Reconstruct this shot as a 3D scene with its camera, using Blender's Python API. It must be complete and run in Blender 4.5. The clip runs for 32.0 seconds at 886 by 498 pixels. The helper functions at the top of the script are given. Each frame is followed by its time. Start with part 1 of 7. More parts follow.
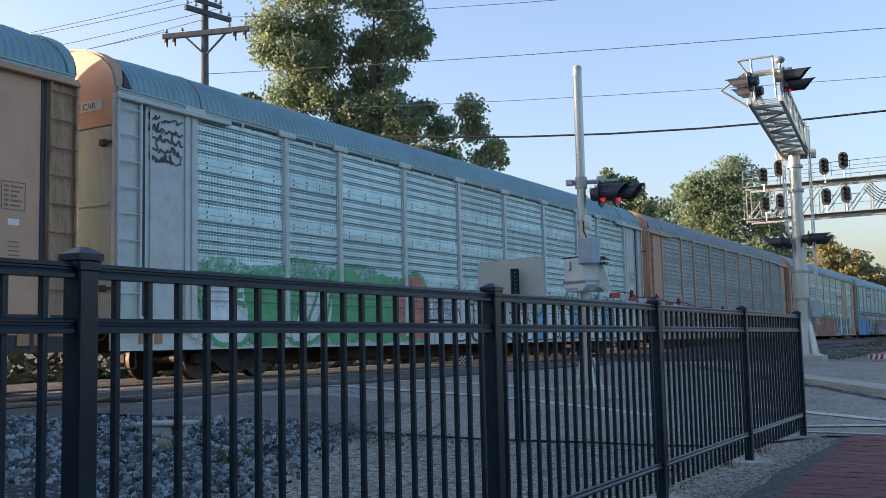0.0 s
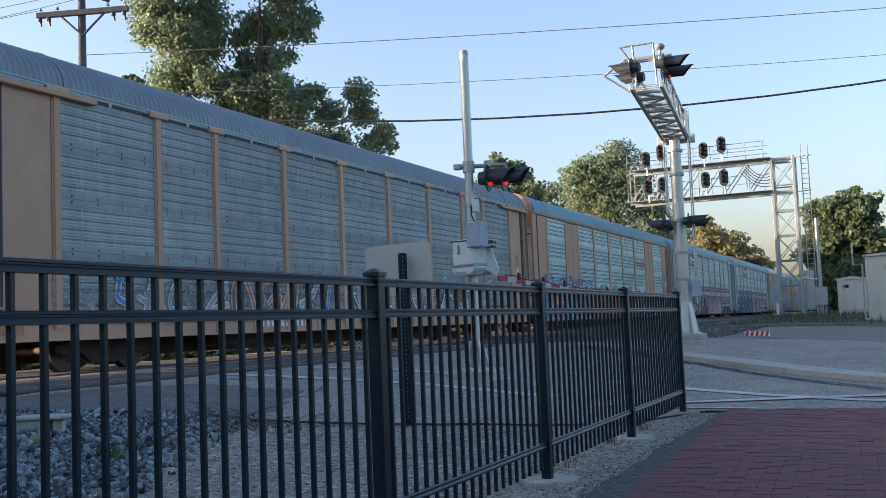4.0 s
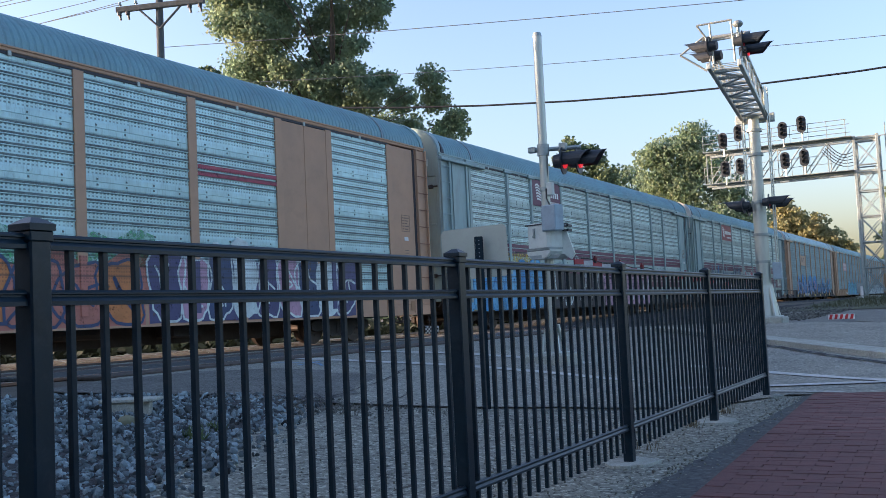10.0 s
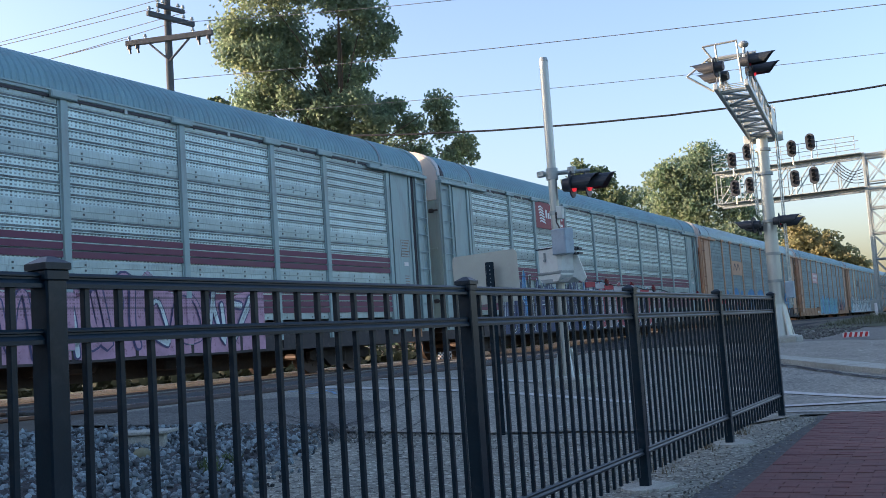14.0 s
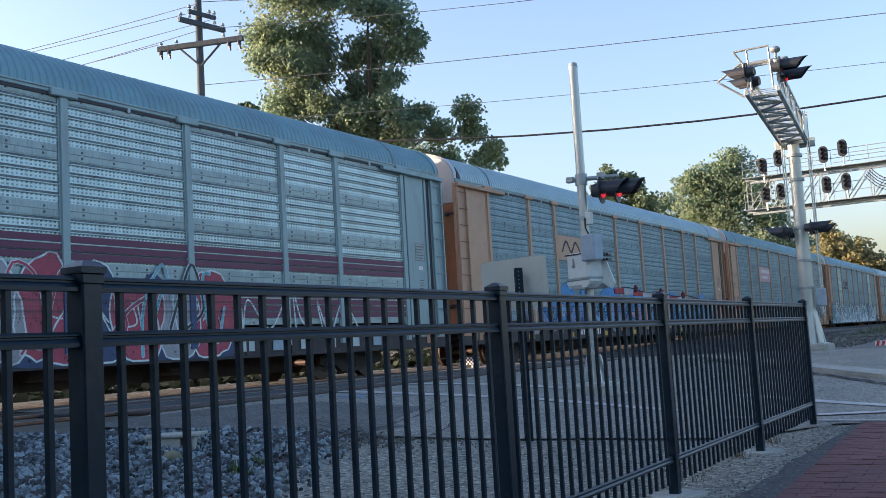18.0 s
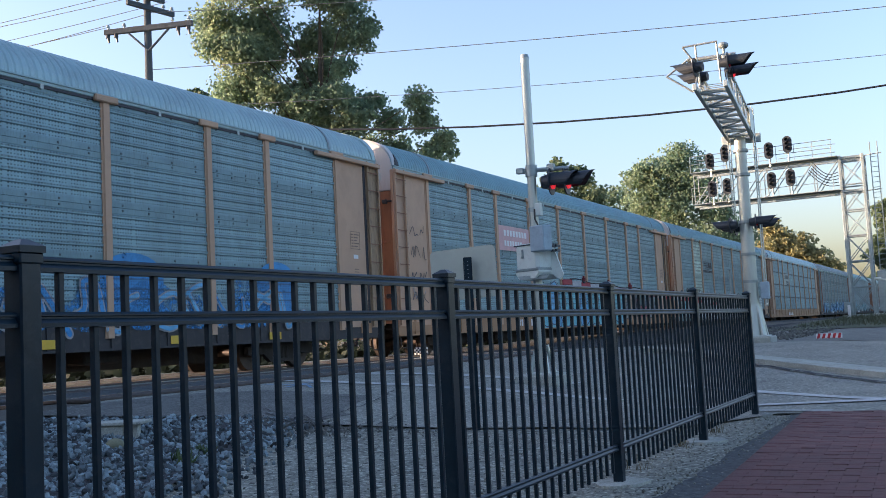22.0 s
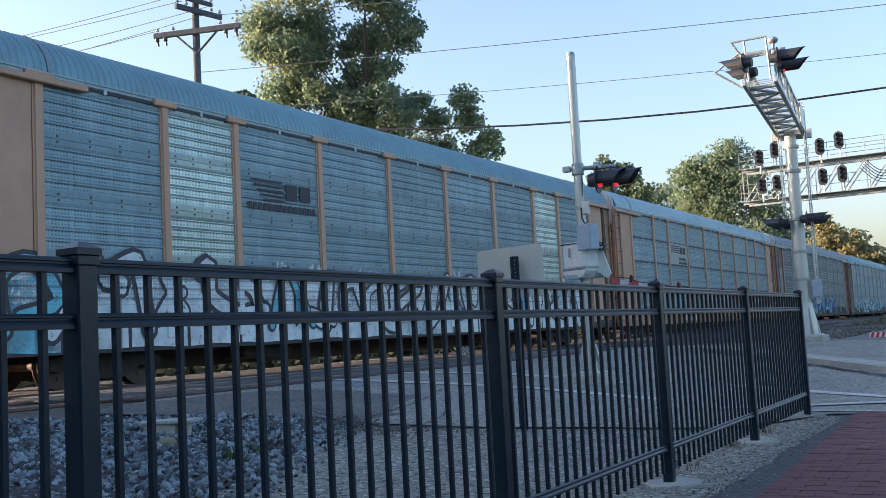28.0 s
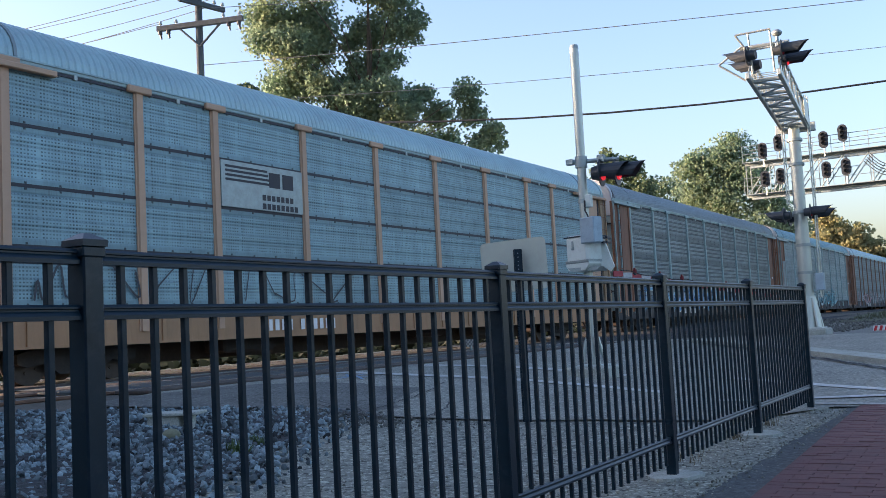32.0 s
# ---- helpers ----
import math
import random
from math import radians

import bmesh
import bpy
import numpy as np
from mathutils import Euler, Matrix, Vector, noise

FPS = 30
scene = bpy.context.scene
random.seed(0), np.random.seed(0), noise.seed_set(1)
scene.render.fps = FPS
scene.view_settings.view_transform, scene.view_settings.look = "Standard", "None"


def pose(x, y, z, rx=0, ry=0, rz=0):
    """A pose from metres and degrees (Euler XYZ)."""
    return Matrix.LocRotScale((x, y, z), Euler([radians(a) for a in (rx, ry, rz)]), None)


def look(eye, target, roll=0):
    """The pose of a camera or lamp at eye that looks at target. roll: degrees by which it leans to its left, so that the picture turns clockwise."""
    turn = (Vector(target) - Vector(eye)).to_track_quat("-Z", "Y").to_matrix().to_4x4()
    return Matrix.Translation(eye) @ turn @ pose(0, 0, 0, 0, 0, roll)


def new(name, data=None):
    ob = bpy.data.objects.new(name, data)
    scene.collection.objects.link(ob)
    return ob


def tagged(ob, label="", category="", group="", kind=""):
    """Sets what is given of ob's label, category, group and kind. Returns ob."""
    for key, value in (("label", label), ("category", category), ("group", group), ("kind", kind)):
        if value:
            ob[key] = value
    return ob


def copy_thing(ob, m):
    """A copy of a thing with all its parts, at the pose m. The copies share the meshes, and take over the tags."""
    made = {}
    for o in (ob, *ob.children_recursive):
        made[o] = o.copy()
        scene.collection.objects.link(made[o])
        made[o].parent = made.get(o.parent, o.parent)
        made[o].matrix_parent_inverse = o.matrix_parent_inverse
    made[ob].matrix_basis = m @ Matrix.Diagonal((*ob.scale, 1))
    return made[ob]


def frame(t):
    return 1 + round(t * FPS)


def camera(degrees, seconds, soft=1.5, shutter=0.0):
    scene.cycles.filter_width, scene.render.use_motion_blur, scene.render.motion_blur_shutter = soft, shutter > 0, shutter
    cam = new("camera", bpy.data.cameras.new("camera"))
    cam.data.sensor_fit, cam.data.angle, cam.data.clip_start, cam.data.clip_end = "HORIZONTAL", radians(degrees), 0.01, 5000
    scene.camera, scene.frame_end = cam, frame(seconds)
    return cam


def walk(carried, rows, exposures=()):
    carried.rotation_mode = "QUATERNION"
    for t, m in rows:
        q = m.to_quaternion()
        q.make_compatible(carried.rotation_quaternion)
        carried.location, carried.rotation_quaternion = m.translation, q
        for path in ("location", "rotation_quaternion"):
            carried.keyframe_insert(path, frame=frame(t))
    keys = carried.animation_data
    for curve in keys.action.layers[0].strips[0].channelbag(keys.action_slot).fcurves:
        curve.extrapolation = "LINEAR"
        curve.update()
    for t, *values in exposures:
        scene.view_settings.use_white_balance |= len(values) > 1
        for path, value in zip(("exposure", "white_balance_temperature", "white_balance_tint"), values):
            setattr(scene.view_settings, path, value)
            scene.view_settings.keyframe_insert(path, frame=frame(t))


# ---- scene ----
# Camera: a person-held camera that stands still beside a fence and pans a little.
cam = camera(47.3, 32.0, 0.65)
PATH = [
    (0.0, 0.008, -0.022, 1.092, 95.39, 1.27, 30.19),
    (0.5, 0.020, -0.018, 1.118, 94.62, 2.86, 28.48),
    (1.0, 0.051, -0.014, 1.145, 94.27, 3.38, 25.15),
    (1.5, 0.056, -0.015, 1.165, 96.23, 2.87, 24.07),
    (2.0, 0.040, -0.005, 1.153, 95.34, 2.02, 27.69),
    (2.5, 0.040, 0.006, 1.123, 94.90, 0.25, 23.00),
    (4.5, 0.025, 0.018, 1.086, 94.10, 3.16, 24.90),
    (5.0, 0.008, 0.026, 1.075, 93.78, 3.65, 25.69),
    (5.5, -0.003, 0.024, 1.079, 93.57, 3.71, 26.46),
    (6.0, 0.006, 0.007, 1.083, 93.58, 4.01, 27.16),
    (6.5, 0.003, 0.005, 1.083, 93.96, 3.93, 27.41),
    (7.0, -0.002, 0.010, 1.087, 94.28, 3.67, 27.84),
    (7.5, -0.000, 0.016, 1.093, 94.78, 3.84, 28.19),
    (8.0, -0.006, 0.016, 1.098, 94.52, 3.10, 28.59),
    (8.5, -0.005, 0.013, 1.085, 94.49, 2.89, 28.79),
    (9.0, -0.011, 0.018, 1.075, 94.22, 2.61, 28.38),
    (9.5, -0.013, 0.023, 1.068, 93.81, 2.74, 28.34),
    (10.0, -0.011, 0.020, 1.070, 93.71, 2.69, 28.26),
    (10.5, -0.009, 0.015, 1.077, 93.69, 2.84, 27.79),
    (11.0, -0.004, 0.006, 1.089, 94.42, 3.18, 28.15),
    (11.5, 0.000, -0.001, 1.086, 94.68, 3.58, 28.40),
    (12.0, 0.003, -0.004, 1.090, 94.76, 3.69, 28.42),
    (12.5, -0.001, -0.002, 1.084, 94.79, 3.64, 28.36),
    (13.0, 0.000, -0.001, 1.084, 95.05, 3.72, 28.69),
    (13.5, 0.002, -0.003, 1.083, 95.10, 3.70, 28.73),
    (14.0, 0.005, -0.003, 1.085, 95.15, 3.77, 28.97),
    (14.5, 0.005, -0.005, 1.083, 95.09, 3.98, 29.08),
    (16.5, 0.002, -0.005, 1.089, 95.41, 3.73, 29.61),
    (17.0, -0.004, -0.005, 1.084, 95.06, 3.60, 29.84),
    (17.5, -0.002, -0.006, 1.086, 95.29, 3.40, 30.21),
    (18.0, -0.004, -0.010, 1.087, 95.54, 3.36, 30.51),
    (18.5, -0.002, -0.013, 1.082, 95.38, 3.36, 30.43),
    (19.0, -0.003, -0.010, 1.082, 95.45, 3.30, 30.36),
    (19.5, -0.000, -0.011, 1.084, 95.36, 3.35, 30.47),
    (20.0, -0.004, -0.011, 1.082, 95.49, 3.40, 30.53),
    (20.5, -0.003, -0.004, 1.081, 95.15, 3.45, 30.43),
    (21.0, 0.001, 0.001, 1.074, 94.30, 3.37, 29.51),
    (21.5, -0.000, 0.001, 1.071, 95.26, 2.73, 28.36),
    (22.0, -0.004, 0.004, 1.067, 94.87, 2.98, 27.64),
    (22.5, -0.007, 0.001, 1.069, 94.80, 3.09, 28.22),
    (23.0, -0.006, -0.003, 1.072, 94.83, 3.34, 29.10),
    (23.5, -0.006, -0.004, 1.074, 94.90, 3.45, 29.40),
    (24.0, -0.008, -0.001, 1.068, 94.48, 3.40, 29.58),
    (24.5, -0.013, 0.001, 1.064, 93.87, 3.16, 29.29),
    (25.0, -0.010, 0.006, 1.071, 94.82, 3.14, 29.60),
    (25.5, -0.014, -0.003, 1.069, 94.83, 3.16, 29.76),
    (27.5, -0.011, -0.005, 1.071, 94.87, 3.00, 30.03),
    (28.0, -0.011, -0.004, 1.071, 94.95, 3.03, 30.25),
    (28.5, -0.016, -0.002, 1.071, 94.92, 2.76, 30.45),
    (29.0, -0.011, -0.002, 1.074, 94.92, 2.73, 30.51),
    (29.5, -0.012, -0.002, 1.065, 94.47, 2.64, 30.20),
    (30.0, -0.011, -0.005, 1.063, 94.13, 2.81, 29.72),
    (30.5, -0.012, -0.002, 1.063, 93.95, 2.65, 29.53),
    (31.0, -0.012, -0.007, 1.066, 94.37, 2.71, 30.01),
    (31.5, -0.017, -0.007, 1.066, 94.23, 2.91, 30.10),
    (32.0, -0.014, -0.010, 1.067, 94.57, 2.99, 30.41),
]
walk(cam, [(t, pose(x, y, z, rx, ry, rz)) for t, x, y, z, rx, ry, rz in PATH],
     [(0.0, 1.73, 6250, 26), (1.5, 1.65, 6250, 26), (2.5, 1.65, 6250, 26), (5.0, 1.86, 6100, 26), (20.0, 1.90, 6100, 26), (32.0, 1.98, 6100, 26)])

# ---- world, sun, exposure ----
SUN_EL, SUN_AZ = 7.5, 245.0   # degrees; azimuth clockwise from +y
world = bpy.data.worlds.new("sky")
scene.world = world
world.use_nodes = True
wt = world.node_tree
sky = wt.nodes.new("ShaderNodeTexSky")
sky.sky_type, sky.sun_disc = "NISHITA", False
sky.sun_elevation, sky.sun_rotation = radians(SUN_EL), radians(SUN_AZ)
sky.air_density, sky.dust_density, sky.ozone_density = 1.0, 3.0, 1.8
back = wt.nodes["Background"]
back.inputs["Strength"].default_value = 0.15
wt.links.new(sky.outputs[0], back.inputs["Color"])
sun = new("sun", bpy.data.lights.new("sun", "SUN"))
sun.data.energy, sun.data.angle, sun.data.color = 3.8, radians(0.6), (1.0, 0.72, 0.45)
_sd = Vector((math.sin(radians(SUN_AZ)) * math.cos(radians(SUN_EL)), math.cos(radians(SUN_AZ)) * math.cos(radians(SUN_EL)), math.sin(radians(SUN_EL))))
sun.matrix_world = look(_sd * 50, (0, 0, 0))

# ---- mesh building ----
class MB:
    """Collects vertices and faces of one mesh."""
    def __init__(self):
        self.v, self.f, self.uv = [], [], None

    def add(self, verts, faces):
        k = len(self.v)
        self.v.extend(tuple(p) for p in verts)
        self.f.extend(tuple(i + k for i in q) for q in faces)
        return self

    def box(self, c, s, b=0.0, m=None):
        x, y, z = s[0] / 2, s[1] / 2, s[2] / 2
        if b <= 0:
            vs = [(i * x, j * y, k * z) for i in (-1, 1) for j in (-1, 1) for k in (-1, 1)]
            fs = [(0, 1, 3, 2), (4, 6, 7, 5), (0, 4, 5, 1), (2, 3, 7, 6), (0, 2, 6, 4), (1, 5, 7, 3)]
        else:
            b = min(b, x * .9, y * .9, z * .9)
            vs, idx = [], {}
            for i in (-1, 1):
                for j in (-1, 1):
                    for k in (-1, 1):
                        for a in range(3):
                            q = [i * (x - b), j * (y - b), k * (z - b)]
                            q[a] = (i * x, j * y, k * z)[a]
                            idx[i, j, k, a] = len(vs)
                            vs.append(tuple(q))
            g = lambda i, j, k, a: idx[i, j, k, a]
            fs = []
            for s1 in (-1, 1):
                fs.append([g(s1, -1, -1, 0), g(s1, 1, -1, 0), g(s1, 1, 1, 0), g(s1, -1, 1, 0)][::s1])
                fs.append([g(-1, s1, -1, 1), g(-1, s1, 1, 1), g(1, s1, 1, 1), g(1, s1, -1, 1)][::s1])
                fs.append([g(-1, -1, s1, 2), g(1, -1, s1, 2), g(1, 1, s1, 2), g(-1, 1, s1, 2)][::s1])
            for i in (-1, 1):
                for j in (-1, 1):
                    fs.append([g(i, j, -1, 0), g(i, j, -1, 1), g(i, j, 1, 1), g(i, j, 1, 0)][::i * j])
                    fs.append([g(i, -1, j, 0), g(i, 1, j, 0), g(i, 1, j, 2), g(i, -1, j, 2)][::i * j])
                    fs.append([g(-1, i, j, 1), g(-1, i, j, 2), g(1, i, j, 2), g(1, i, j, 1)][::i * j])
                    for k in (-1, 1):
                        fs.append([g(i, j, k, 0), g(i, j, k, 1), g(i, j, k, 2)][::i * j * k])
        m = m or Matrix.Identity(4)
        c = Vector(c)
        return self.add([m @ Vector(p) + c for p in vs], fs)

    def cyl(self, a, b, r0, r1=None, n=10, cap=True):
        a, b = Vector(a), Vector(b)
        r1 = r0 if r1 is None else r1
        q = (b - a).to_track_quat("Z", "Y").to_matrix()
        vs = []
        for p, r in ((a, r0), (b, r1)):
            vs += [p + q @ Vector((r * math.cos(6.28318 * i / n), r * math.sin(6.28318 * i / n), 0)) for i in range(n)]
        fs = [(i, (i + 1) % n, n + (i + 1) % n, n + i) for i in range(n)]
        if cap:
            fs += [tuple(range(n))[::-1], tuple(range(n, 2 * n))]
        return self.add(vs, fs)

    def tube(self, pts, r, n=6):
        """One unbroken tube along points."""
        pts = [Vector(p) for p in pts]
        vs, fs, k = [], [], len(pts)
        for i, p in enumerate(pts):
            d = (pts[min(k - 1, i + 1)] - pts[max(0, i - 1)]).normalized()
            q = d.to_track_quat("Z", "Y").to_matrix()
            vs += [p + q @ Vector((r * math.cos(6.28318 * j / n), r * math.sin(6.28318 * j / n), 0)) for j in range(n)]
        for i in range(k - 1):
            fs += [(i * n + j, i * n + (j + 1) % n, (i + 1) * n + (j + 1) % n, (i + 1) * n + j) for j in range(n)]
        fs += [tuple(range(n))[::-1], tuple(range((k - 1) * n, k * n))]
        return self.add(vs, fs)

    def prism(self, prof, a0, a1, axis="y"):
        """Extrudes a closed 2D outline: along y it is (x, z), along x it is (y, z), along z it is (x, y)."""
        n = len(prof)
        put = {"y": lambda p, a: (p[0], a, p[1]), "x": lambda p, a: (a, p[0], p[1]), "z": lambda p, a: (p[0], p[1], a)}[axis]
        vs = [put(p, a0) for p in prof] + [put(p, a1) for p in prof]
        fs = [(i, (i + 1) % n, n + (i + 1) % n, n + i) for i in range(n)] + [tuple(range(n))[::-1], tuple(range(n, 2 * n))]
        return self.add(vs, fs)

    def sphere(self, c, r, nu=10, nv=6, squash=1.0):
        vs, fs = [], []
        for j in range(nv + 1):
            th = math.pi * j / nv
            for i in range(nu):
                ph = 6.28318 * i / nu
                vs.append((c[0] + r * math.sin(th) * math.cos(ph), c[1] + r * math.sin(th) * math.sin(ph), c[2] + r * squash * math.cos(th)))
        for j in range(nv):
            for i in range(nu):
                fs.append((j * nu + i, (j + 1) * nu + i, (j + 1) * nu + (i + 1) % nu, j * nu + (i + 1) % nu))
        return self.add(vs, fs)

    def mesh(self, name, material=None, smooth=0):
        me = bpy.data.meshes.new(name)
        me.from_pydata(self.v, [], self.f)
        bm = bmesh.new()
        bm.from_mesh(me)
        if len(bm.faces) < 60000:
            bmesh.ops.recalc_face_normals(bm, faces=bm.faces)
        bm.to_mesh(me)
        bm.free()
        if smooth:
            me.polygons.foreach_set("use_smooth", [True] * len(me.polygons))
            me.set_sharp_from_angle(angle=radians(smooth))
        if material:
            me.materials.append(material)
        return me


def part(name, mb, material, parent=None, label="", smooth=0, m=None):
    """One mesh object, as a thing or under a thing or part."""
    me = mb if isinstance(mb, bpy.types.Mesh) else mb.mesh(name, material, smooth)
    ob = new(name, me)
    if parent:
        ob.parent = parent
    if m is not None:
        ob.matrix_basis = m
    if isinstance(mb, bpy.types.Mesh) and material and len(me.materials) and me.materials[0] != material:
        ob.material_slots[0].link = "OBJECT"
        ob.material_slots[0].material = material
    if label:
        tagged(ob, label)
    return ob


def thing(name, label, category, group="", kind="", at=None):
    ob = new(name)
    ob.empty_display_size = 0.2
    if at is not None:
        ob.matrix_basis = at
    return tagged(ob, label, category, group, kind)


# ---- materials ----
def nodes_of(name):
    ma = bpy.data.materials.new(name)
    ma.use_nodes = True
    return ma, ma.node_tree, ma.node_tree.nodes["Principled BSDF"]


def mth(nt, op, a, b=None):
    n = nt.nodes.new("ShaderNodeMath")
    n.operation = op
    for i, q in enumerate((a, b)):
        if q is None:
            continue
        if isinstance(q, (int, float)):
            n.inputs[i].default_value = q
        else:
            nt.links.new(q, n.inputs[i])
    return n.outputs[0]


def mixc(nt, fac, a, b, blend="MIX"):
    n = nt.nodes.new("ShaderNodeMix")
    n.data_type, n.blend_type = "RGBA", blend
    for sock, q in ((n.inputs[0], fac), (n.inputs[6], a), (n.inputs[7], b)):
        if isinstance(q, (int, float)):
            sock.default_value = q
        elif isinstance(q, (tuple, list)):
            sock.default_value = (*q[:3], 1)
        else:
            nt.links.new(q, sock)
    return n.outputs[2]


def noise_of(nt, vec, scale, detail=4.0, rough=0.6, dist=0.0):
    n = nt.nodes.new("ShaderNodeTexNoise")
    n.inputs["Scale"].default_value, n.inputs["Detail"].default_value = scale, detail
    n.inputs["Roughness"].default_value, n.inputs["Distortion"].default_value = rough, dist
    if vec is not None:
        nt.links.new(vec, n.inputs["Vector"])
    return n.outputs["Fac"]


def stretch(nt, vec, s):
    n = nt.nodes.new("ShaderNodeMapping")
    n.inputs["Scale"].default_value = s
    nt.links.new(vec, n.inputs["Vector"])
    return n.outputs[0]


def ramp01(nt, q, lo, hi):
    n = nt.nodes.new("ShaderNodeMapRange")
    n.inputs["From Min"].default_value, n.inputs["From Max"].default_value = lo, hi
    nt.links.new(q, n.inputs["Value"])
    return n.outputs[0]


def bump_of(nt, bsdf, height, strength, distance):
    n = nt.nodes.new("ShaderNodeBump")
    n.inputs["Strength"].default_value, n.inputs["Distance"].default_value = strength, distance
    nt.links.new(height, n.inputs["Height"])
    nt.links.new(n.outputs[0], bsdf.inputs["Normal"])


def mat(name, col, rough=0.6, metal=0.0, var=0.2, scale=3.0, fine=60.0, bump=0.15, dirt=None, dirt_amt=0.4, streak=False, rnd=0.0, bdist=0.01, isle=False, speck=0.0, sscale=45.0):
    """A surface with broad stains, fine grain, and dirt of its own colour."""
    ma, nt, bs = nodes_of(name)
    vec = nt.nodes.new("ShaderNodeTexCoord").outputs["Object"]
    broad = noise_of(nt, stretch(nt, vec, (1, 1, 0.25)) if streak else vec, scale, 5.0, 0.65)
    grain = noise_of(nt, vec, fine, 3.0, 0.6)
    lo = tuple(c * (1 - var) for c in col)
    hi = tuple(min(1, c * (1 + var)) for c in col)
    c = mixc(nt, ramp01(nt, broad, 0.3, 0.7), lo, hi)
    c = mixc(nt, mth(nt, "MULTIPLY", ramp01(nt, grain, 0.35, 0.75), var * 0.8), c, tuple(q * 0.55 for q in col))
    if dirt:
        spots = noise_of(nt, stretch(nt, vec, (1, 1, 0.2)) if streak else vec, scale * 2.7, 6.0, 0.7, 0.4)
        c = mixc(nt, mth(nt, "MULTIPLY", ramp01(nt, spots, 0.5, 0.72), dirt_amt), c, dirt)
    if speck:
        sp = noise_of(nt, vec, sscale, 2.0, 0.75)
        c = mixc(nt, mth(nt, "MULTIPLY", ramp01(nt, sp, 0.52, 0.66), speck), c, tuple(min(1, q * 2.3) for q in col))
        sp = noise_of(nt, stretch(nt, vec, (1.13, 0.91, 1)), sscale * 0.8, 2.0, 0.75)
        c = mixc(nt, mth(nt, "MULTIPLY", ramp01(nt, sp, 0.53, 0.66), speck), c, tuple(q * 0.22 for q in col))
    if rnd:
        r = nt.nodes.new("ShaderNodeNewGeometry").outputs["Random Per Island"] if isle else nt.nodes.new("ShaderNodeObjectInfo").outputs["Random"]
        f = mth(nt, "ADD", mth(nt, "MULTIPLY", r, 2 * rnd), 1 - rnd)
        n = nt.nodes.new("ShaderNodeMix")
        n.data_type, n.blend_type = "RGBA", "MULTIPLY"
        n.inputs[0].default_value = 1
        cm = nt.nodes.new("ShaderNodeCombineColor")
        for i in range(3):
            nt.links.new(f, cm.inputs[i])
        nt.links.new(c, n.inputs[6])
        nt.links.new(cm.outputs[0], n.inputs[7])
        c = n.outputs[2]
    nt.links.new(c, bs.inputs["Base Color"])
    bs.inputs["Metallic"].default_value = metal
    nt.links.new(mth(nt, "ADD", mth(nt, "MULTIPLY", broad, 0.3), rough - 0.15), bs.inputs["Roughness"])
    if bump:
        bump_of(nt, bs, grain, bump, bdist)
    return ma


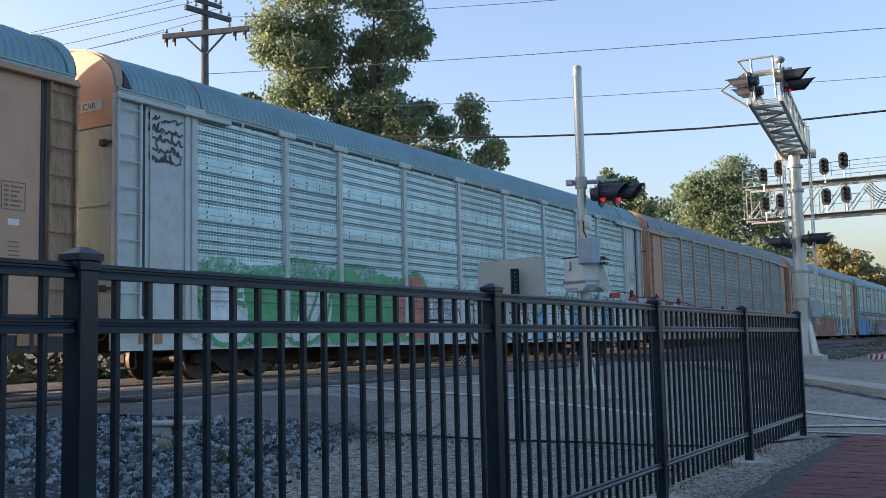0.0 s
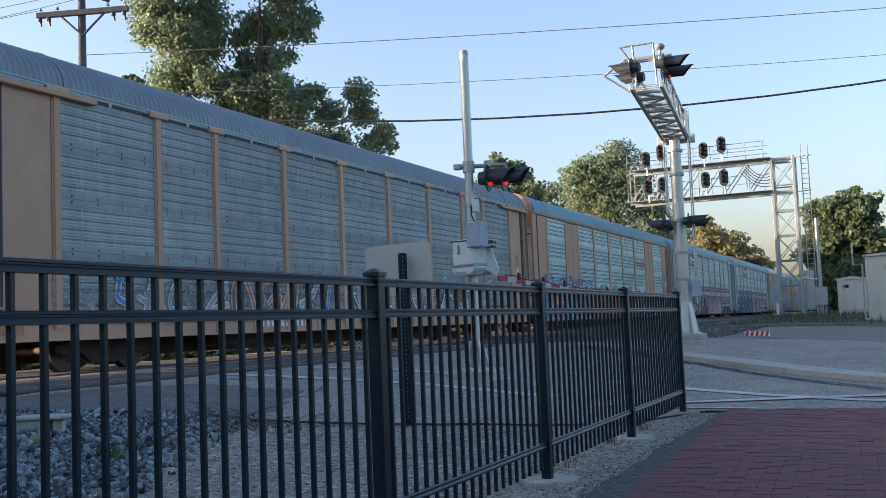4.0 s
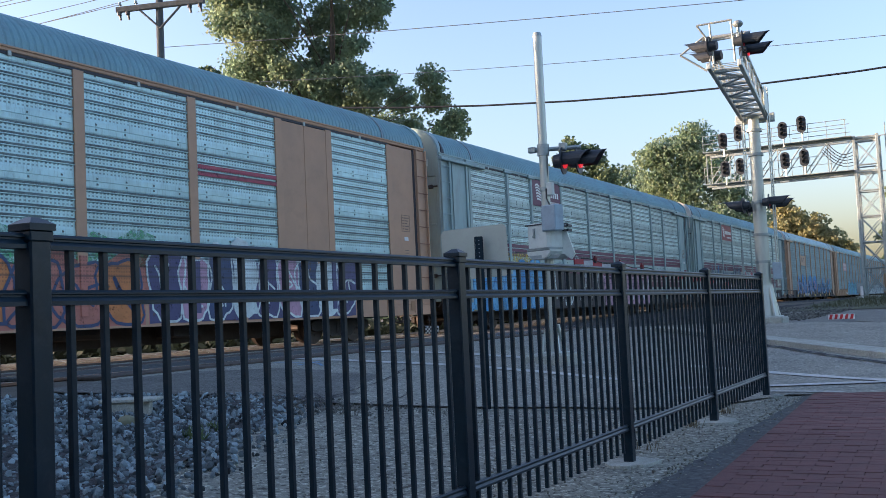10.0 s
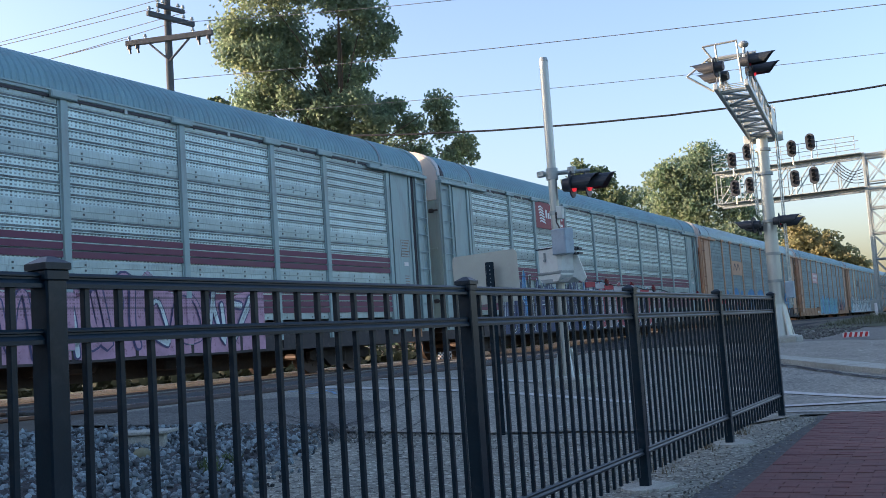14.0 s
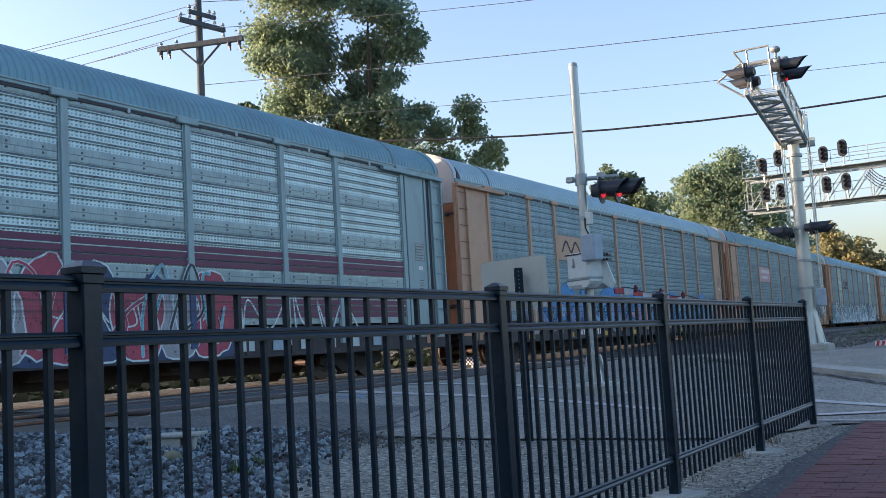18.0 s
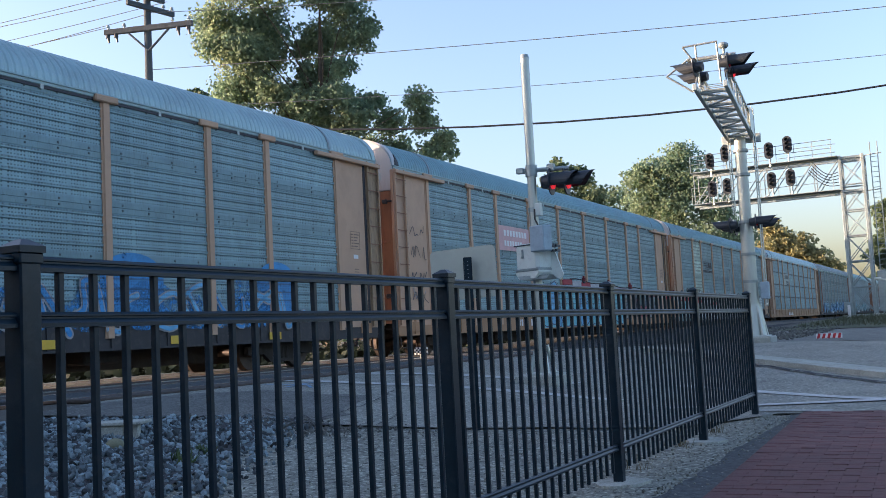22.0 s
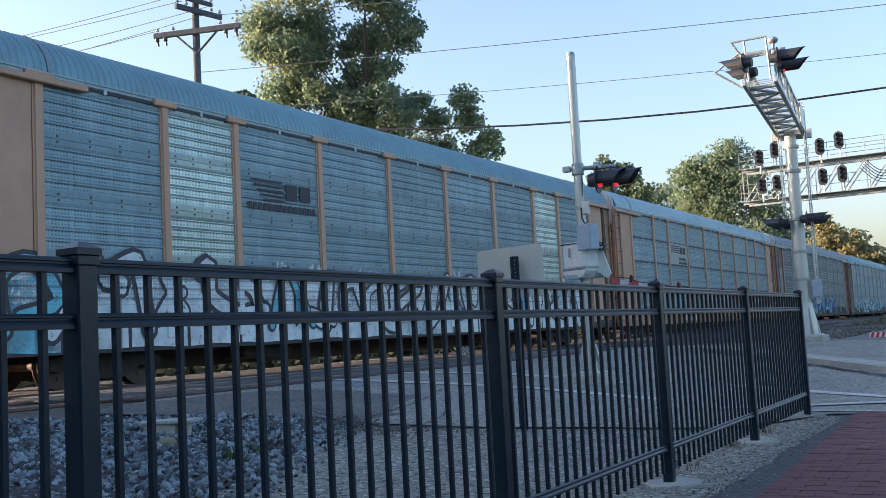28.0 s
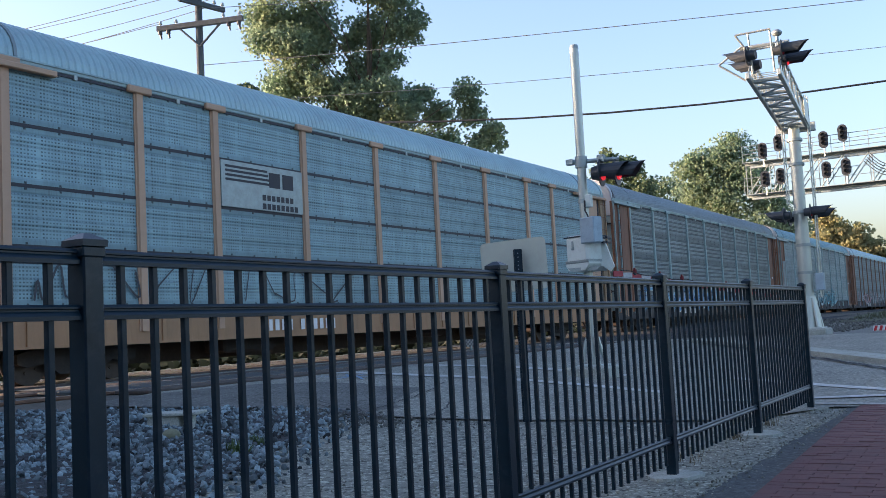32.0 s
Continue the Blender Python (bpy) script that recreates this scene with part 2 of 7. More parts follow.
def perforated(name, col, hole=0.85, rough=0.5, metal=0.3, grime=(0.12, 0.11, 0.10), lines=1.0, flange=0.62, dots=0.85, pitch=0.088, tall=0.5):
    """Galvanised side screen: rows of short punched slots, in metres of the panel's own face (y along, z up)."""
    ma, nt, bs = nodes_of(name)
    vec = nt.nodes.new("ShaderNodeTexCoord").outputs["Object"]
    sep = nt.nodes.new("ShaderNodeSeparateXYZ")
    nt.links.new(vec, sep.inputs[0])
    y, z = sep.outputs[1], sep.outputs[2]
    fr = lambda q, p: mth(nt, "FRACT", mth(nt, "DIVIDE", mth(nt, "ADD", q, 50.0), p))
    dash = mth(nt, "LESS_THAN", fr(y, pitch), 0.53)
    rows = mth(nt, "LESS_THAN", fr(mth(nt, "ADD", z, 0.325), 0.0617), tall)
    slots = mth(nt, "MULTIPLY", dash, rows)
    gaps = mth(nt, "LESS_THAN", fr(y, 0.44), 0.88)
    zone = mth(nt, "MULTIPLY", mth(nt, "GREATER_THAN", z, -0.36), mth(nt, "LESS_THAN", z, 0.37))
    # long dark lines under the pressed ribs
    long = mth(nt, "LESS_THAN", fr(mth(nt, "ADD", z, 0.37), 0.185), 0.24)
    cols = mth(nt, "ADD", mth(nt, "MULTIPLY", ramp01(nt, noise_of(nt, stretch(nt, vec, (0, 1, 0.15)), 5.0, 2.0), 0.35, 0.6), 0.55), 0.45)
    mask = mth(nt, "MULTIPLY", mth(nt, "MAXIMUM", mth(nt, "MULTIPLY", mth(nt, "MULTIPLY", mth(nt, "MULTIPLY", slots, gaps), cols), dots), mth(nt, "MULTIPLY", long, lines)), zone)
    info = nt.nodes.new("ShaderNodeObjectInfo").outputs["Random"]
    shift = nt.nodes.new("ShaderNodeVectorMath")
    shift.operation = "ADD"
    nt.links.new(vec, shift.inputs[0])
    nt.links.new(mth(nt, "MULTIPLY", info, 37.0), shift.inputs[1])
    broad = noise_of(nt, stretch(nt, shift.outputs[0], (1, 1, 0.45)), 1.6, 6.0, 0.7)
    fine = noise_of(nt, stretch(nt, shift.outputs[0], (3, 3, 0.5)), 9.0, 4.0, 0.7)
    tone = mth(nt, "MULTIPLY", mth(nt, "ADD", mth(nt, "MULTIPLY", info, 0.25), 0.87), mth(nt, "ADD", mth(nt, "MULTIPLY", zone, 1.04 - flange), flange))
    c = mixc(nt, ramp01(nt, broad, 0.25, 0.75), tuple(q * 0.72 for q in col), tuple(min(1, q * 1.15) for q in col))
    c = mixc(nt, mth(nt, "MULTIPLY", ramp01(nt, fine, 0.52, 0.8), 0.55), c, grime)
    cm = nt.nodes.new("ShaderNodeCombineColor")
    for i in range(3):
        nt.links.new(tone, cm.inputs[i])
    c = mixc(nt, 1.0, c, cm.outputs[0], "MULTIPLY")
    worn = mth(nt, "ADD", mth(nt, "MULTIPLY", ramp01(nt, noise_of(nt, shift.outputs[0], 3.2, 4.0, 0.7), 0.3, 0.7), 0.25), 0.75)
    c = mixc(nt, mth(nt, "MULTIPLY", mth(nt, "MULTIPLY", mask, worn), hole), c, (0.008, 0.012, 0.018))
    bolt = mth(nt, "MULTIPLY", mth(nt, "GREATER_THAN", sep.outputs[0], 0.0125), mth(nt, "GREATER_THAN", mth(nt, "ABSOLUTE", z), 0.40))
    c = mixc(nt, mth(nt, "MULTIPLY", bolt, 0.85), c, (0.02, 0.02, 0.022))
    nt.links.new(c, bs.inputs["Base Color"])
    bs.inputs["Metallic"].default_value = metal
    nt.links.new(mth(nt, "ADD", mth(nt, "MULTIPLY", fine, 0.35), rough - 0.15), bs.inputs["Roughness"])
    return ma


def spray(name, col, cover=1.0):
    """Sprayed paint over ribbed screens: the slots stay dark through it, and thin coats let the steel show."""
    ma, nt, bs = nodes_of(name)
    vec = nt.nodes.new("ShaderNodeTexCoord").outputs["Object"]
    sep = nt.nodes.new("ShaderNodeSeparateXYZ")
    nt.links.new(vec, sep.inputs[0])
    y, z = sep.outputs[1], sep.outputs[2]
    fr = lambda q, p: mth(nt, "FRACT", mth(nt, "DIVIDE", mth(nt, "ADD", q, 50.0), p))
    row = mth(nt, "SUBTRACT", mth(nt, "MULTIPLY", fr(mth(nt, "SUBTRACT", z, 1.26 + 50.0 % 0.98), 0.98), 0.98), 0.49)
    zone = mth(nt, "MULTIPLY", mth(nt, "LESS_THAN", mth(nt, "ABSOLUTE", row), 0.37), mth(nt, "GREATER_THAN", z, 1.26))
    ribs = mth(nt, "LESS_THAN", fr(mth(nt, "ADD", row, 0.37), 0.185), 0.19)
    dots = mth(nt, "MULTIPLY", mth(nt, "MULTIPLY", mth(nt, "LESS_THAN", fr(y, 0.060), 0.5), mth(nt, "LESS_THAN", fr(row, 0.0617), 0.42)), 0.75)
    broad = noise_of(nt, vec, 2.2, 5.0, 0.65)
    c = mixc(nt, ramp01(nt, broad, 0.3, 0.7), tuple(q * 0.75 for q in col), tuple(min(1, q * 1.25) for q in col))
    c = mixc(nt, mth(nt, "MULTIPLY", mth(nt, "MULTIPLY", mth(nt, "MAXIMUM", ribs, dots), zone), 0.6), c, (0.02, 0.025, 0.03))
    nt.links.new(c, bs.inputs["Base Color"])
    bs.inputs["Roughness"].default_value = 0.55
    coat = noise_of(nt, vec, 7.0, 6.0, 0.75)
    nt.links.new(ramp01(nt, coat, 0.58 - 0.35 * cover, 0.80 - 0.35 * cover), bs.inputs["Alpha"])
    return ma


def glow(name, col, strength):
    ma, nt, bs = nodes_of(name)
    bs.inputs["Base Color"].default_value = (*col, 1)
    bs.inputs["Emission Color"].default_value = (*col, 1)
    bs.inputs["Emission Strength"].default_value = strength
    return ma


BLACK_PAINT = mat("black_powder_coat", (0.001, 0.014, 0.024), 0.34, 0.0, 0.3, 6, 180, 0.04, (0.035, 0.045, 0.055), 0.35)
BLACK_PAINT.node_tree.nodes["Principled BSDF"].inputs["Specular IOR Level"].default_value = 0.32
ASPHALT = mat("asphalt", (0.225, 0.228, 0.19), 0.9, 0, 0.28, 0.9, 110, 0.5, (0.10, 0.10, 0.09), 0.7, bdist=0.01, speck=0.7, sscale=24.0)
OLD_ASPHALT = mat("old_asphalt", (0.115, 0.118, 0.105), 0.92, 0, 0.3, 1.4, 100, 0.6, (0.05, 0.05, 0.047), 0.7, bdist=0.01, speck=0.7, sscale=26.0)
DARK_ASPHALT = mat("dark_asphalt", (0.0582, 0.0663, 0.066), 0.9, 0, 0.3, 2.5, 90, 0.5, (0.12, 0.115, 0.11), 0.5, speck=0.6, sscale=20.0)
CONCRETE = mat("concrete", (0.35, 0.37, 0.32), 0.9, 0, 0.2, 1.3, 70, 0.35, (0.12, 0.11, 0.10), 0.5, speck=0.25)
ROADPAINT = mat("worn_road_paint", (0.46, 0.47, 0.44), 0.8, 0, 0.2, 5, 60, 0.2, (0.22, 0.22, 0.20), 0.9)
TAR = mat("tar_crack", (0.012, 0.012, 0.013), 0.75, 0, 0.3, 4, 60, 0.3)
SOIL = mat("gravelly_soil", (0.105, 0.095, 0.075), 0.95, 0, 0.3, 0.8, 45, 0.7, (0.06, 0.055, 0.045), 0.6, bdist=0.02)
GRAVEL = mat("fine_gravel", (0.245, 0.255, 0.212), 0.95, 0, 0.25, 2.0, 60, 1.0, (0.10, 0.10, 0.09), 0.55, bdist=0.03, speck=0.95, sscale=20.0)
# bed colour is darkened to paint the shade in gaps between loose stones
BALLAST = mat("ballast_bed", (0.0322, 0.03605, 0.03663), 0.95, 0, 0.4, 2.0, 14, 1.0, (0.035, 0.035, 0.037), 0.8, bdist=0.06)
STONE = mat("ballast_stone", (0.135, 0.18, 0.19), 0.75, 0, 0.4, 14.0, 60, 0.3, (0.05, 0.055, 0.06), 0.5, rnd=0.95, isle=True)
CHIP = mat("pale_gravel_chip", (0.25, 0.25, 0.20), 0.9, 0, 0.25, 9.0, 60, 0.3, rnd=0.55, isle=True)
DIM_STONE = mat("dusty_ballast_stone", (0.105, 0.11, 0.098), 0.9, 0, 0.3, 9.0, 60, 0.3, rnd=0.5, isle=True)
SHOULDER = mat("packed_grey_gravel", (0.165, 0.168, 0.145), 0.95, 0, 0.25, 1.2, 60, 0.6, (0.09, 0.085, 0.075), 0.5, bdist=0.02, speck=0.4, sscale=20.0)
GRASSM = mat("rough_grass", (0.085, 0.10, 0.055), 0.95, 0, 0.4, 1.5, 30, 0.8, (0.13, 0.11, 0.05), 0.6, bdist=0.05)
BRICK = mat("red_paver", (0.15, 0.064, 0.059), 0.85, 0, 0.25, 5, 90, 0.4, (0.10, 0.035, 0.03), 0.5, rnd=0.22)
JOINT = mat("paver_joint_sand", (0.13, 0.062, 0.052), 0.95, 0, 0.3, 6, 80, 0.4)
RAILM = mat("rail_steel", (0.16, 0.09, 0.06), 0.55, 0.5, 0.3, 5, 60, 0.2)
RAILTOP = mat("polished_rail_head", (0.62, 0.58, 0.54), 0.22, 1.0, 0.1, 3, 60, 0.03)
TIE = mat("creosoted_timber", (0.065, 0.05, 0.04), 0.9, 0, 0.35, 4, 50, 0.5, (0.14, 0.12, 0.10), 0.4)
ALU = mat("dull_aluminium", (0.4324, 0.4738, 0.4356), 0.4, 0.6, 0.1, 3, 80, 0.06, (0.25, 0.24, 0.22), 0.3, True)
GALV = mat("galvanised_steel", (0.2944, 0.3502, 0.3465), 0.5, 0.5, 0.18, 5, 70, 0.08, (0.2, 0.18, 0.15), 0.3)
SIGNAL_BLACK = mat("signal_black", (0.018, 0.026, 0.034), 0.5, 0, 0.25, 5, 60, 0.08)
RED_DULL = mat("red_lens", (0.30, 0.012, 0.015), 0.25, 0, 0.15, 5, 60, 0.0)
RED_LIT = glow("lit_red_lens", (0.7, 0.03, 0.035), 0.25)
WHITE_PLASTIC = mat("off_white_housing", (0.552, 0.618, 0.5742), 0.55, 0, 0.08, 2, 60, 0.05, (0.3, 0.28, 0.25), 0.35)
BLUE_GREY = mat("blue_grey_box", (0.27, 0.37, 0.43), 0.5, 0.1, 0.12, 4, 60, 0.06, (0.12, 0.14, 0.15), 0.3)
SIGN_BACK = mat("grey_sign_back", (0.3956, 0.4429, 0.3861), 0.5, 0.3, 0.08, 2, 70, 0.04, (0.3, 0.29, 0.27), 0.3)
RED_PAINT = mat("red_reflective", (0.50, 0.03, 0.035), 0.45, 0, 0.15, 6, 60, 0.05)
WHITE_PAINT = mat("white_paint", (0.72, 0.72, 0.70), 0.55, 0, 0.1, 5, 60, 0.06, (0.35, 0.33, 0.30), 0.35)
WOODPOLE = mat("weathered_pole_timber", (0.055, 0.072, 0.085), 0.9, 0, 0.25, 4, 50, 0.4, (0.035, 0.033, 0.033), 0.5, True)
CABLE = mat("cable_black", (0.015, 0.015, 0.016), 0.6, 0, 0.2, 4, 60, 0)
WIRE = mat("weathered_wire", (0.16, 0.17, 0.18), 0.6, 0.3, 0.2, 4, 60, 0)
BARK = mat("bark", (0.085, 0.068, 0.052), 0.95, 0, 0.35, 5, 30, 0.8, bdist=0.03)
WALLM = mat("plain_stucco", (0.36, 0.33, 0.30), 0.9, 0, 0.12, 1.2, 50, 0.3)
BUNGALOW = mat("bungalow_aluminium", (0.4232, 0.4635, 0.4059), 0.5, 0.3, 0.1, 1.5, 60, 0.06, (0.28, 0.25, 0.21), 0.35, True)


def leaf_mat(name, col, back):
    ma, nt, bs = nodes_of(name)
    geo = nt.nodes.new("ShaderNodeNewGeometry").outputs["Random Per Island"]
    vec = nt.nodes.new("ShaderNodeTexCoord").outputs["Object"]
    n = noise_of(nt, vec, 0.5, 3.0)
    c = mixc(nt, geo, col, tuple(q * 1.7 for q in col))
    c = mixc(nt, ramp01(nt, n, 0.4, 0.7), c, back)
    nt.links.new(c, bs.inputs["Base Color"])
    bs.inputs["Roughness"].default_value = 0.6
    tr = nt.nodes.new("ShaderNodeBsdfTranslucent")
    nt.links.new(c, tr.inputs["Color"])
    mx = nt.nodes.new("ShaderNodeMixShader")
    mx.inputs[0].default_value = 0.6
    nt.links.new(bs.outputs[0], mx.inputs[1])
    nt.links.new(tr.outputs[0], mx.inputs[2])
    nt.links.new(mx.outputs[0], nt.nodes["Material Output"].inputs["Surface"])
    return ma


LEAF_GREEN = leaf_mat("leaves_mid_green", (0.15, 0.225, 0.15), (0.22, 0.27, 0.145))
LEAF_DARK = leaf_mat("leaves_dark_green", (0.105, 0.155, 0.085), (0.135, 0.18, 0.095))
WEED = mat("dark_weeds", (0.018, 0.026, 0.012), 0.9, 0, 0.4, 2, 30, 0)
# golden sunlight on the far tree is mixed into this leaf colour
LEAF_GOLD = leaf_mat("leaves_sun_gold", (0.23, 0.24, 0.125), (0.33, 0.29, 0.14))

# ---- ground ----
def sm(a, b, x):
    u = min(1.0, max(0.0, (x - a) / (b - a)))
    return u * u * (3 - 2 * u)


def gz(x, y):
    """Height of the ground: level by the fence, rising to the tracks and over the road."""
    a = 0.45 * sm(-2.8, -9.6, x)
    b = 0.47 * sm(13, 26, y) * sm(5, -3.5, x)
    return max(a, b) + 0.35 * sm(27, 62, y)


TR = radians(0.1)                      # the tracks' turn from the fence's line
NRM, ALONG = Vector((math.cos(TR), -math.sin(TR), 0)), Vector((math.sin(TR), math.cos(TR), 0))
FAR_TRACK, NEAR_TRACK, RAIL_Z = -15.38, -11.2, 0.5


def tp(n, s, z):
    return NRM * n + ALONG * s + Vector((0, 0, z))


def spread(a, b, n):
    return [a + (b - a) * i / (n - 1) for i in range(n)]


def sheet(name, xs, ys, off, material, label="", kind="structure", parent=None, wob=0.0):
    """A sheet over the ground; ys may be a function of x giving (near, far, count)."""
    mb, cols = MB(), []
    for i, x in enumerate(xs):
        row = spread(*ys(x)) if callable(ys) else ys
        cols.append(len(row))
        for y in row:
            mb.v.append((x, y, gz(x, y) + off + wob * (noise.noise((x * 1.3, y * 1.3, off)) if wob else 0)))
    n = cols[0]
    for i in range(len(xs) - 1):
        for j in range(n - 1):
            mb.f.append((i * n + j, (i + 1) * n + j, (i + 1) * n + j + 1, i * n + j + 1))
    ob = part(name, mb, material, parent, "", 60)
    return tagged(ob, label, "ground", "", kind) if not parent else ob


_gx = [-2200, -600, -200, -80, -40, -25] + spread(-19, 6, 51) + [9, 14, 25, 60, 200, 600, 2200]
_gy = [-2200, -500, -120, -40, -15] + spread(-6, 34, 81) + spread(36, 66, 16) + [75, 95, 130, 200, 350, 700, 1500, 2600]
sheet("ground", _gx, _gy, 0.0, SOIL, "gravelly brown soil running to the horizon")
sheet("gravel_verge", spread(-6.2, -1.7, 18), spread(-6, 11.6, 50), 0.003, GRAVEL, "pale fine gravel under the black fence", wob=0.003)


def ballast_top(x):
    """Where the asphalt begins behind the ballast."""
    return min(8.75, 7.44 + 0.906 * (x + 8.14))


def ballast_side(y):
    """Where the fine gravel begins beside the ballast."""
    return -4.0 - 0.40 * (y - 3.5) if y < 6.3 else -5.12 - 0.45 * (y - 6.3)


sheet("ballast_bed", spread(-10.2, -4.4, 30), lambda x: (-14, min(ballast_top(x), 3.5 + (-4.2 - x) / 0.41) - 0.05, 40), 0.016, BALLAST, "bed of grey track ballast, darkened as the shade between stones", wob=0.03)


def near_edge(x):
    pts = [(-60, 10.2), (-10.2, 10.2), (-9.5, 9.0), (-8.9, 7.4), (-8.14, 7.6), (-7.2, 8.28), (-6.6, 8.75), (-6.2, 8.6), (-5.6, 8.85), (-4.7, 9.4), (-4.0, 9.9), (-2.6, 10.3), (-2.0, 11.6), (60, 11.6)]
    for (xa, ya), (xb, yb) in zip(pts[:-1], pts[1:]):
        if xa <= x <= xb:
            return ya + (yb - ya) * (x - xa) / (xb - xa) + 0.05 * noise.noise((x * 3, 2.0, 0))
    return 11.6


def far_edge(x):
    return 27.0 if x < -8 else max(24.6, 27.0 - 0.45 * (x + 8))


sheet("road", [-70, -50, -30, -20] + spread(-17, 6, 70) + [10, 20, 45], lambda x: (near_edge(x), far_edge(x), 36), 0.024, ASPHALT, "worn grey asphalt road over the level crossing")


def apron_far(x):
    """Where the dark old asphalt beside the ballast gives way to the paler road."""
    return 11.2 + 0.35 * (x + 7.5) + 0.5 * noise.noise((x * 0.9, 6.0, 0)) + 0.2 * noise.noise((x * 3.1, 9.0, 0))


sheet("old_asphalt_apron", spread(-9.3, -6.15, 34), lambda x: (near_edge(x) + 0.02, max(near_edge(x) + 0.1, apron_far(x) - 2.2 * sm(-7.2, -6.15, x)), 12), 0.029, OLD_ASPHALT, "dark worn asphalt between the ballast and the crossing")
_as = MB()
for _i in range(181):
    _y = -6 + 0.1 * _i
    _w = 0.10 * noise.noise((_y * 1.1, 4.0, 0)) + 0.05 * noise.noise((_y * 4.3, 8.0, 0))
    _as.v += [(-1.83 + _w, _y, 0.004), (-1.80 + _w, _y, 0.012), (-1.3, _y, 0.012)]
for _i in range(180):
    _as.f += [(3 * _i, 3 * _i + 1, 3 * _i + 4, 3 * _i + 3), (3 * _i + 1, 3 * _i + 2, 3 * _i + 5, 3 * _i + 4)]
tagged(part("asphalt_strip", _as, DARK_ASPHALT), "dark worn asphalt strip beside the brick walk", "ground", "", "structure")
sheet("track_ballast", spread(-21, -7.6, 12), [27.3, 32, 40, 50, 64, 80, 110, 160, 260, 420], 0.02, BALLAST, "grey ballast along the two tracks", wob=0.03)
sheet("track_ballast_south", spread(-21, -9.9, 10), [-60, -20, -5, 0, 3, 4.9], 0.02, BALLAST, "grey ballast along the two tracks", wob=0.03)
sheet("grass", spread(-6.8, 12, 14), [38, 42, 48, 55, 64, 80, 100, 140], 0.03, GRASSM, "rough green grass beyond the crossing", wob=0.05)
sheet("gravel_shoulder", spread(-8.2, 10, 14), [25.2, 27, 30, 34, 38.2], 0.014, SHOULDER, "grey gravel shoulder beyond the road", wob=0.03)


def stripe(name, pts, width, material, off, label, category, kind="structure", thick=0.0):
    """A band laid over the ground along a bent line."""
    mb, fine = MB(), []
    for a, b in zip(pts[:-1], pts[1:]):
        k = max(2, int((Vector(b) - Vector(a)).length / (0.12 if width < 0.12 else 0.4)))
        fine += [(a[0] + (b[0] - a[0]) * i / k, a[1] + (b[1] - a[1]) * i / k) for i in range(k)]
    fine.append(pts[-1])
    if width < 0.12:
        fine = [(x + 0.07 * noise.noise((x * 3, y * 3, 1.0)) + 0.03 * noise.noise((x * 9, y * 9, 2.0)), y + 0.07 * noise.noise((x * 3, y * 3, 5.0))) for x, y in fine]
    for i, p in enumerate(fine):
        q0, q1 = fine[max(0, i - 1)], fine[min(len(fine) - 1, i + 1)]
        d = Vector((q1[0] - q0[0], q1[1] - q0[1])).normalized()
        w = width * (1 + (0.25 * noise.noise((p[0] * 4, p[1] * 4, 0)) if width < 0.3 else 0)) / 2
        for s in (-1, 1):
            x, y = p[0] - s * d.y * w, p[1] + s * d.x * w
            mb.v.append((x, y, gz(x, y) + off))
    for i in range(len(fine) - 1):
        mb.f.append((2 * i, 2 * i + 1, 2 * i + 3, 2 * i + 2))
    if thick:
        n = len(mb.v)
        mb.v += [(x, y, z - thick) for x, y, z in mb.v]
        for i in range(len(fine) - 1):
            mb.f += [(2 * i, 2 * i + 2, n + 2 * i + 2, n + 2 * i), (2 * i + 1, n + 2 * i + 1, n + 2 * i + 3, 2 * i + 3)]
    return tagged(part(name, mb, material), label, category, "", kind)


WL = "worn white painted line on the road"
stripe("road_marking", [(-10.25, 13.3), (-8.78, 12.8), (-8.05, 12.8), (-6.97, 13.15), (-6.28, 13.3), (-5.34, 13.3), (-4.22, 13.08)], 0.30, ROADPAINT, 0.034, WL, "road marking")
stripe("road_marking", [(-11.0, 15.4), (-9.88, 15.1), (-8.8, 14.95), (-8.02, 15.15), (-6.68, 15.3), (-5.62, 15.24)], 0.34, ROADPAINT, 0.034, WL, "road marking")
stripe("road_marking", [(-4.2, 15.9), (-2.76, 14.69), (-1.63, 13.73), (-0.4, 12.8), (2.0, 11.95)], 0.24, ROADPAINT, 0.034, WL, "road marking")
stripe("road_marking", [(-3.4, 12.25), (-2.35, 12.64), (-1.54, 12.95), (-0.3, 13.4), (1.2, 14.0)], 0.24, ROADPAINT, 0.038, WL, "road marking")
stripe("road_marking", [(-2.5, 11.95), (-1.9, 11.86), (-1.45, 11.80)], 0.12, ROADPAINT, 0.036, WL, "road marking")
stripe("concrete_gutter", [(-7.3, 24.6), (-3.9, 20.2), (-1.3, 17.3), (0.9, 14.9), (3.6, 12.9)], 0.75, CONCRETE, 0.05, "weathered concrete strip behind the kerb", "concrete strip")
stripe("kerb", [(-7.0, 23.6), (-3.66, 19.5), (-1.5, 16.9), (0.6, 14.5), (3.2, 12.6)], 0.20, CONCRETE, 0.11, "low weathered concrete kerb", "kerb", "structure", 0.10)
stripe("tar_seam", [(-6.6, 22.9), (-3.55, 18.92), (-2.2, 17.0), (-1.3, 15.83), (-0.16, 14.32), (2, 12.8)], 0.09, TAR, 0.046, "black tar seam along the gutter", "crack")
stripe("road_crack", [(-6.9, 8.95), (-6.17, 8.6), (-5.57, 8.8), (-5.0, 9.05), (-4.49, 9.28), (-4.0, 9.4), (-3.58, 9.6), (-3.0, 9.9)], 0.025, TAR, 0.036, "dark crack at the asphalt's edge", "crack")
